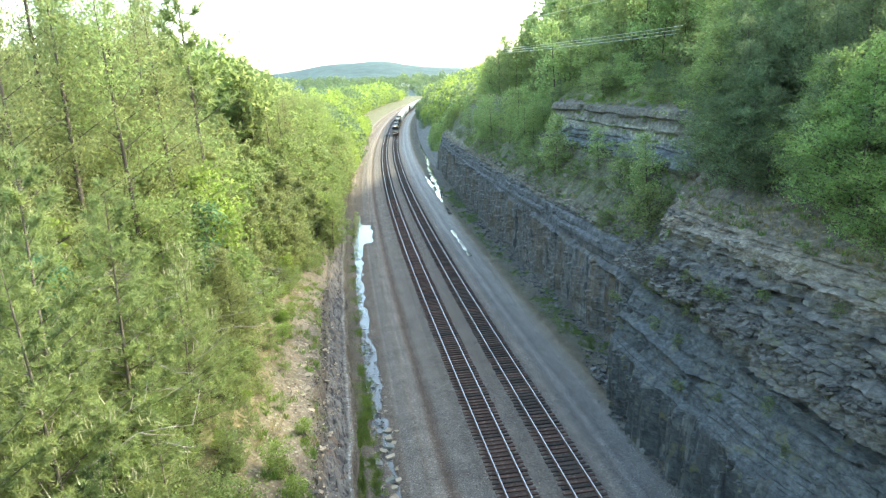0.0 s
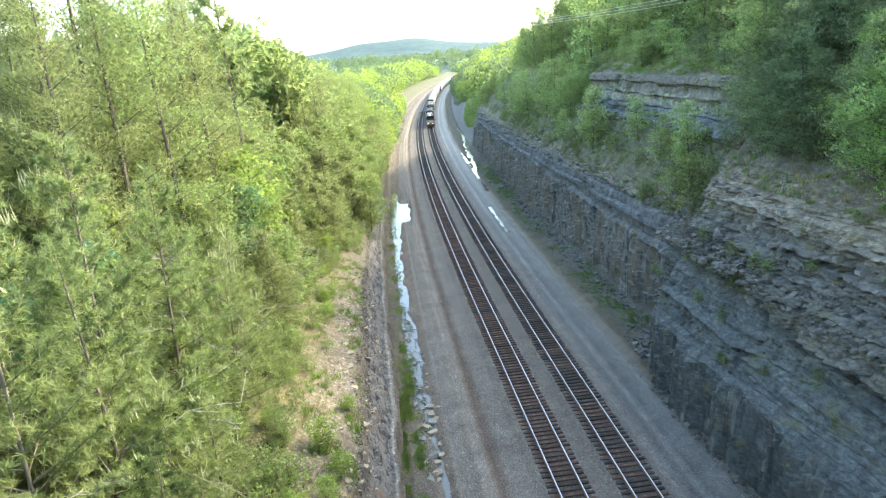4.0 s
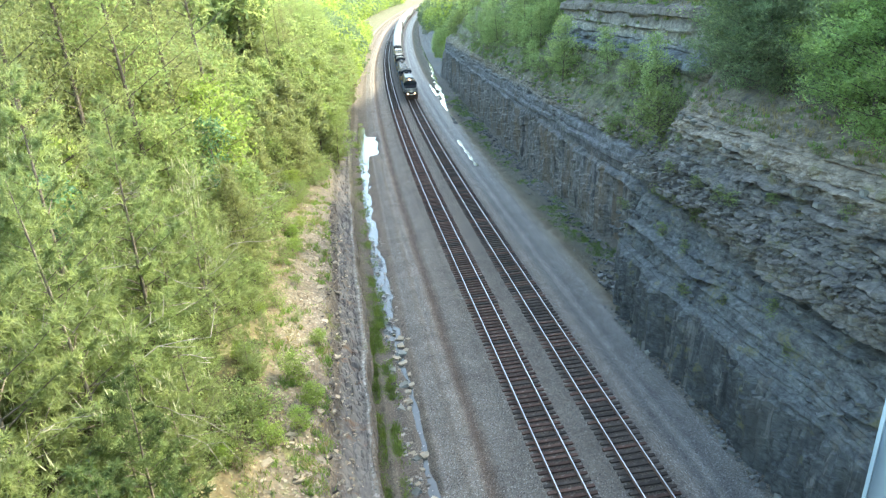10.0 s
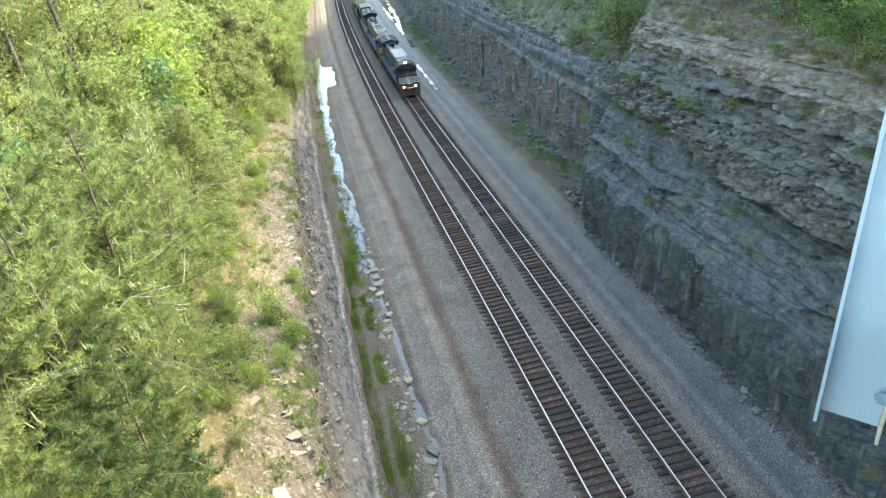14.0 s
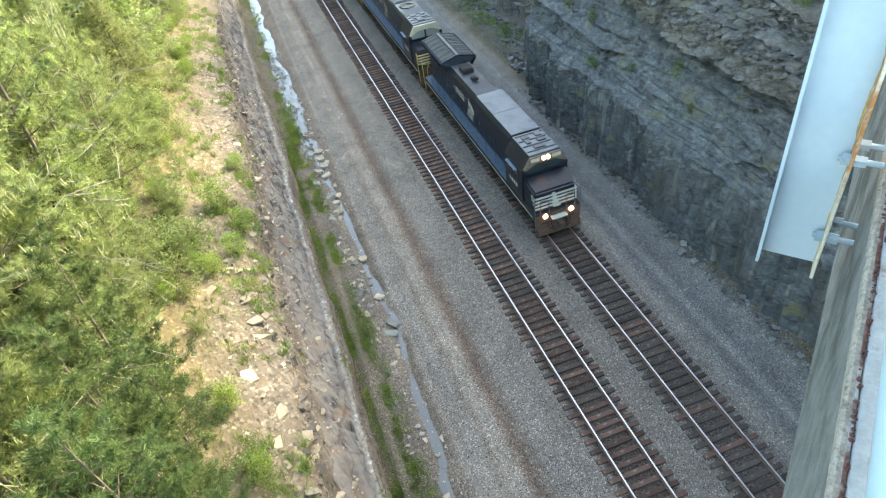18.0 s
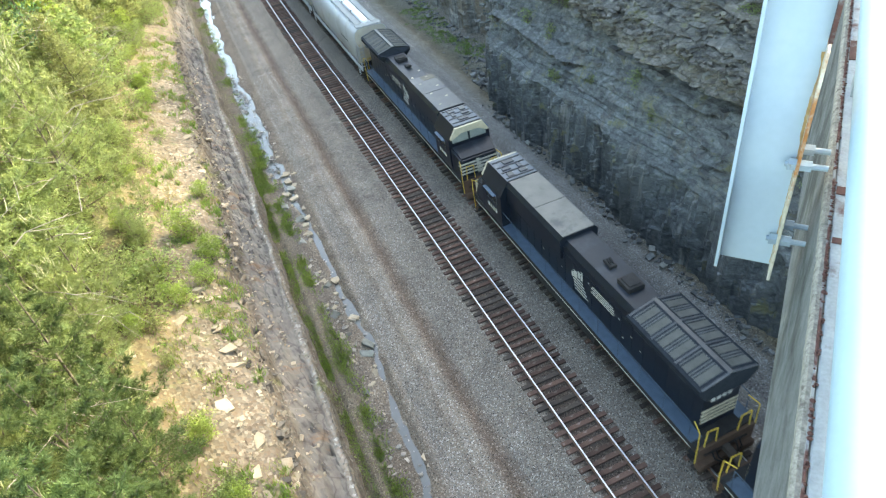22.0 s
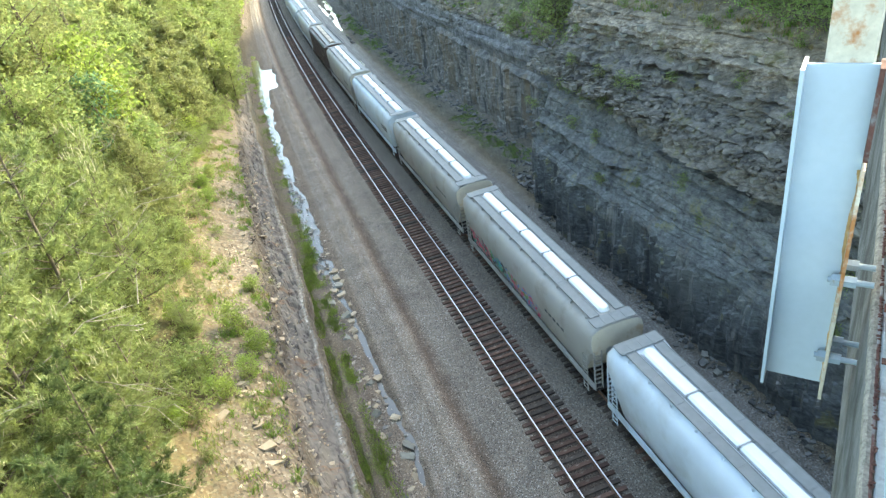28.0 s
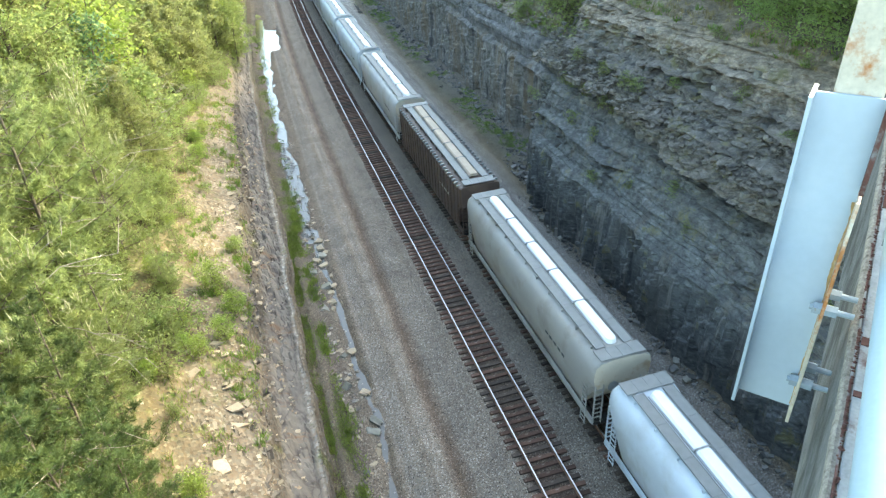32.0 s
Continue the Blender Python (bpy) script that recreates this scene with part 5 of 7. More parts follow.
    for ss, uu, sc in ((31, -14.1, 0.34), (33.2, -13.6, 0.4), (35.8, -14.6, 0.45), (29.5, -15.2, 0.3), (40.5, -13.3, 0.3), (20.5, -15.3, 0.35), (17.0, -14.4, 0.3)):
        stand(pick(LIMES), ss, uu, left_height(ss, uu) - 0.08, sc, tr.uniform(0, 6.28), 1.3)
    # small growth on the bank and the edge of the wood
    for k in range(190):
        ss = tr.uniform(10, 100)
        uu = min(-11.2, tree_line(ss) + tr.uniform(-1.5, 1.8) * (1 if tr.random() < 0.8 else 2.2))
        stand(pick(SHRUBS), ss, uu, left_height(ss, uu) - 0.08, tr.uniform(0.35, 1.2), tr.uniform(0, 6.28))
    for ss, uu, sc in ((97, -13.2, 1.5), (58, -21, 2.0), (60.5, -22.5, 1.8), (84, -17.5, 1.1), (40, -27, 1.6), (72, -16.3, 0.6)):
        stand(pick(LIMES), ss, uu, left_height(ss, uu) + (4.0 if uu < -20 else 0.2), sc, tr.uniform(0, 6.28))
    for ss, uu, sc, dz in ((54, -20.5, 1.4, 3.5), (33, -24, 1.3, 4.5), (27, -25, 1.2, 5.0)):
        stand(BLUES[0], ss, uu, left_height(ss, uu) + dz, sc, tr.uniform(0, 6.28))


def plant_right():
    # bench of the far wall
    for s in np.arange(55, 188, 2.4):
        for uu in (17.6, 18.8, 20.4):
            if tr.random() < 0.24:
                u2, ss = uu + tr.uniform(-0.9, 0.9), s + tr.uniform(-1.2, 1.2)
                w = tr.random()
                lot, sc = (SHRUBS, tr.uniform(0.3, 1.1)) if w < 0.85 or ss < 95 else (BENCH, tr.uniform(0.4, 0.95))
                stand(pick(lot), ss, u2, right_height(ss, u2) - 0.1, sc, tr.uniform(0, 6.28))
    for ss, u2, sc in ((112, 20.6, 1.5), (115, 20.0, 1.3), (103, 21.0, 1.0), (106, 20.2, 1.1), (85, 18.7, 1.3), (87.5, 19.3, 1.0), (73.5, 20.3, 0.85), (66.7, 19.8, 0.75), (60.5, 20.0, 0.95), (62.5, 20.3, 0.6), (128, 19.5, 1.4), (135, 19, 1.3)):
        stand(pick(BENCH), ss, u2, right_height(ss, u2) - 0.1, sc, tr.uniform(0, 6.28), 1.1)
    for ss, u2, sc in ((55.4, 17.6, 2.3), (56.6, 18.2, 2.0), (59.5, 18.2, 1.2), (77, 19.0, 1.3), (92, 18.6, 1.5)):
        stand(pick(SHRUBS), ss, u2, right_height(ss, u2) - 0.1, sc, tr.uniform(0, 6.28))
    for k in range(70):
        ss = tr.uniform(56, 135)
        u2 = tr.uniform(23.6, 29.5)
        lot, sc = (SHRUBS, tr.uniform(0.5, 1.4)) if tr.random() < 0.5 else ((BENCH, tr.uniform(0.3, 0.8)) if tr.random() < 0.6 else (DARKS_M, tr.uniform(0.25, 0.55)))
        stand(pick(lot), ss, u2, right_height(ss, u2) - 0.1, sc, tr.uniform(0, 6.28), 1.2)
    # bushy slope past the end of the limestone ledge
    for k in range(75):
        ss = tr.uniform(100, 186)
        u2 = tr.uniform(19.5, 31)
        lot, sc = (SHRUBS, tr.uniform(0.5, 1.4)) if tr.random() < 0.45 else (BENCH, tr.uniform(0.25, 0.8))
        stand(pick(lot), ss, u2, right_height(ss, u2) - 0.15, sc, tr.uniform(0, 6.28), 1.15)
    # young growth on the low slope where the wall ends
    for k in range(60):
        ss = tr.uniform(188, 262)
        u2 = tr.uniform(16.6, 22.5)
        stand(pick(LIMES if tr.random() < 0.5 else BENCH), ss, u2, right_height(ss, u2) - 0.2, tr.uniform(0.3, 0.75) * (1 + 0.12 * (u2 - 16.6)), tr.uniform(0, 6.28), 1.2)
    # slope above the limestone ledge
    for s in np.arange(58, 190, 5.0):
        for off in (0, 5.5, 11):
            u2, ss = 29.5 + off + tr.uniform(-2, 2), s + tr.uniform(-2, 2)
            w = tr.random()
            lot, sc = (BENCH, 1.75) if w < 0.42 else ((BROADS_M, 1.0) if w < 0.65 else ((CEDARS_M, 1.0) if w < 0.8 else (PINES_M, 1.1)))
            stand(pick(lot), ss, u2, right_height(ss, u2) - 0.2, sc * tr.uniform(0.8, 1.35), tr.uniform(0, 6.28))
    for ss, u2, sc in ((46.5, 20.2, 1.15), (49.2, 21.4, 1.25), (44.0, 19.7, 1.0), (51.5, 23.0, 1.1)):
        stand(pick(DARKS), ss, u2, right_height(ss, u2) - 0.6, sc, tr.uniform(0, 6.28), 1.15)
    for ss, u2, sc in ((37.0, 20.4, 0.95), (33.5, 19.2, 1.1), (30.0, 18.6, 0.95), (26.5, 18.4, 1.0), (40.0, 21.4, 0.85), (23.5, 18.4, 1.0)):
        stand(pick(HANG), ss, u2, right_height(ss, u2) - 0.7, sc, tr.uniform(0, 6.28), 1.15)
    for ss, u2, sc in ((50, 30, 1.0), (44, 31, 1.05), (57, 32, 1.0), (38, 29, 0.95), (62, 34, 0.95)):
        stand(pick(TALLP), ss, u2, right_height(ss, u2) - 0.3, sc, tr.uniform(0, 6.28), 1.2)
    # dark cedars over the rim of the near wall
    for s in np.arange(8, 58, 3.4):
        for off in np.arange(0, 15, 3.6):
            u2, ss = 20.0 + off + tr.uniform(-0.6, 1.2) + max(0, (s - 42) * 0.1), s + tr.uniform(-1.4, 1.4)
            w = tr.random()
            lot, sc = ((DARKS if off < 8 else DARKS_M), tr.uniform(0.75, 1.25)) if w < 0.86 else ((BROADS if off < 8 else BROADS_M), tr.uniform(0.55, 1.0))
            stand(pick(lot), ss, u2, right_height(ss, u2) - 0.2, sc, tr.uniform(0, 6.28), 1.15)
    for s in np.arange(-40, 8, 6.0):
        for off in (0, 6, 12):
            u2, ss = 19 + off + tr.uniform(-1, 1), s + tr.uniform(-2, 2)
            stand(pick(DARKS_M), ss, u2, right_height(ss, u2) - 0.2, tr.uniform(0.9, 1.3), tr.uniform(0, 6.28))
    # tufts and saplings on the ledges
    for k in range(46):
        ss, zz = tr.uniform(12, 52), tr.choice([5.0, 6.0, 7.0, 9.2, 11.2, 12.2, 13.0, 15.4])
        u2 = float(np.interp(zz, NEAR[:14, 1], NEAR[:14, 0]))
        stand(pick(SHRUBS), ss, u2 + 0.1, zz + 0.05, tr.uniform(0.25, 0.6), tr.uniform(0, 6.28))


def wood_mesh(name, spots, material, per, label, leaf=1.0):
    """A far wood: many crowns of large leaves joined."""
    g = np.random.default_rng(len(spots))
    C = []
    for x, y, z, h in spots:
        q = norm(g.normal(size=(per, 3))) * g.random((per, 1)) ** 0.33
        C.append(np.array([x, y, z + h * 0.55]) + q * (h * 0.36, h * 0.36, h * 0.5))
    C = np.concatenate(C)
    hs = np.repeat([q[3] for q in spots], per)
    way = norm(g.normal(size=C.shape) + np.array([0, 0, 0.3]))
    side = norm(np.cross(way, g.normal(size=C.shape)))
    ob = new(name, leaf_mesh(name, C, way, side, hs * 0.16 * leaf, hs * 0.1 * leaf, material, 0.1, True))
    return tagged(ob, label, "woodland", kind="stuff")


def plant_far():
    dark, lit, dark_far, lit_far = [], [], [], []
    for s in np.arange(190, 800, 7.0):
        for side in (-1, 1):
            for off in np.arange(0, 70, 7.0):
                ss, uu = s + tr.uniform(-4, 4), side * ((9.6 if side < 0 else 17 + 5 * max(0, min(1, (330 - s) / 80))) + off + tr.uniform(0, 3))
                if side < 0 and ss > 318 and off < 13 - 8 * max(0, (370 - ss) / 52):
                    continue                    # open ground beside the line beyond the trees
                z = left_height(ss, uu) if side < 0 else right_height(ss, uu)
                p = place(ss, uu)
                h = tr.uniform(8, 15) + (4 if off > 14 else 0) if side < 0 else tr.uniform(8, 15) - (4 if off < 7 else 0)
                # bright crowns take the lime leaves: sunlight put into their colour
                bright = tr.random() < (0.6 if side < 0 and off < 25 else 0.4)
                (lit if ss < 420 else lit_far).append((p[0], p[1], z - 0.3, h)) if bright else (dark if ss < 420 else dark_far).append((p[0], p[1], z - 0.3, h))
    for s in np.arange(186, 326, 4.2):
        p = place(s + tr.uniform(-1.5, 1.5), -10.2 - tr.uniform(0, 1.2))
        lit.append((p[0], p[1], -0.8, tr.uniform(8, 12)))
        p = place(s + tr.uniform(-2, 2), 26 + tr.uniform(0, 8))
        (dark if tr.random() < 0.5 else lit).append((p[0], p[1], 5.0, tr.uniform(12, 18)))
    for k in range(16):
        p = place(tr.uniform(660, 760), tr.uniform(-62, -30))
        lit_far.append((p[0], p[1], -1.0, tr.uniform(17, 27)))
    for s in np.arange(60, 200, 6.0):
        for off in np.arange(0, 60, 6.5):
            ss, uu = s + tr.uniform(-2, 2), 46 + off + tr.uniform(-2, 2)
            p = place(ss, uu)
            dark_far.append((p[0], p[1], right_height(ss, uu) - 0.3, tr.uniform(9, 15)))
            ss, uu = s + tr.uniform(-2, 2), -50 - off
            p = place(ss, uu)
            dark_far.append((p[0], p[1], left_height(ss, uu) - 0.3, tr.uniform(14, 22)))
    for k in range(700):
        x, y = tr.uniform(-460, 330), tr.uniform(900, 1650)
        dark_far.append((x, y, -8 + 26 * math.exp(-((y - 1500) / 260) ** 2), tr.uniform(14, 24)))
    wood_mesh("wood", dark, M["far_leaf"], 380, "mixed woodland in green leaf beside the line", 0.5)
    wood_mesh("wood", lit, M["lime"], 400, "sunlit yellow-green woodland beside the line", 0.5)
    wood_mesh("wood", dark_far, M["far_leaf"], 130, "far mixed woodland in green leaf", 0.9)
    wood_mesh("wood", lit_far, M["lime"], 150, "far sunlit yellow-green trees", 0.8)
    # pale works buildings far out on the wooded hillside
    for x, y, w, l, h in ((-216, 2300, 24, 14, 13), (-188, 2310, 18, 16, 20), (-162, 2320, 34, 14, 11)):
        z = -6 + 150 * math.exp(-((y - 3700) / 620) ** 2) * 0.95 + 6
        far = tagged(empty("works_building", pose(x, y, z)), "tiny pale works building on the far wooded hillside", "building", "far works buildings")
        part("wall", bm_box(-w / 2, w / 2, -l / 2, l / 2, -14, h), M["works"], far)
        bm = bmesh.new()
        prism(bm, [(-w / 2 - 0.6, h), (w / 2 + 0.6, h), (0, h + 3.5)], -l / 2 - 0.6, l / 2 + 0.6)
        part("roof", bm, M["works"], far)


def tufts(name, spots, material, label, blades=14, h=0.35, w=0.03):
    g = np.random.default_rng(9)
    base = np.repeat(np.array(spots), blades, 0) + g.normal(size=(len(spots) * blades, 3)) * (0.14, 0.14, 0)
    way = norm(g.normal(size=base.shape) * (0.45, 0.45, 0.1) + np.array([0, 0, 1]))
    L = h * g.uniform(0.5, 1.3, len(base))
    side = norm(np.cross(way, g.normal(size=base.shape)))
    ob = new(name, leaf_mesh(name, base + way * L[:, None] * 0.5, way, side, L, w, material, 0.0, True))
    return tagged(ob, label, "grass", kind="stuff")


def grass():
    green, dry, low, shade = [], [], [], []
    for k in range(10000):
        ss = tr.uniform(10, 62) if k % 4 else tr.uniform(62, 120)
        uu = -9.5 + tr.normal(0, 0.5) + 0.3 * float(fnoise(ss, 0, 5, 76))
        if fnoise(ss, uu * 1.5, 1.4, 77) + 0.6 * fnoise(ss, uu, 6, 75) > tr.uniform(-0.4, 0.42) and -10.15 < uu < -8.2:
            low.append((*place(ss, uu)[:2], -0.78))
    for k in range(2200):
        ss, uu = tr.uniform(56, 165), 13.9 + tr.normal(0, 0.9)
        if fnoise(ss, uu, 4.0, 78) > 0.0 and uu < 15.6:
            shade.append((*place(ss, uu)[:2], float(bed_height(np.array(ss), np.array(uu))) - 0.02))
    for k in range(4600):
        ss, uu = tr.uniform(12, 100), -12.7 - abs(tr.normal(0, 2.6))
        if fnoise(ss, uu, 1.8, 79) < tr.uniform(-0.2, 0.5) - 0.15 * (uu < -15.0):
            continue
        z = left_height(ss, uu)
        (dry if tr.random() < 0.18 else low if tr.random() < 0.6 else green).append((*place(ss, uu)[:2], z - 0.03))
    for k in range(2200):
        ss, uu = tr.uniform(56, 150), tr.uniform(16.9, 26)
        (dry if tr.random() < 0.3 else green).append((*place(ss, uu)[:2], right_height(ss, uu) - 0.03))
    for k in range(520):
        ss, uu = tr.uniform(8, 56), tr.uniform(16.6, 20)
        (dry if tr.random() < 0.65 else green).append((*place(ss, uu)[:2], right_height(ss, uu) - 0.03))
    tufts("grass", green, M["grass"], "green grass and weeds along the ditch and ledges", 16, 0.42, 0.06)
    tufts("weeds", shade, M["weeds"], "dull green weeds at the foot of the far wall", 16, 0.24, 0.06)
    tufts("ditch_grass", low, M["ditch_grass"], "patchy weeds growing along the ditch", 10, 0.26, 0.05)
    tufts("dry_grass", dry, M["drygrass"], "dry straw-coloured grass on the banks", 12, 0.45, 0.04)


def dead_branches():
    g = np.random.default_rng(31)
    for k in range(125):
        ss, off = g.uniform(14, 60), g.uniform(0.0, 12)
        uu = tree_line(ss) - off
        p = place(ss, uu)
        z0 = left_height(ss, uu) + g.uniform(2.5, 7.0 + 0.2 * off)
        az, ln = g.uniform(-0.8, 0.9), g.uniform(1.8, 5.2)
        q, path = np.array([p[0], p[1], z0]), []
        d = np.array([math.cos(az), math.sin(az), g.uniform(-0.15, 0.35)])
        paths = []
        thick = g.uniform(0.016, 0.042)
        for j in range(6):
            path.append((tuple(q), thick * (1 - j / 6.5)))
            q = q + d * ln / 5
            d = norm(d + g.normal(0, 0.22, 3) + np.array([0, 0, 0.05]))
            if j in (1, 2, 3, 4):
                e = norm(d + g.normal(0, 0.7, 3))
                paths.append([(tuple(q), 0.5 * thick), (tuple(q + e * ln * 0.16), 0.35 * thick), (tuple(q + e * ln * 0.3 + np.array([0, 0, 0.08])), 0.004)])
        vs, fs = tubes([path] + paths, 5)
        tagged(mesh_ob("dead_branch", vs, fs, M["dead"], None, True), "bare pale dead branch among pine needles", "branch")


dead_branches()
plant_left()
plant_right()
plant_far()
grass()


# ---- the train on the right-hand track ----
LOCO, HOPPER = 22.85, 19.93


def glow(name, colour, strength):
    m = bpy.data.materials.new(name)
    m.use_nodes = True
    bs = m.node_tree.nodes["Principled BSDF"]
    bs.inputs["Base Color"].default_value = (*colour, 1)
    bs.inputs["Emission Color"].default_value = (*colour, 1)
    bs.inputs["Emission Strength"].default_value = strength
    return m


M["black"] = mat("black_loco_paint", (0.011, 0.015, 0.022), 0.32, 0, 0.3, 2, 40, 0.03, stain=(0.024, 0.029, 0.038), stain_at=0.56, stain_scale=0.8)
M["roof_dust"] = mat("dusty_black_roof", (0.02, 0.026, 0.034), 0.48, 0, 0.25, 1.2, 40, 0.1, stain=(0.04, 0.048, 0.06), stain_at=0.53, stain_scale=0.5)
M["roof_worn"] = mat("worn_grey_roof", (0.06, 0.065, 0.071), 0.38, 0, 0.25, 1.2, 40, 0.1, stain=(0.095, 0.094, 0.093), stain_at=0.5, stain_scale=0.7)
M["walkway"] = mat("walkway_steel", (0.062, 0.092, 0.128), 0.6, 0.1, 0.2, 3, 50, 0.1)
M["underframe"] = mat("grimy_underframe", (0.028, 0.026, 0.025), 0.85, 0, 0.35, 3, 40, 0.2)
M["white_mark"] = mat("white_lettering", (0.5, 0.49, 0.43), 0.6, 0, 0.12, 4, 50, 0.02)
M["cream"] = mat("yellowed_white", (0.52, 0.46, 0.33), 0.65, 0, 0.15, 4, 50, 0.02)
M["yellow"] = mat("yellow_handrail_paint", (0.62, 0.42, 0.06), 0.55, 0, 0.15, 6, 60, 0.02)
M["cab_glass"] = mat("cab_glass", (0.03, 0.04, 0.045), 0.08, 0, 0.1, 3, 20, 0.0, spec=0.8)
M["pale_glass"] = mat("windscreen_with_shades", (0.3, 0.33, 0.3), 0.15, 0, 0.2, 6, 30, 0.0, spec=0.8)
M["lamp"] = glow("headlight_glow", (1.0, 0.58, 0.32), 2.2)
M["pilot"] = mat("rusty_pilot", (0.1, 0.062, 0.042), 0.8, 0, 0.3, 3, 40, 0.2)
M["wheel"] = mat("wheel_steel", (0.09, 0.075, 0.065), 0.6, 0.4, 0.2, 5, 50, 0.1)
M["tan"] = mat("tan_fan_ring", (0.17, 0.148, 0.115), 0.8, 0, 0.3, 5, 50, 0.05)
M["core"] = mat("dusty_radiator_core", (0.1, 0.1, 0.09), 0.85, 0.0, 0.3, 1.5, 60, 0.1, spec=0.08)
M["fin"] = mat("radiator_fins", (0.1, 0.103, 0.102), 0.85, 0.0, 0.25, 1.5, 60, 0.1, spec=0.08)
M["roof_beige"] = mat("faded_beige_roof", (0.2, 0.185, 0.16), 0.75, 0, 0.2, 1.2, 40, 0.1, stain=(0.12, 0.115, 0.105), stain_at=0.55, stain_scale=0.7)
M["roof_pale"] = mat("dusty_blue_grey_roof", (0.13, 0.145, 0.16), 0.45, 0, 0.25, 1.2, 40, 0.1, stain=(0.08, 0.09, 0.1), stain_at=0.55, stain_scale=0.8)
M["visor"] = mat("brown_visor_paint", (0.15, 0.115, 0.085), 0.7, 0, 0.2, 4, 50, 0.05)
M["radiator"] = mat("sooty_radiator_paint", (0.024, 0.028, 0.034), 0.85, 0, 0.3, 3, 40, 0.1, spec=0.08)
M["grille"] = mat("radiator_grille", (0.022, 0.026, 0.03), 0.6, 0.2, 0.2, 8, 80, 0.3)


def bm_rows(items):
    bm = bmesh.new()
    for it in items:
        box(bm, *it)
    return bm


def truck(thing, y, axles, label="", wheel_r=0.5, name="truck", mat_="underframe"):
    """A bogie: side frames and bolster, with its wheelsets."""
    half = (axles - 1) * 0.9 + 0.75
    bm = bmesh.new()
    for x in (-0.98, 0.98):
        prism_box = [(-0.09, 0.42), (0.09, 0.42), (0.09, 0.86), (-0.09, 0.86)]
        prism(bm, [(x + a, z) for a, z in prism_box], y - half, y + half)
        for k in range(axles):
            yy = y + (k - (axles - 1) / 2) * 1.8
            box(bm, x - 0.13, x + 0.13, yy - 0.2, yy + 0.2, 0.35, 0.72, bevel=0.03)
    box(bm, -0.95, 0.95, y - 0.3, y + 0.3, 0.5, 0.95)
    fr = part(name, bm, M[mat_], thing, label)
    for k in range(axles):
        yy = y + (k - (axles - 1) / 2) * 1.8
        bm = bmesh.new()
        cyl(bm, (-0.82, yy, wheel_r), (-0.69, yy, wheel_r), wheel_r, 20)
        cyl(bm, (0.69, yy, wheel_r), (0.82, yy, wheel_r), wheel_r, 20)
        cyl(bm, (-0.7, yy, wheel_r), (0.7, yy, wheel_r), 0.08, 8)
        part("wheelset", bm, M["wheel"], fr)


def stripes(thing, y, face, z0, mat_name, x=1.38, badge=True):
    """White bands across an end, folded a little round its sides."""
    bm = bmesh.new()
    for k in range(4):
        z = z0 + 0.225 * k
        box(bm, -x, x, min(y, y + face * 0.012), max(y, y + face * 0.012), z, z + 0.115)
        for sx in (-1, 1):
            box(bm, min(sx * x, sx * (x + 0.014)), max(sx * x, sx * (x + 0.014)), min(y, y - face * 0.5), max(y, y - face * 0.5), z, z + 0.115)
    part("end_stripes", bm, M[mat_name], thing, "white painted stripes")
    if badge:
        bm = bmesh.new()
        for k, (dx, w) in enumerate(((-0.05, 0.5), (0.02, 0.42), (0.1, 0.3), (0.16, 0.22))):
            box(bm, dx - w / 2, dx + w / 2, y + face * 0.014 - 0.004, y + face * 0.014 + 0.004, z0 - 0.12 + 0.26 * k, z0 + 0.12 + 0.26 * k)
        part("end_badge", bm, M["white_mark"], thing, "white emblem")


def rod(bm, pts, r=0.02, seg=6):
    for a, b in zip(pts[:-1], pts[1:]):
        cyl(bm, a, b, r, seg)


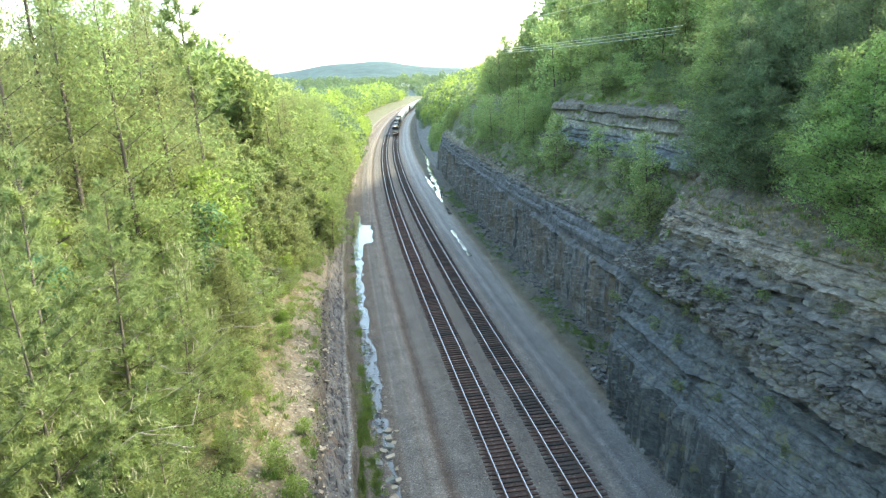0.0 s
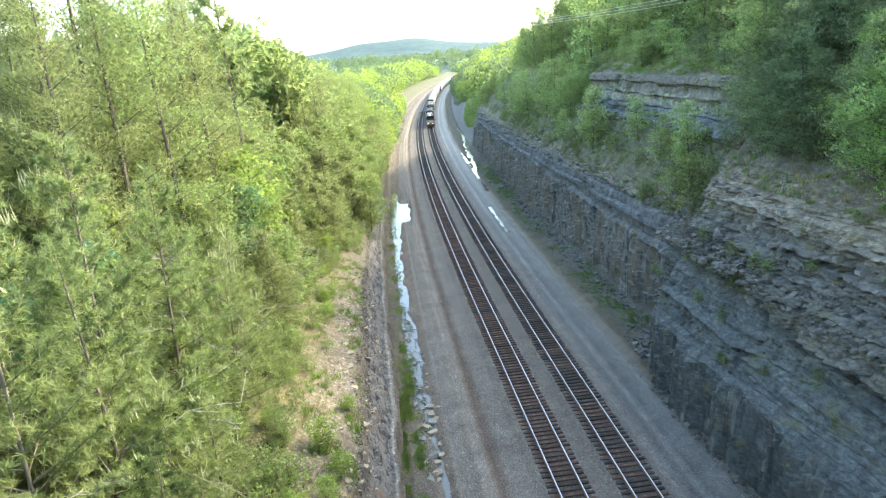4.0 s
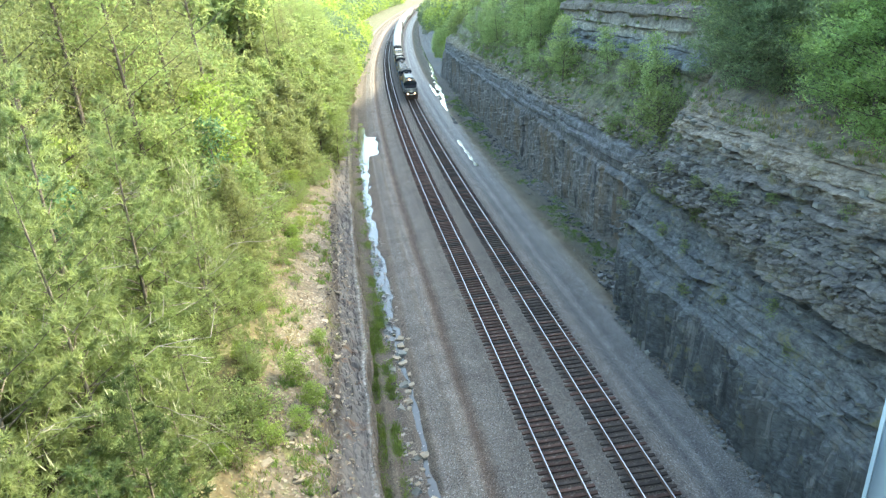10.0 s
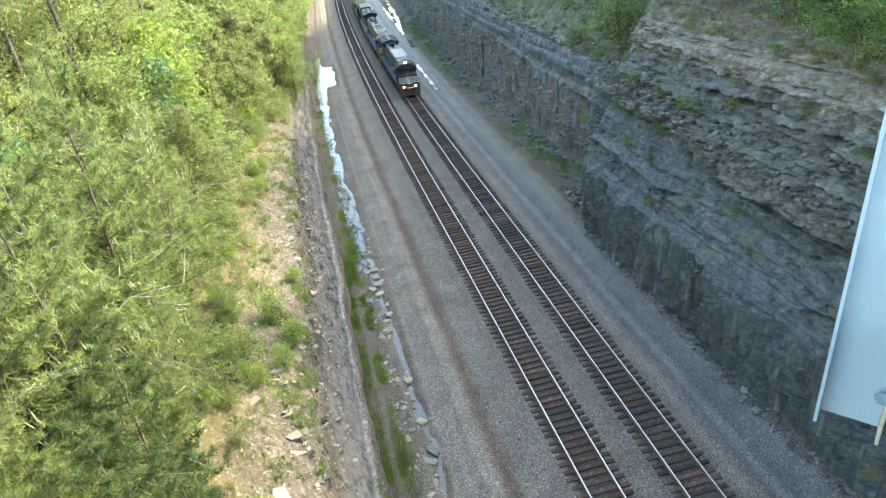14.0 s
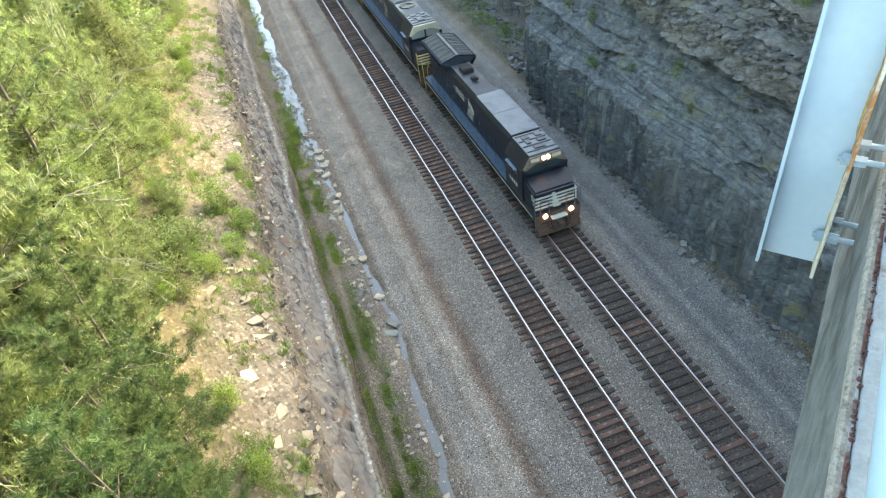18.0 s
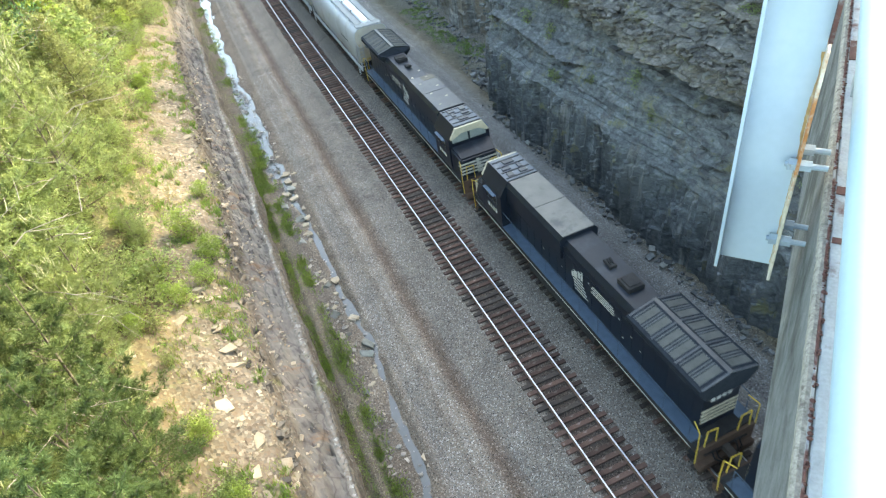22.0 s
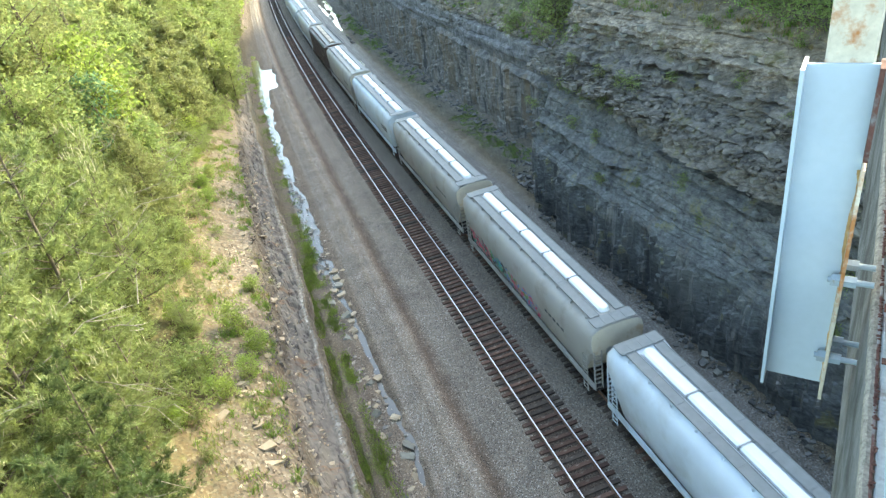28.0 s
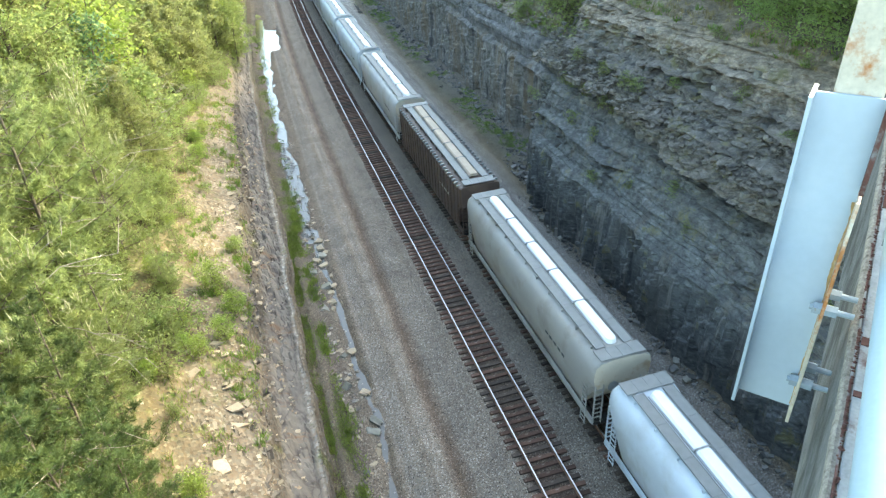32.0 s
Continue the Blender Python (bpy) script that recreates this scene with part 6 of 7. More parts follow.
def locomotive(style, lights, worn="roof_dust", roof_marks=False, stripe="white_mark", blower="roof_dust"):
    lab = {"ge": "black diesel freight locomotive with wide radiator wings and white striped nose", "emd": "black diesel freight locomotive with three round roof fans"}[style]
    th = tagged(empty("locomotive"), lab + (" and lit headlights" if lights and style != "ge" else ""), "locomotive", "locomotives of the train")
    # frame, tank and running gear
    bm = bmesh.new()
    box(bm, -1.5, 1.5, -10.7, 10.5, 1.22, 1.56, bevel=0.02)
    part("frame", bm, M["underframe"], th)
    bm = bmesh.new()
    prism(bm, [(-1.25, 0.32), (1.25, 0.32), (1.45, 0.6), (1.45, 1.2), (-1.45, 1.2), (-1.45, 0.6)], -3.3, 3.3)
    part("fuel_tank", bm, M["underframe"], th)
    part("sill_stripe", bm_rows([(1.5, 1.512, -10.4, 10.2, 1.24, 1.29), (-1.512, -1.5, -10.4, 10.2, 1.24, 1.29)]), M["white_mark"], th, "thin white sill line")
    for y in (-6.9, 6.9):
        truck(th, y, 3)
    part("walkway", bm_rows([(-1.52, -0.93, -10.4, 6.4, 1.56, 1.6), (0.93, 1.52, -10.4, 6.4, 1.56, 1.6)]), M["walkway"], th, "steel side walkways")
    for f, yy in ((1, 10.5), (-1, -10.7)):
        bm = bmesh.new()
        a = bm.verts
        box(bm, -1.45, 1.45, min(yy, yy + f * 0.12), max(yy, yy + f * 0.12), 0.55, 1.5)
        prism(bm, [(-1.4, 0.18), (1.4, 0.18), (1.4, 0.56), (-1.4, 0.56)], min(yy, yy + f * 0.35), max(yy, yy + f * 0.35))
        part("pilot", bm, M["pilot"], th, "rust-brown snow plough pilot")
        bm = bmesh.new()
        box(bm, -0.16, 0.16, min(yy, yy + f * 0.7), max(yy, yy + f * 0.7), 0.72, 1.02, bevel=0.03)
        part("coupler", bm, M["wheel"], th)
        bm = bmesh.new()
        rod(bm, [(-1.1, yy + f * 0.14, 0.95), (1.1, yy + f * 0.14, 0.95)], 0.035)
        for hx in (-0.7, -0.5, 0.5, 0.7):
            rod(bm, [(hx, yy + f * 0.13, 1.0), (hx, yy + f * 0.36, 0.7), (hx * 0.6, yy + f * 0.45, 0.45)], 0.03)
        part("brake_hoses", bm, M["underframe"], th)
        # yellow grab rails on the end platform and steps
        bm = bmesh.new()
        for sx in (-1, 1):
            rod(bm, [(sx * 1.46, yy + f * 0.05, 0.5), (sx * 1.5, yy + f * 0.08, 1.6), (sx * 1.5, yy + f * 0.05, 2.55), (sx * 1.35, yy - f * 0.45, 2.65)], 0.026)
            rod(bm, [(sx * 0.55, yy + f * 0.08, 1.5), (sx * 0.6, yy + f * 0.08, 2.4), (sx * 1.1, yy + f * 0.08, 2.45), (sx * 1.15, yy + f * 0.08, 1.5)], 0.026)
        part("handrail", bm, M["walkway" if lights and f > 0 else "yellow"], th, "painted end handrails")
        bm = bmesh.new()
        for sx in (-1, 1):
            for k in range(3):
                box(bm, sx * 1.3 - 0.16, sx * 1.3 + 0.16, yy - f * 0.3 - 0.14, yy - f * 0.3 + 0.14, 0.45 + 0.33 * k, 0.48 + 0.33 * k)
        part("steps", bm, M["underframe"], th)
    for sx in (-1, 1):
        bm = bmesh.new()
        for y in np.arange(-10.2, 6.3, 1.65):
            rod(bm, [(sx * 1.48, y, 1.58), (sx * 1.48, y, 2.62)], 0.018)
        rod(bm, [(sx * 1.48, -10.2, 2.62), (sx * 1.48, 6.3, 2.62)], 0.018)
        part("side_rail", bm, M["walkway"], th)
    # cab and nose
    cab = part("cab", bm_prism([(-1.52, 1.56), (1.52, 1.56), (1.52, 3.55), (0.98, 4.42), (-0.98, 4.42), (-1.52, 3.55)], 6.4, 8.9), M["black"], th)
    part("cab_roof", bm_box(-0.96, 0.96, 6.45, 8.85, 4.422, 4.45), M["roof_pale"], cab)
    bm = bmesh.new()
    for k in range(4):
        box(bm, -0.9, 0.9, 6.6 + 0.62 * k, 6.68 + 0.62 * k, 4.45, 4.49)
    part("roof_ribs", bm, M["black"], cab)
    for x, y, w, l in ((-0.5, 6.9, 0.4, 0.42), (0.35, 6.95, 0.5, 0.36), (-0.45, 7.55, 0.55, 0.3), (0.4, 7.5, 0.3, 0.42), (0.0, 8.2, 0.7, 0.35)):
        part("roof_box", bm_box(x - w / 2, x + w / 2, y - l / 2, y + l / 2, 4.45, 4.53, bevel=0.02), M["roof_worn"], cab, "worn grey roof hatch")
    for sx in (-1, 1):
        part("cab_window", bm_box(sx * 1.524 - 0.012, sx * 1.524 + 0.012, 6.9, 8.3, 2.75, 3.4), M["cab_glass"], cab)
        part("cab_number", bm_rows([(sx * 1.524 - 0.006, sx * 1.524 + 0.006, 7.0 + 0.32 * k, 7.2 + 0.32 * k, 2.15, 2.42) for k in range(4)]), M["white_mark"], cab)
        part("sunshade", bm_box(min(sx * 1.53, sx * 1.75), max(sx * 1.53, sx * 1.75), 6.9, 8.3, 3.42, 3.45), M["walkway"], cab)
    bm = bmesh.new()
    v = [(-1.46, 8.9, 1.56), (1.46, 8.9, 1.56), (1.4, 10.35, 1.56), (-1.4, 10.35, 1.56), (-1.46, 8.9, 3.2), (1.46, 8.9, 3.2), (1.3, 10.2, 2.78), (-1.3, 10.2, 2.78)]
    vv = [bm.verts.new(p) for p in v]
    for f in ((3, 2, 1, 0), (4, 5, 6, 7), (0, 1, 5, 4), (1, 2, 6, 5), (2, 3, 7, 6), (3, 0, 4, 7)):
        bm.faces.new([vv[i] for i in f])
    bmesh.ops.bevel(bm, geom=list(bm.edges), offset=0.1, segments=2, affect="EDGES")
    part("nose", bm, M["black"], th, "sloping black nose")
    stripes(th, 10.36, 1, 1.78, stripe, 1.36)
    part("windscreen", bm_rows([(0.08, 1.25, 8.9, 8.925, 3.35, 3.95), (-1.25, -0.08, 8.9, 8.925, 3.35, 3.95)]), M["cab_glass" if lights else "pale_glass"], cab, "windscreen panes")
    part("visor", bm_prism([(-1.42, 3.72), (-1.3, 3.66), (-0.6, 3.98), (0.6, 3.98), (1.3, 3.66), (1.42, 3.72), (1.0, 4.38), (-1.0, 4.38)], 8.9, 9.08), M["cream"] if style == "emd" or not lights else M["visor"], cab, "number board panel above the windscreen")
    part("number_boards", bm_rows([(0.42, 0.98, 9.082, 9.09, 4.1, 4.32), (-0.98, -0.42, 9.082, 9.09, 4.1, 4.32)]), M["cream"], cab)
    if lights:
        bm = bmesh.new()
        for x in (-0.14, 0.14):
            cyl(bm, (x, 9.08, 4.22), (x, 9.11, 4.22), 0.13, 14)
        part("headlight", bm, M["lamp"], cab, "lit twin headlights")
        for x in (-0.85, 0.85):
            part("ditch_light", bm_cyl((x, 10.64, 1.42), (x, 10.7, 1.42), 0.15, 14), M["lamp"], th, "lit ditch light")
        part("anticlimber", bm_box(-0.5, 0.5, 10.62, 10.95, 1.22, 1.3), M["white_mark"], th)
    # hood
    part("hood", bm_prism([(-0.93, 1.6), (0.93, 1.6), (0.93, 3.95), (0.74, 4.22), (-0.74, 4.22), (-0.93, 3.95)], -10.1, 6.4), M["black"], th)
    part("hood_roof", bm_box(-0.73, 0.73, -9.9, 6.35, 4.221, 4.245), M["roof_dust"], th)
    for sx in (-1, 1):
        for y in np.arange(-9.6, 5.6, 0.82):
            part("hood_door", bm_box(sx * 0.934 - 0.012, sx * 0.934 + 0.012, y, y + 0.74, 1.72, 3.6), M["black"], th)
        x0, x1 = sorted((sx * 0.946, sx * 0.956))
        mark = M["cream" if style == "emd" else "white_mark"]
        plate = part("side_plate", bm_box(min(x0, x1) + 0.002, max(x0, x1) - 0.004, -4.1, -2.2, 2.9, 3.42), M["black"], th, "letterboard with thin pale lines")
        part("line", bm_rows([(x0, x1, -4.1 + 0.1 * (k == 3), -2.2 - 0.12 * (k % 2), 2.92 + 0.125 * k, 2.985 + 0.125 * k) for k in range(4)]), mark, plate)
        bm = bmesh.new()
        for k in range(5):      # slanted bands below a ragged shape
            z = 2.1 + 0.17 * k
            box(bm, x0, x1, -1.95 + 0.12 * k, -0.75 + 0.06 * k, z, z + 0.07)
        for y0, y1, z0, z1 in ((-1.42, -1.27, 2.98, 3.5), (-1.2, -1.0, 2.98, 3.35), (-0.92, -0.62, 2.85, 3.2), (-0.58, -0.42, 2.7, 3.0)):
            box(bm, x0, x1, y0, y1, z0, z1)
        part("side_emblem", bm, mark, th, "slanted pale bands and emblem")
        part("latch", bm_rows([(x0, x1, y, y + 0.1, z, z + 0.07) for y, z in ((-6.2, 2.5), (-5.5, 2.75), (-4.9, 2.2), (-4.55, 3.05), (-2.0, 3.25), (0.5, 2.5), (1.3, 3.0), (2.4, 2.4))]), mark, th)
        part("louvres", bm_rows([(x0, x1, 3.9 + 0.0, 5.5, 2.9 + 0.14 * k, 2.97 + 0.14 * k) for k in range(6)]), M["grille"], th)
    if style == "ge":
        part("blower_hood", bm_prism([(-1.12, 3.2), (1.12, 3.2), (1.12, 4.25), (0.95, 4.46), (-0.95, 4.46), (-1.12, 4.25)], 0.4, 6.3), M["black"], th)
        part("blower_roof", bm_rows([(-0.94, 0.94, 0.45, 3.3, 4.462, 4.48), (-0.94, 0.94, 3.36, 6.25, 4.462, 4.48)]), M[blower], th, "dusty flat roof panels")
        part("silencer", bm_rows([(-0.42, 0.42, -4.4, -3.5, 4.24, 4.5), (-0.3, 0.3, -4.28, -3.62, 4.5, 4.55)]), M["underframe"], th)
        bm = bmesh.new()
        for dx in (-0.14, 0.0, 0.14):
            cyl(bm, (dx, -2.5, 4.36), (dx, -2.05, 4.4), 0.035, 8, 0.09)
        box(bm, -0.2, 0.2, -2.6, -2.45, 4.24, 4.4)
        part("horn", bm, M["underframe"], th)
        w = [(-0.95, 3.7), (0.95, 3.7), (1.42, 4.2), (1.42, 4.46), (0.12, 4.78), (-0.12, 4.78), (-1.42, 4.46), (-1.42, 4.2)]
        rad = part("radiator", bm_prism(w, -10.3, -5.6), M["radiator"], th, "overhanging radiator wings")
        for sx in (-1, 1):
            for k in range(3):
                y0 = -10.15 + 1.5 * k
                bm = bmesh.new()
                for j in range(9):
                    yy = y0 + 0.08 + 0.145 * j
                    box(bm, 0.2, 1.3, yy, yy + 0.07, 0, 0.02)
                m = Matrix.Translation((0, 0, 4.808)) @ Matrix.Rotation(math.atan2(0.32, 1.3), 4, "Y")
                bmesh.ops.transform(bm, matrix=m if sx > 0 else Matrix.Diagonal((-1, 1, 1, 1)) @ m, verts=bm.verts)
                part("grille", bm, M["fin"], rad)
                for q in range(2):      # every other core panel has gone pale with dust
                    bm = bmesh.new()
                    box(bm, 0.24, 1.28, y0 + 0.1 + 0.7 * q, y0 + 0.1 + 0.7 * q + 0.36, 0.02, 0.026)
                    bmesh.ops.transform(bm, matrix=m if sx > 0 else Matrix.Diagonal((-1, 1, 1, 1)) @ m, verts=bm.verts)
                    bmesh.ops.recalc_face_normals(bm, faces=bm.faces)
                    part("core_panel", bm, M["core"], rad, "pale dusty radiator core panel")
        part("spine", bm_box(-0.1, 0.1, -10.3, -5.6, 4.78, 4.81), M["roof_worn"], rad)
        for sx in (-1, 1):
            for y in (-10.28, -8.7, -7.2, -5.68):
                bm = bmesh.new()
                box(bm, 0.1, 1.36, y - 0.045, y + 0.045, 0.0, 0.035)
                m = Matrix.Translation((0, 0, 4.806)) @ Matrix.Rotation(math.atan2(0.32, 1.3), 4, "Y")
                bmesh.ops.transform(bm, matrix=m if sx > 0 else Matrix.Diagonal((-1, 1, 1, 1)) @ m, verts=bm.verts)
                bmesh.ops.recalc_face_normals(bm, faces=bm.faces)
                part("wing_rib", bm, M["roof_worn"], rad, "pale raised rib of the radiator wing")
        bm = bmesh.new()
        vv = prism(bm, [(-0.95, 3.72), (0.95, 3.72), (1.38, 4.2), (1.36, 4.42), (0.0, 4.72), (-1.36, 4.42), (-1.38, 4.2)], -5.6, -5.25)
        for v_ in vv:
            if v_.co.y > -5.4:
                v_.co.x *= 0.55
                v_.co.z = min(v_.co.z, 4.2)
        part("radiator_slope", bm, M["radiator"], rad)
    else:
        for y in (-9.2, -7.45, -5.7):
            bm = bmesh.new()
            cyl(bm, (0, y, 4.24), (0, y, 4.44), 0.66, 24)
            fan = part("fan", bm, M["underframe"], th, "round roof fan")
            part("fan_ring", bm_cyl((0, y, 4.44), (0, y, 4.47), 0.28, 16), M["roof_worn"], fan)
            bm = bmesh.new()
            for k in range(8):
                an = k * math.pi / 4
                rod(bm, [(0.25 * math.cos(an), y + 0.25 * math.sin(an), 4.45), (0.58 * math.cos(an), y + 0.58 * math.sin(an), 4.45)], 0.012, 4)
            part("fan_guard", bm, M["walkway"], fan)
        part("dynamic_brake_hood", bm_prism([(-1.1, 3.3), (1.1, 3.3), (1.1, 4.2), (0.95, 4.36), (-0.95, 4.36), (-1.1, 4.2)], 1.2, 6.35), M["black"], th)
        part("brake_roof", bm_rows([(-0.9, 0.9, 1.4, 2.9, 4.362, 4.4), (-0.75, 0.75, 1.55, 2.75, 4.4, 4.43)]), M["roof_dust"], th)
        part("roof_panel", bm_box(-0.9, 0.9, 5.0, 6.3, 4.362, 4.39), M["roof_dust"], th)
        bm = bmesh.new()
        for k in range(24):
            if k % 6 == 0:
                continue      # four open gaps
            a0, a1 = k * math.pi / 12, (k + 1) * math.pi / 12
            q = [bm.verts.new((rr * math.cos(aa), 4.0 + rr * math.sin(aa), zz)) for zz in (4.365, 4.43) for rr, aa in ((0.45, a0), (0.72, a0), (0.72, a1), (0.45, a1))]
            for f in ((0, 1, 2, 3), (7, 6, 5, 4), (0, 4, 5, 1), (1, 5, 6, 2), (2, 6, 7, 3), (3, 7, 4, 0)):
                bm.faces.new([q[i] for i in f])
        bmesh.ops.remove_doubles(bm, verts=bm.verts, dist=0.001)
        part("brake_fan_ring", bm, M["tan"], th, "tan ring of the dynamic brake fan")
        part("silencer", bm_box(-0.55, 0.55, 0.2, 0.75, 4.24, 4.4), M["underframe"], th)
        bm = bmesh.new()
        box(bm, -0.25, 0.25, -3.1, -2.85, 4.24, 4.36)
        for dx in (-0.16, 0.0, 0.16):
            cyl(bm, (dx, -3.0, 4.36), (dx, -2.6, 4.38), 0.04, 8, 0.09)
        part("horn", bm, M["underframe"], th)
        part("rear_hatch", bm_box(-0.7, 0.7, -4.7, -3.5, 4.246, 4.27), M["roof_dust"], th)
    stripes(th, -10.12, -1, 2.0, "cream", 0.9, badge=False)
    part("rear_number", bm_rows([(-0.55 + 0.28 * k, -0.36 + 0.28 * k, -10.135, -10.125, 3.2, 3.42) for k in range(4)]), M["white_mark"], th)
    part("rear_light", bm_rows([(-0.14, 0.14, -10.16, -10.12, 3.6, 3.82)]), M["white_mark"], th)
    if roof_marks:
        bm = bmesh.new()
        for k, x in enumerate((-0.5, 0.45, -0.35, 0.5, -0.5, 0.4, -0.4, 0.5)):
            y = -1.2 + 0.95 * k
            zt = 4.483 if y > 0.4 else 4.248
            box(bm, x - 0.09, x + 0.09, y - 0.06, y + 0.06, zt, zt + 0.008)
        part("roof_patches", bm, M["cream"], th, "small pale roof plates")
        part("rust_panel", bm_box(-0.9, 0.1, 0.5, 1.3, 4.482, 4.49), M["tan"], th)
    return th


# covered hopper cars
def hopper_paint(name, base, dirt):
    return mat(name, base, 0.5, 0, 0.08, 0.8, 25, 0.03, stain=dirt, stain_at=0.53, stain_scale=0.35)


PAINTS = {
    "light": (hopper_paint("pale_grey_car_paint", (0.43, 0.445, 0.45), (0.35, 0.345, 0.325)), "pale grey"),
    "white": (hopper_paint("blue_white_car_paint", (0.5, 0.57, 0.62), (0.42, 0.47, 0.49)), "blue-white"),
    "grey": (hopper_paint("weathered_grey_car_paint", (0.32, 0.315, 0.295), (0.255, 0.24, 0.215)), "weathered grey"),
    "brown": (hopper_paint("dark_brown_car_paint", (0.09, 0.065, 0.055), (0.13, 0.095, 0.075)), "dark brown"),
}
M["roof_grey"] = mat("galvanised_roof_walk", (0.23, 0.245, 0.245), 0.6, 0.1, 0.12, 3, 60, 0.15)
M["hatch"] = mat("white_trough_hatch", (0.85, 0.87, 0.88), 0.4, 0, 0.03, 2, 30, 0.02)
M["hatch_tan"] = mat("tan_trough_hatch", (0.42, 0.35, 0.28), 0.6, 0, 0.15, 2, 30, 0.05)
M["end_beige"] = mat("rust_stained_end", (0.5, 0.45, 0.36), 0.6, 0, 0.12, 1.5, 30, 0.05, stain=(0.38, 0.29, 0.2), stain_at=0.52, stain_scale=0.8)
M["ink"] = mat("dark_stencil", (0.05, 0.06, 0.07), 0.6, 0, 0.1, 5, 50, 0.0)
for nm, c in (("pink", (0.5, 0.09, 0.16)), ("teal", (0.08, 0.35, 0.28)), ("blue", (0.12, 0.25, 0.5)), ("leafgreen", (0.12, 0.3, 0.1))):
    M["spray_" + nm] = mat("sprayed_" + nm, c, 0.6, 0, 0.3, 3, 40, 0.0)


def hopper(paint, stencil=False, sprayed=False):
    body_mat, word = PAINTS[paint]
    brown = paint == "brown"
    extra = " with colourful spray paint" if sprayed else (" with a dark stencilled mark" if stencil else " with a tan roof hatch" if brown else " with a white roof hatch")
    th = tagged(empty("hopper_car"), word + " covered hopper car" + extra, "hopper car", "hopper cars of the train")
    side = [(-1.3, 1.15), (-1.5, 1.7), (-1.58, 2.5), (-1.58, 3.3), (-1.5, 3.95), (-1.2, 4.38), (-0.55, 4.56)]
    if brown:
        side = [(-1.45, 1.15), (-1.55, 1.3), (-1.55, 2.5), (-1.55, 3.3), (-1.55, 4.15), (-1.4, 4.3), (-0.55, 4.5)]
    outline = side + [(-x, z) for x, z in reversed(side)]
    # shell: upper body the full length, pulled in at the bottom of the ends
    bm = bmesh.new()
    ys = [-9.25, -9.1, -7.9, 7.9, 9.1, 9.25]
    rings = []
    for y in ys:
        ring = []
        for x, z in outline:
            zz = z
            if abs(y) > 9.0:
                zz = 2.9 + (z - 1.15) * (4.56 - 2.9) / (4.56 - 1.15)
            k = 0.96 if abs(y) > 9.2 else 1.0
            ring.append(bm.verts.new((x * k, y, zz if abs(y) <= 9.2 else 2.95 + (zz - 2.9) * 0.97)))
        rings.append(ring)
    n = len(outline)
    for a, b in zip(rings[:-1], rings[1:]):
        for i in range(n):
            bm.faces.new((a[i], b[i], b[(i + 1) % n], a[(i + 1) % n]))
    bm.faces.new(rings[0])
    bm.faces.new(rings[-1][::-1])
    bmesh.ops.recalc_face_normals(bm, faces=bm.faces)
    for f in bm.faces:
        if abs(f.normal.y) > 0.8:
            f.material_index = 1
        f.smooth = abs(f.normal.y) < 0.3 and not brown
    part("body", bm, [body_mat, M["end_beige"] if paint in ("light", "grey") else body_mat], th)
    part("side_sill", bm_rows([(-1.52, -1.36, -9.3, 9.3, 0.98, 1.18), (1.36, 1.52, -9.3, 9.3, 0.98, 1.18)]), body_mat, th)
    for y in (-4.6, 0.0, 4.6):
        bm = bmesh.new()
        vs = box(bm, -1.1, 1.1, y - 1.5, y + 1.5, 0.35, 1.3)
        for v in vs:
            if v.co.z < 0.6:
                v.co.x *= 0.5
                v.co.y = y + (v.co.y - y) * 0.35
        part("discharge_gate", bm, body_mat if not brown else M["underframe"], th)
    if brown:
        for sx in (-1, 1):
            for y in np.arange(-8.6, 8.7, 0.86):
                part("side_post", bm_box(min(sx * 1.55, sx * 1.63), max(sx * 1.55, sx * 1.63), y - 0.05, y + 0.05, 1.2, 4.25), body_mat, th)
            for y in np.arange(-8.6, 8.7, 0.57):
                part("roof_bracket", bm_box(min(sx * 1.3, sx * 1.6), max(sx * 1.3, sx * 1.6), y - 0.06, y + 0.06, 4.26, 4.4), M["roof_grey"], th)
    # roof walks either side of the trough, and across the ends
    for sx in (-1, 1):
        for k in range(9):
            bm = bmesh.new()
            y0 = -8.3 + 1.85 * k
            x0, x1 = sorted((sx * 0.48, sx * 1.02))
            box(bm, x0, x1, y0, y0 + 1.83, 4.6, 4.635)
            for xx in (x0, x1 - 0.03):
                box(bm, xx, xx + 0.03, y0, y0 + 1.83, 4.635, 4.66)
            part("roof_walk", bm, M["roof_grey"], th, "galvanised roof walkway")
        for y in np.arange(-8.0, 8.3, 1.6):
            x0, x1 = sorted((sx * 0.98, sx * 1.1))
            part("walk_bracket", bm_box(x0, x1, y - 0.025, y + 0.025, 4.38, 4.56), body_mat, th)
    for f in (-1, 1):
        y0, y1 = sorted((f * 8.4, f * 9.2))
        bm = bmesh.new()
        box(bm, -1.2, 1.2, y0, y1, 4.6, 4.635)
        for x in (-1.2, -0.6, 0, 0.57, 1.17):
            box(bm, x, x + 0.03, y0, y1, 4.635, 4.65)
        part("end_walk", bm, M["roof_grey"], th)
        # open end: ladders, posts, slope sheet
        for x in (1.44, -1.0):
            bm = bmesh.new()
            for dx in (0, -0.44):
                box(bm, f * (x + dx) - 0.03, f * (x + dx) + 0.03, f * 9.32 - 0.03, f * 9.32 + 0.03, 0.95, 3.3)
            for k in range(8):
                box(bm, min(f * x, f * (x - 0.44)), max(f * x, f * (x - 0.44)), f * 9.32 - 0.02, f * 9.32 + 0.02, 1.05 + 0.28 * k, 1.09 + 0.28 * k)
            part("end_ladder", bm, body_mat, th)
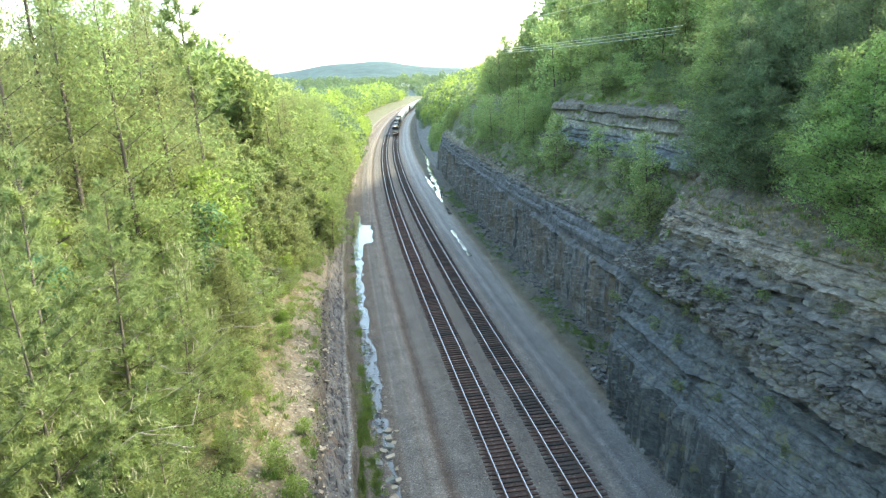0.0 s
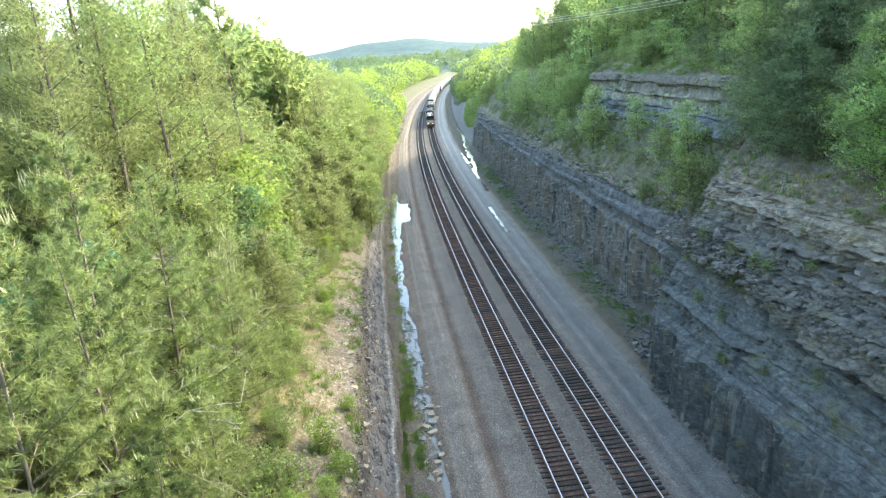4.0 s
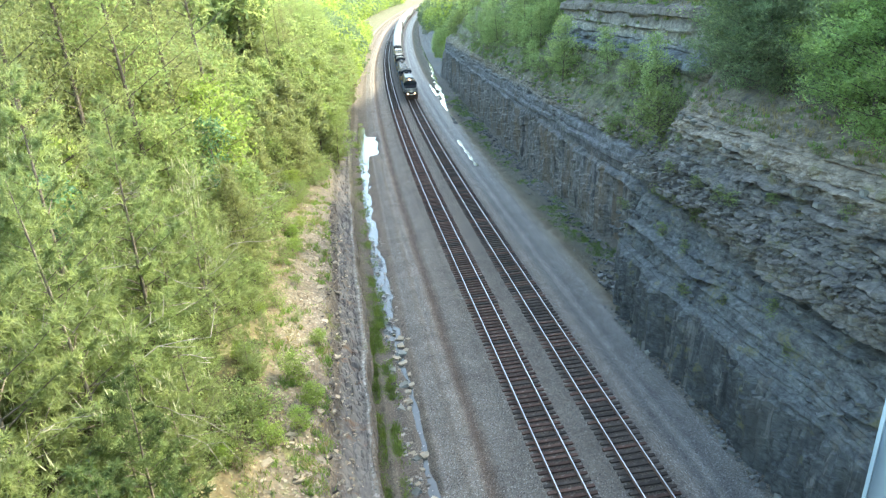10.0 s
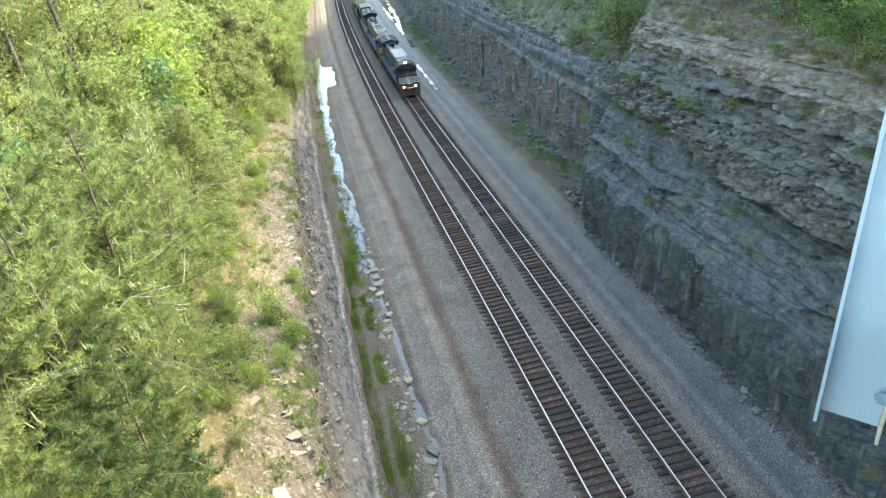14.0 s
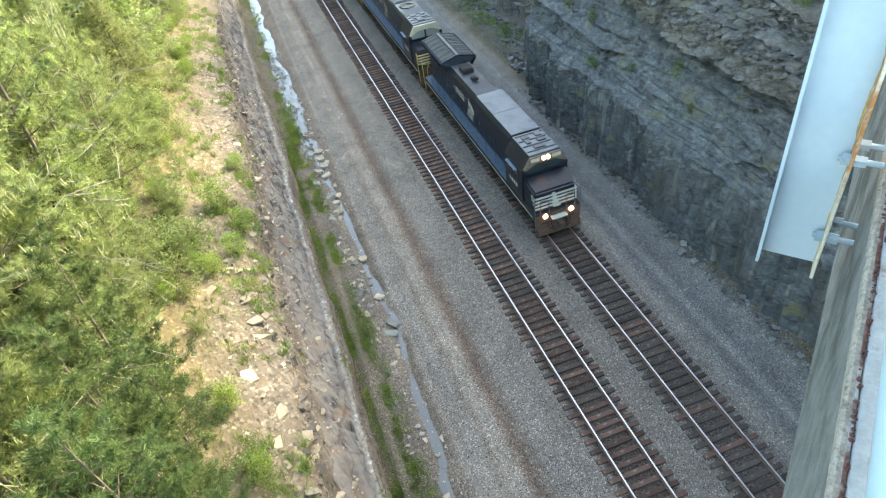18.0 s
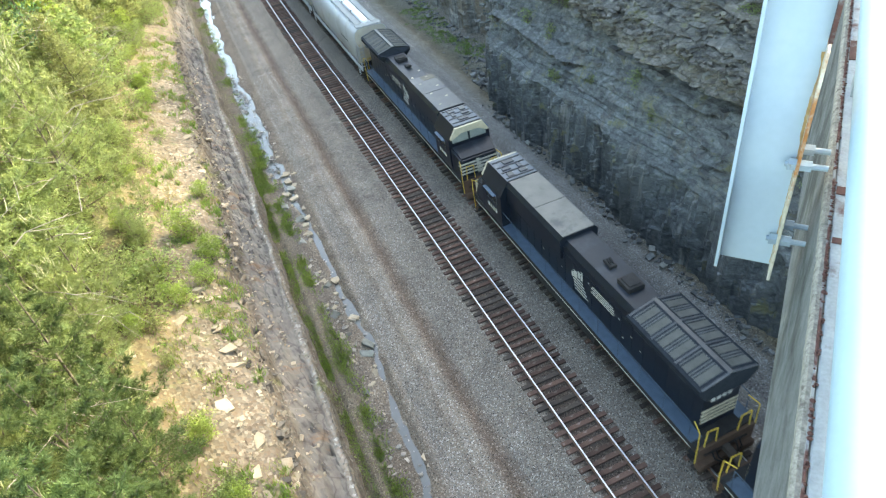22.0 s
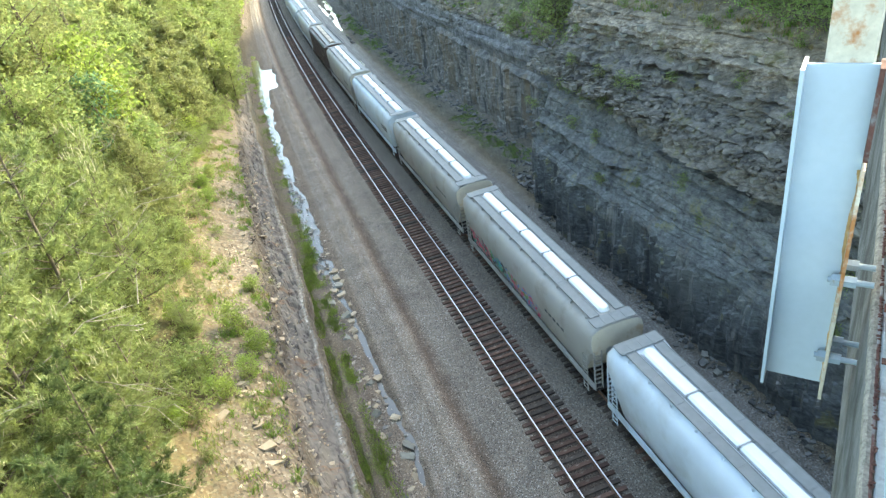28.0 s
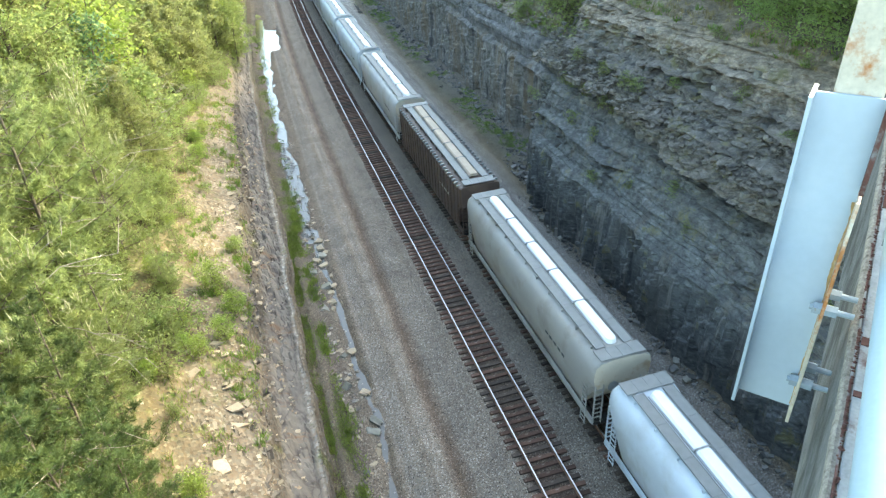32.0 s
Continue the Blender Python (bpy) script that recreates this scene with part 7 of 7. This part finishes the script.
        for sx in (-1, 1):
            bm = bmesh.new()
            for dy in (0.0, 0.42):
                box(bm, sx * 1.56 - 0.02, sx * 1.56 + 0.02, f * (8.75 - dy) - 0.025, f * (8.75 - dy) + 0.025, 0.5, 3.2)
            for k in range(9):
                box(bm, sx * 1.56 - 0.02, sx * 1.56 + 0.02, f * 8.54 - 0.22, f * 8.54 + 0.22, 0.55 + 0.28 * k, 0.58 + 0.28 * k)
            part("side_ladder", bm, body_mat, th)
        bm = bmesh.new()
        q = [bm.verts.new(p) for p in ((-1.3, f * 9.0, 2.95), (1.3, f * 9.0, 2.95), (1.1, f * 6.6, 1.2), (-1.1, f * 6.6, 1.2))]
        bm.faces.new(q)
        bmesh.ops.solidify(bm, geom=bm.faces[:], thickness=0.05)
        part("slope_sheet", bm, M["end_beige"], th)
        bm = bmesh.new()
        box(bm, -1.4, 1.4, f * 9.2 - 0.14, f * 9.2 + 0.14, 0.85, 1.15)
        box(bm, -0.14, 0.14, min(f * 9.2, f * 10.0), max(f * 9.2, f * 10.0), 0.72, 0.98)
        part("end_sill", bm, M["underframe"], th)
        truck(th, f * 7.1, 2)
    part("brake_wheel", bm_cyl((0.5, 9.34, 3.1), (0.5, 9.38, 3.1), 0.28, 14), M["roof_grey"], th)
    # trough hatch with rounded ends, in lengths
    hm = M["hatch_tan"] if brown else M["hatch"]
    w = 0.32 if not brown else 0.34
    nseg = 5
    for k in range(nseg):
        y0, y1 = -7.9 + k * 15.8 / nseg, -7.9 + (k + 1) * 15.8 / nseg - (0.03 if k < nseg - 1 else 0)
        bm = bmesh.new()
        prism(bm, [(-w, 4.56), (w, 4.56), (w, 4.68), (w * 0.72, 4.77), (-w * 0.72, 4.77), (-w, 4.68)], y0, y1)
        if not brown:
            for end, sgn in ((0, -1), (nseg - 1, 1)):
                if k == end:
                    yy = y0 if sgn < 0 else y1
                    bm2 = bmesh.ops.create_cone(bm, cap_ends=True, segments=18, radius1=w, radius2=w * 0.72, depth=0.2, matrix=Matrix.Translation((0, yy, 4.668)))
        part("roof_hatch", bm, hm, th, "tan hatch cover" if brown else "bright white trough hatch cover")
        if k:
            part("hatch_strap", bm_box(-w - 0.06, w + 0.06, y0 - 0.05, y0 + 0.02, 4.6, 4.8), M["roof_grey"], th)
    for sx in (-1, 1):
        bm = bmesh.new()
        rod(bm, [(sx * 0.42, -8.0, 4.66), (sx * 0.42, 8.0, 4.66)], 0.02)
        part("hatch_rod", bm, M["roof_grey"], th)
    x0, x1 = 1.575, 1.592
    if stencil:
        bm = bmesh.new()
        for k in range(4):
            y = 7.4 - 0.62 * k
            box(bm, x0, x1, y - 0.42, y, 2.5, 2.98)
        part("stencil", bm, M["ink"], th, "dark plain bars of a stencilled mark")
    else:
        part("small_stencil", bm_rows([(x0 - 0.02, x1, 6.0 - 0.5 * k, 6.3 - 0.5 * k, 2.7, 2.85) for k in range(5)]), M["ink" if not brown else "white_mark"], th)
    if sprayed:
        g = np.random.default_rng(3)
        tilt = math.atan2(0.08, 0.8)
        for lift, (nm, c0, c1, n) in enumerate((("ink", 1.6, 8.2, 44), ("teal", 4.0, 7.8, 26), ("pink", 4.6, 8.0, 34), ("blue", -3.0, 3.8, 30), ("leafgreen", -1.6, 4.4, 14), ("pink", -3.4, 1.0, 16), ("teal", 1.8, 4.4, 10))):
            bm = bmesh.new()
            for k in range(n):
                y, h = -g.uniform(c0, c1), 0.85 * g.random() ** 1.3
                a, b, turn = g.uniform(0.14, 0.36), g.uniform(0.05, 0.15), g.uniform(-1.2, 1.2)
                off = 0.004 + 0.0025 * lift + 0.0003 * k
                ring = []
                for q in range(8):
                    cy, cz = a * math.cos(q * math.pi / 4), b * math.sin(q * math.pi / 4)
                    yy, up = y + cy * math.cos(turn) - cz * math.sin(turn), h + cy * math.sin(turn) + cz * math.cos(turn)
                    ring.append(bm.verts.new((1.5 + up * math.sin(tilt) + off, yy, 1.7 + up * math.cos(tilt))))
                bm.faces.new(ring)
            part("sprayed_patch", bm, M["ink" if nm == "ink" else "spray_" + nm], th)
    return th


def raise_body(th, k=1.085, deck=0.95):
    """Brings all above the running gear to its true height."""
    for ob in th.children_recursive:
        if ob.type == "MESH" and ob.name.split(".")[0] not in ("truck", "wheelset", "pilot", "coupler"):
            for v in ob.data.vertices:
                if v.co.z > deck:
                    v.co.z = deck + (v.co.z - deck) * k
            ob.data.update()


def front_s(t):
    lag = float(np.interp(t, [0, 19, 21, 22, 23, 24, 27, 29, 32], [0.1, 0.1, 0.1, 0.55, 1.0, 1.05, 1.1, 0.85, 0.85]))
    return 12.5 - (15.9 if t < 19 else 15.65) * (t - 19) + lag


def vehicle_pose(s, back=False):
    p = place(s, TRACK_U[1])
    return Matrix.Translation((p[0], p[1], 0)) @ Matrix.Rotation((0 if back else math.pi) - heading(s), 4, "Z")


train = []
d = 0.0
for style, lights, back, marks, stripe, blow in (("ge", True, False, False, "white_mark", "roof_pale"), ("emd", False, False, False, "cream", "roof_dust"), ("ge", False, True, False, "cream", "roof_beige"), ("ge", False, False, True, "white_mark", "roof_worn")):
    train.append((locomotive(style, lights, stripe=stripe, roof_marks=marks, blower=blow), d + LOCO / 2, back))
    raise_body(train[-1][0])
    d += LOCO
made = {}
for kind, st, sp in (("light", 0, 0), ("light", 0, 0), ("white", 1, 0), ("grey", 0, 1), ("grey", 0, 0), ("white", 1, 0), ("grey", 0, 0), ("brown", 0, 0), ("light", 0, 0), ("white", 0, 0), ("white", 0, 0), ("light", 0, 0), ("grey", 0, 0), ("light", 0, 0), ("white", 0, 0), ("light", 0, 0), ("grey", 0, 0)):
    key = (kind, st, sp)
    if key in made:
        v = copy_thing(made[key], Matrix())
    else:
        v = made[key] = hopper(kind, bool(st), bool(sp))
        raise_body(v)
    train.append((v, d + HOPPER / 2, False))
    d += HOPPER


# ---- loose rock ----
def rock_shape(seed, flat=1.0):
    g = np.random.default_rng(seed)
    bm = bmesh.new()
    bmesh.ops.create_cube(bm, size=1.0)
    bmesh.ops.bevel(bm, geom=list(bm.edges), offset=0.07, segments=1, affect="EDGES")
    for v in bm.verts:
        v.co = Vector((v.co.x * g.uniform(0.62, 1.2), v.co.y * g.uniform(0.62, 1.2), v.co.z * g.uniform(0.85, 1.1) * flat))
    me = bpy.data.meshes.new("rock")
    bm.to_mesh(me)
    bm.free()
    return me


def slab_shape(seed):
    """An angular flat slab: an uneven polygon with broken edges."""
    g = np.random.default_rng(seed)
    n = int(g.integers(4, 7))
    an = np.sort(np.arange(n) * 2 * math.pi / n + g.uniform(-0.4, 0.4, n))
    rr = g.uniform(0.35, 0.72, n)
    bm = bmesh.new()
    prism(bm, [(r * math.cos(a), r * math.sin(a)) for r, a in zip(rr, an)], -0.16, 0.16)
    bmesh.ops.rotate(bm, verts=bm.verts, matrix=Matrix.Rotation(math.pi / 2, 3, "X"))
    bmesh.ops.bevel(bm, geom=list(bm.edges), offset=0.04, segments=1, affect="EDGES")
    for v in bm.verts:
        v.co += Vector(g.normal(0, 0.02, 3))
    me = bpy.data.meshes.new("slab")
    bm.to_mesh(me)
    bm.free()
    return me


M["slab"] = mat("pale_sandstone", (0.33, 0.275, 0.2), 0.9, 0, 0.25, 3, 40, 0.5, 0.02, stain=(0.28, 0.2, 0.13), stain_at=0.52, stain_scale=2, obj=0.2, island=0.35)
M["shale_block"] = mat("grey_shale_block", (0.105, 0.106, 0.1), 0.85, 0, 0.35, 2.5, 40, 0.6, 0.03, stain=(0.17, 0.155, 0.13), stain_at=0.56, stain_scale=1.5, obj=0.4, island=0.35)
M["lime_block"] = mat("pale_limestone_block", (0.18, 0.175, 0.15), 0.85, 0, 0.35, 2.5, 40, 0.6, 0.03, obj=0.35)
M["bench_stone"] = mat("tan_bench_stone", (0.24, 0.215, 0.175), 0.9, 0, 0.3, 3, 40, 0.5, 0.02, stain=(0.13, 0.12, 0.1), stain_at=0.52, stain_scale=1.5, island=0.45)
M["scree"] = mat("grey_scree", (0.16, 0.158, 0.148), 0.85, 0, 0.3, 3, 40, 0.5, 0.02, stain=(0.1, 0.1, 0.098), stain_at=0.5, stain_scale=1.5, island=0.55)
M["ledge_rock"] = mat("brown_grey_rock", (0.12, 0.105, 0.09), 0.9, 0, 0.3, 3, 40, 0.6, 0.03, stain=(0.2, 0.16, 0.12), stain_at=0.55, stain_scale=2, island=0.5)
M["ditch_stone"] = mat("tan_grey_stone", (0.29, 0.25, 0.205), 0.85, 0, 0.3, 3, 40, 0.5, 0.02, stain=(0.13, 0.125, 0.12), stain_at=0.5, stain_scale=1.5, island=0.5)
SHAPES = {k: [rock_shape(300 + i, 0.55) for i in range(5)] for k in ("shale_block", "lime_block")}
SHAPES["slab"] = [slab_shape(320 + i) for i in range(5)]
for k, lot in SHAPES.items():
    for me in lot:
        me.materials.append(M[k])
rk = np.random.default_rng(77)


def stone(kind, s, u, z, size, name="rock", label="", category="rock", parent=None, turn=None, tilt=0.2):
    ob = new(name, SHAPES[kind][int(rk.integers(5))])
    p = place(s, u)
    e = Euler((rk.normal(0, tilt), rk.normal(0, tilt), -heading(s) + (rk.uniform(0, 6.28) if turn is None else turn)))
    ob.matrix_basis = Matrix.LocRotScale((p[0], p[1], z), e, Vector(size))
    if parent is not None:
        ob.parent = parent
    elif label:
        tagged(ob, label, category)
    return ob


def stones_joined(name, spots, material, label, kind="stuff"):
    """Many stones as one mesh: spots of (s, u, z, size along, across, up)."""
    lots = []
    for me in (SHAPES["shale_block"][0], *SHAPES["slab"][:3]):
        lots.append((np.array([v.co for v in me.vertices]) * (1, 1, 1.7), [list(q.vertices) for q in me.polygons]))
    vs, fs = [], []
    for s, u, z, a, b, c in spots:
        p = place(s, u)
        base, polys = lots[int(rk.integers(len(lots)))]
        m = np.array(Euler((rk.normal(0, 0.25), rk.normal(0, 0.25), rk.uniform(0, 6.28))).to_matrix())
        v = (base * rk.uniform(0.85, 1.15, base.shape) * (b, a, c)) @ m.T + (p[0], p[1], z)
        n = len(vs)
        vs += v.tolist()
        fs += [[n + i for i in q] for q in polys]
    return tagged(mesh_ob(name, vs, fs, material), label, "rubble", kind=kind)


walls = {o.name: o for o in scene.objects if o.name in ("wall_near", "wall_far", "bank")}
near_u = lambda z: float(np.interp(z, NEAR[:14, 1], NEAR[:14, 0]))

# broken beds on the near cliff: blocks along the ledges, a rubble band above the overhang
for k in range(120):
    s = rk.uniform(10, 52)
    z = float(rk.choice([5.3, 6.4, 7.4, 8.2, 9.7, 10.2, 10.6, 12.6, 13.4, 14.0, 14.5, 15.0])) + rk.normal(0, 0.12)
    lime = z > 12.8 or 9.4 < z < 10.8
    a = rk.uniform(0.3, 0.8)
    stone("lime_block" if lime else "shale_block", s, near_u(z) + rk.uniform(-0.1, 0.25), z, (rk.uniform(0.3, 0.55), a, rk.uniform(0.35, 0.7)), "rock", parent=walls["wall_near"], turn=rk.normal(0, 0.12), tilt=0.05)
spots = []
for k in range(2600):
    s = rk.uniform(12, 52)
    z = rk.uniform(10.3, 12.3) if rk.random() < 0.75 else rk.uniform(5.0, 8.8)
    q = 0.08 + 0.32 * rk.random() ** 2.2
    spots.append((s, near_u(z) + rk.uniform(-0.05, 0.25), z, q * 1.5, q, q * 0.8))
stones_joined("broken_rock", spots, M["cliff_near"], "broken grey rock scattered on the cliff ledges")
# scree at the foot of both walls
spots = []
for k in range(800):
    s = rk.uniform(14, 48)
    q = 0.04 + 0.2 * rk.random() ** 3
    u = 10.75 - abs(rk.normal(0, 0.35))
    spots.append((s, u, float(bed_height(np.array(s), np.array(u))) + q * 0.15, q * 1.4, q, q))
for k in range(1500):
    s = rk.uniform(53, 150)
    q = 0.06 + 0.3 * rk.random() ** 3
    u = 15.3 - abs(rk.normal(0, 1.1))
    spots.append((s, u, float(bed_height(np.array(s), np.array(u))) + q * 0.15, q * 1.4, q, q))
for k in range(320):
    s = 49.6 + abs(rk.normal(0, 3.2))
    u = rk.uniform(11.4, 15.4)
    q = 0.07 + 0.4 * rk.random() ** 2.4
    spots.append((s, u, float(bed_height(np.array(s), np.array(u))) + 0.9 * max(0.0, 1 - (s - 49) / 6) * (u - 11) / 4 + q * 0.1, q * 1.4, q, q * 0.9))
stones_joined("scree", spots, M["scree"], "small fallen stones along the foot of the cliff")
for k in range(46):
    q = 0.1 + 0.32 * rk.random() ** 1.7
    stone("lime_block" if rk.random() < 0.5 else "shale_block", rk.uniform(16, 48), 10.5 - abs(rk.normal(0, 0.3)), -0.55 + q * 0.15, (q, q * 1.3, q * 1.2), "fallen_rock", "fallen pale rock at the foot of the cliff")
spots = []
for k in range(900):
    s = rk.uniform(52, 135)
    u = 16.75 + abs(rk.normal(0, 0.55)) + (rk.uniform(0, 3) if rk.random() < 0.25 else 0)
    q = 0.08 + 0.4 * rk.random() ** 2.2
    spots.append((s, u, right_height(s, u) + q * 0.15, q * 1.5, q, q * 0.8))
stones_joined("bench_rubble", spots, M["bench_stone"], "pale tan rubble along the edge of the bench")
# ditch stones and slabs
spots = []
for k in range(1500):
    s = rk.uniform(12, 70)
    q = 0.04 + 0.2 * rk.random() ** 3
    u = -8.3 + rk.normal(0, 0.7)
    spots.append((s, u, (-1.0 if s < 50 and abs(u + 7.4) < 0.45 else -0.9) + q * 0.12, q * 1.4, q, q * 0.6))
stones_joined("ditch_stones", spots, M["ditch_stone"], "flat grey stones lying in the wet ditch")
spots = []
for k in range(420):
    s = rk.uniform(12, 75)
    u = -12.75 + 0.35 * float(fnoise(s, 0, 5, 25)) + rk.normal(0, 0.16)
    q = 0.07 + 0.25 * rk.random() ** 2.5
    spots.append((s, u, left_height(s, u) + 0.03, q * 1.8, q, q * 0.6))
stones_joined("ledge_rubble", spots, M["ledge_rock"], "dark broken rock along a ledge of the bank")
spots = []
for k in range(1700):
    s, u = rk.uniform(12, 70), -11.2 - abs(rk.normal(0, 2.4))
    q = 0.04 + 0.2 * rk.random() ** 3.5
    spots.append((s, u, left_height(s, u) + q * 0.1, q * 1.4, q, q * 0.6))
stones_joined("bank_stones", spots, M["slab"], "small tan stones scattered over the bank")
for s, u, a, b in ((22.1, -14.4, 1.1, 0.8), (20.1, -13.4, 0.9, 0.6), (24.5, -13.9, 0.5, 1.3), (25.6, -13.8, 0.6, 0.9), (29.5, -14.2, 0.5, 0.6), (30.4, -14.6, 0.45, 0.7), (28, -15.6, 0.7, 0.4), (18.6, -12.8, 0.8, 0.9), (33, -13.2, 0.5, 0.4), (47, -13.4, 0.8, 0.6), (49.6, -13.5, 0.7, 0.8), (44, -13.0, 0.6, 0.5), (36, -12.4, 0.5, 0.5)):
    stone("slab", s, u, left_height(s, u) + 0.03, (a, b, 0.38), "sandstone_slab", "pale sandstone slab lying on the bank", tilt=0.14)
for k in range(60):
    s, u = rk.uniform(15, 60), -13.6 + rk.normal(0, 1.1)
    if u < -16.5 or u > -12:
        continue
    q = 0.16 + 0.45 * rk.random() ** 2
    stone("slab", s, u, left_height(s, u) + 0.02, (q, q * rk.uniform(0.8, 1.6), 0.3), "bank_slab", "small broken sandstone slab on the bare bank", tilt=0.2)
for s, u, a, b in ((21.2, -9.3, 0.55, 0.75), (26.5, -7.5, 0.4, 0.9), (27.2, -7.2, 0.8, 0.4), (30.5, -8.3, 0.5, 0.5), (33.2, -8.0, 0.5, 0.4), (38.5, -8.3, 0.7, 0.7), (41.2, -8.0, 0.9, 0.7), (43.5, -8.6, 0.9, 0.6), (45.6, -7.6, 0.7, 0.6), (24, -8.4, 0.4, 0.4)):
    stone("lime_block", s, u, -0.9, (a, b, 0.45), "ditch_rock", "pale rock lying in the stony ditch")


for k in range(70):
    s = rk.uniform(33, 52) if k < 45 else rk.uniform(14, 33)
    u = -7.9 + rk.normal(0, 0.65)
    q = 0.2 + 0.6 * rk.random() ** 1.8
    stone("slab", s, u, -0.93 + 0.03 * rk.random(), (q * rk.uniform(0.7, 1.2), q, 0.4), "ditch_slab", "flat tan-grey slab in the shallow ditch", tilt=0.08)


# ---- cables across the valley, beyond the trees ----
M["cable"] = mat("bright_cable", (0.62, 0.62, 0.58), 0.4, 0.6, 0.1, 3, 20, 0.0)
for k, (dz, dx) in enumerate(((0.0, 0.0), (0.35, 0.3), (0.7, 0.6), (4.6, 0.0))):
    pts = []
    for t in np.linspace(-1.2, 1.12, 20):
        pts.append((1.6 + 17.7 * t + dx, 140 - 67.5 * t, 30.4 + dz - 1.1 * t - 1.6 * t * (1 - t) * 0.6))
    vs, fs = tubes([[(p, 0.017) for p in pts]], 5)
    tagged(mesh_ob("power_cable", vs, fs, M["cable"]), "sunlit overhead power cable above the trees", "cable", "power cables")


# templates stay out of the place
for ob in TEMPLATES:
    remove_thing(ob)


def motions():
    times = [float(t) for t in range(33)]
    for v, back_by, reversed_ in train:
        walk(v, [(t, vehicle_pose(front_s(t) + back_by, reversed_)) for t in times])


motions()
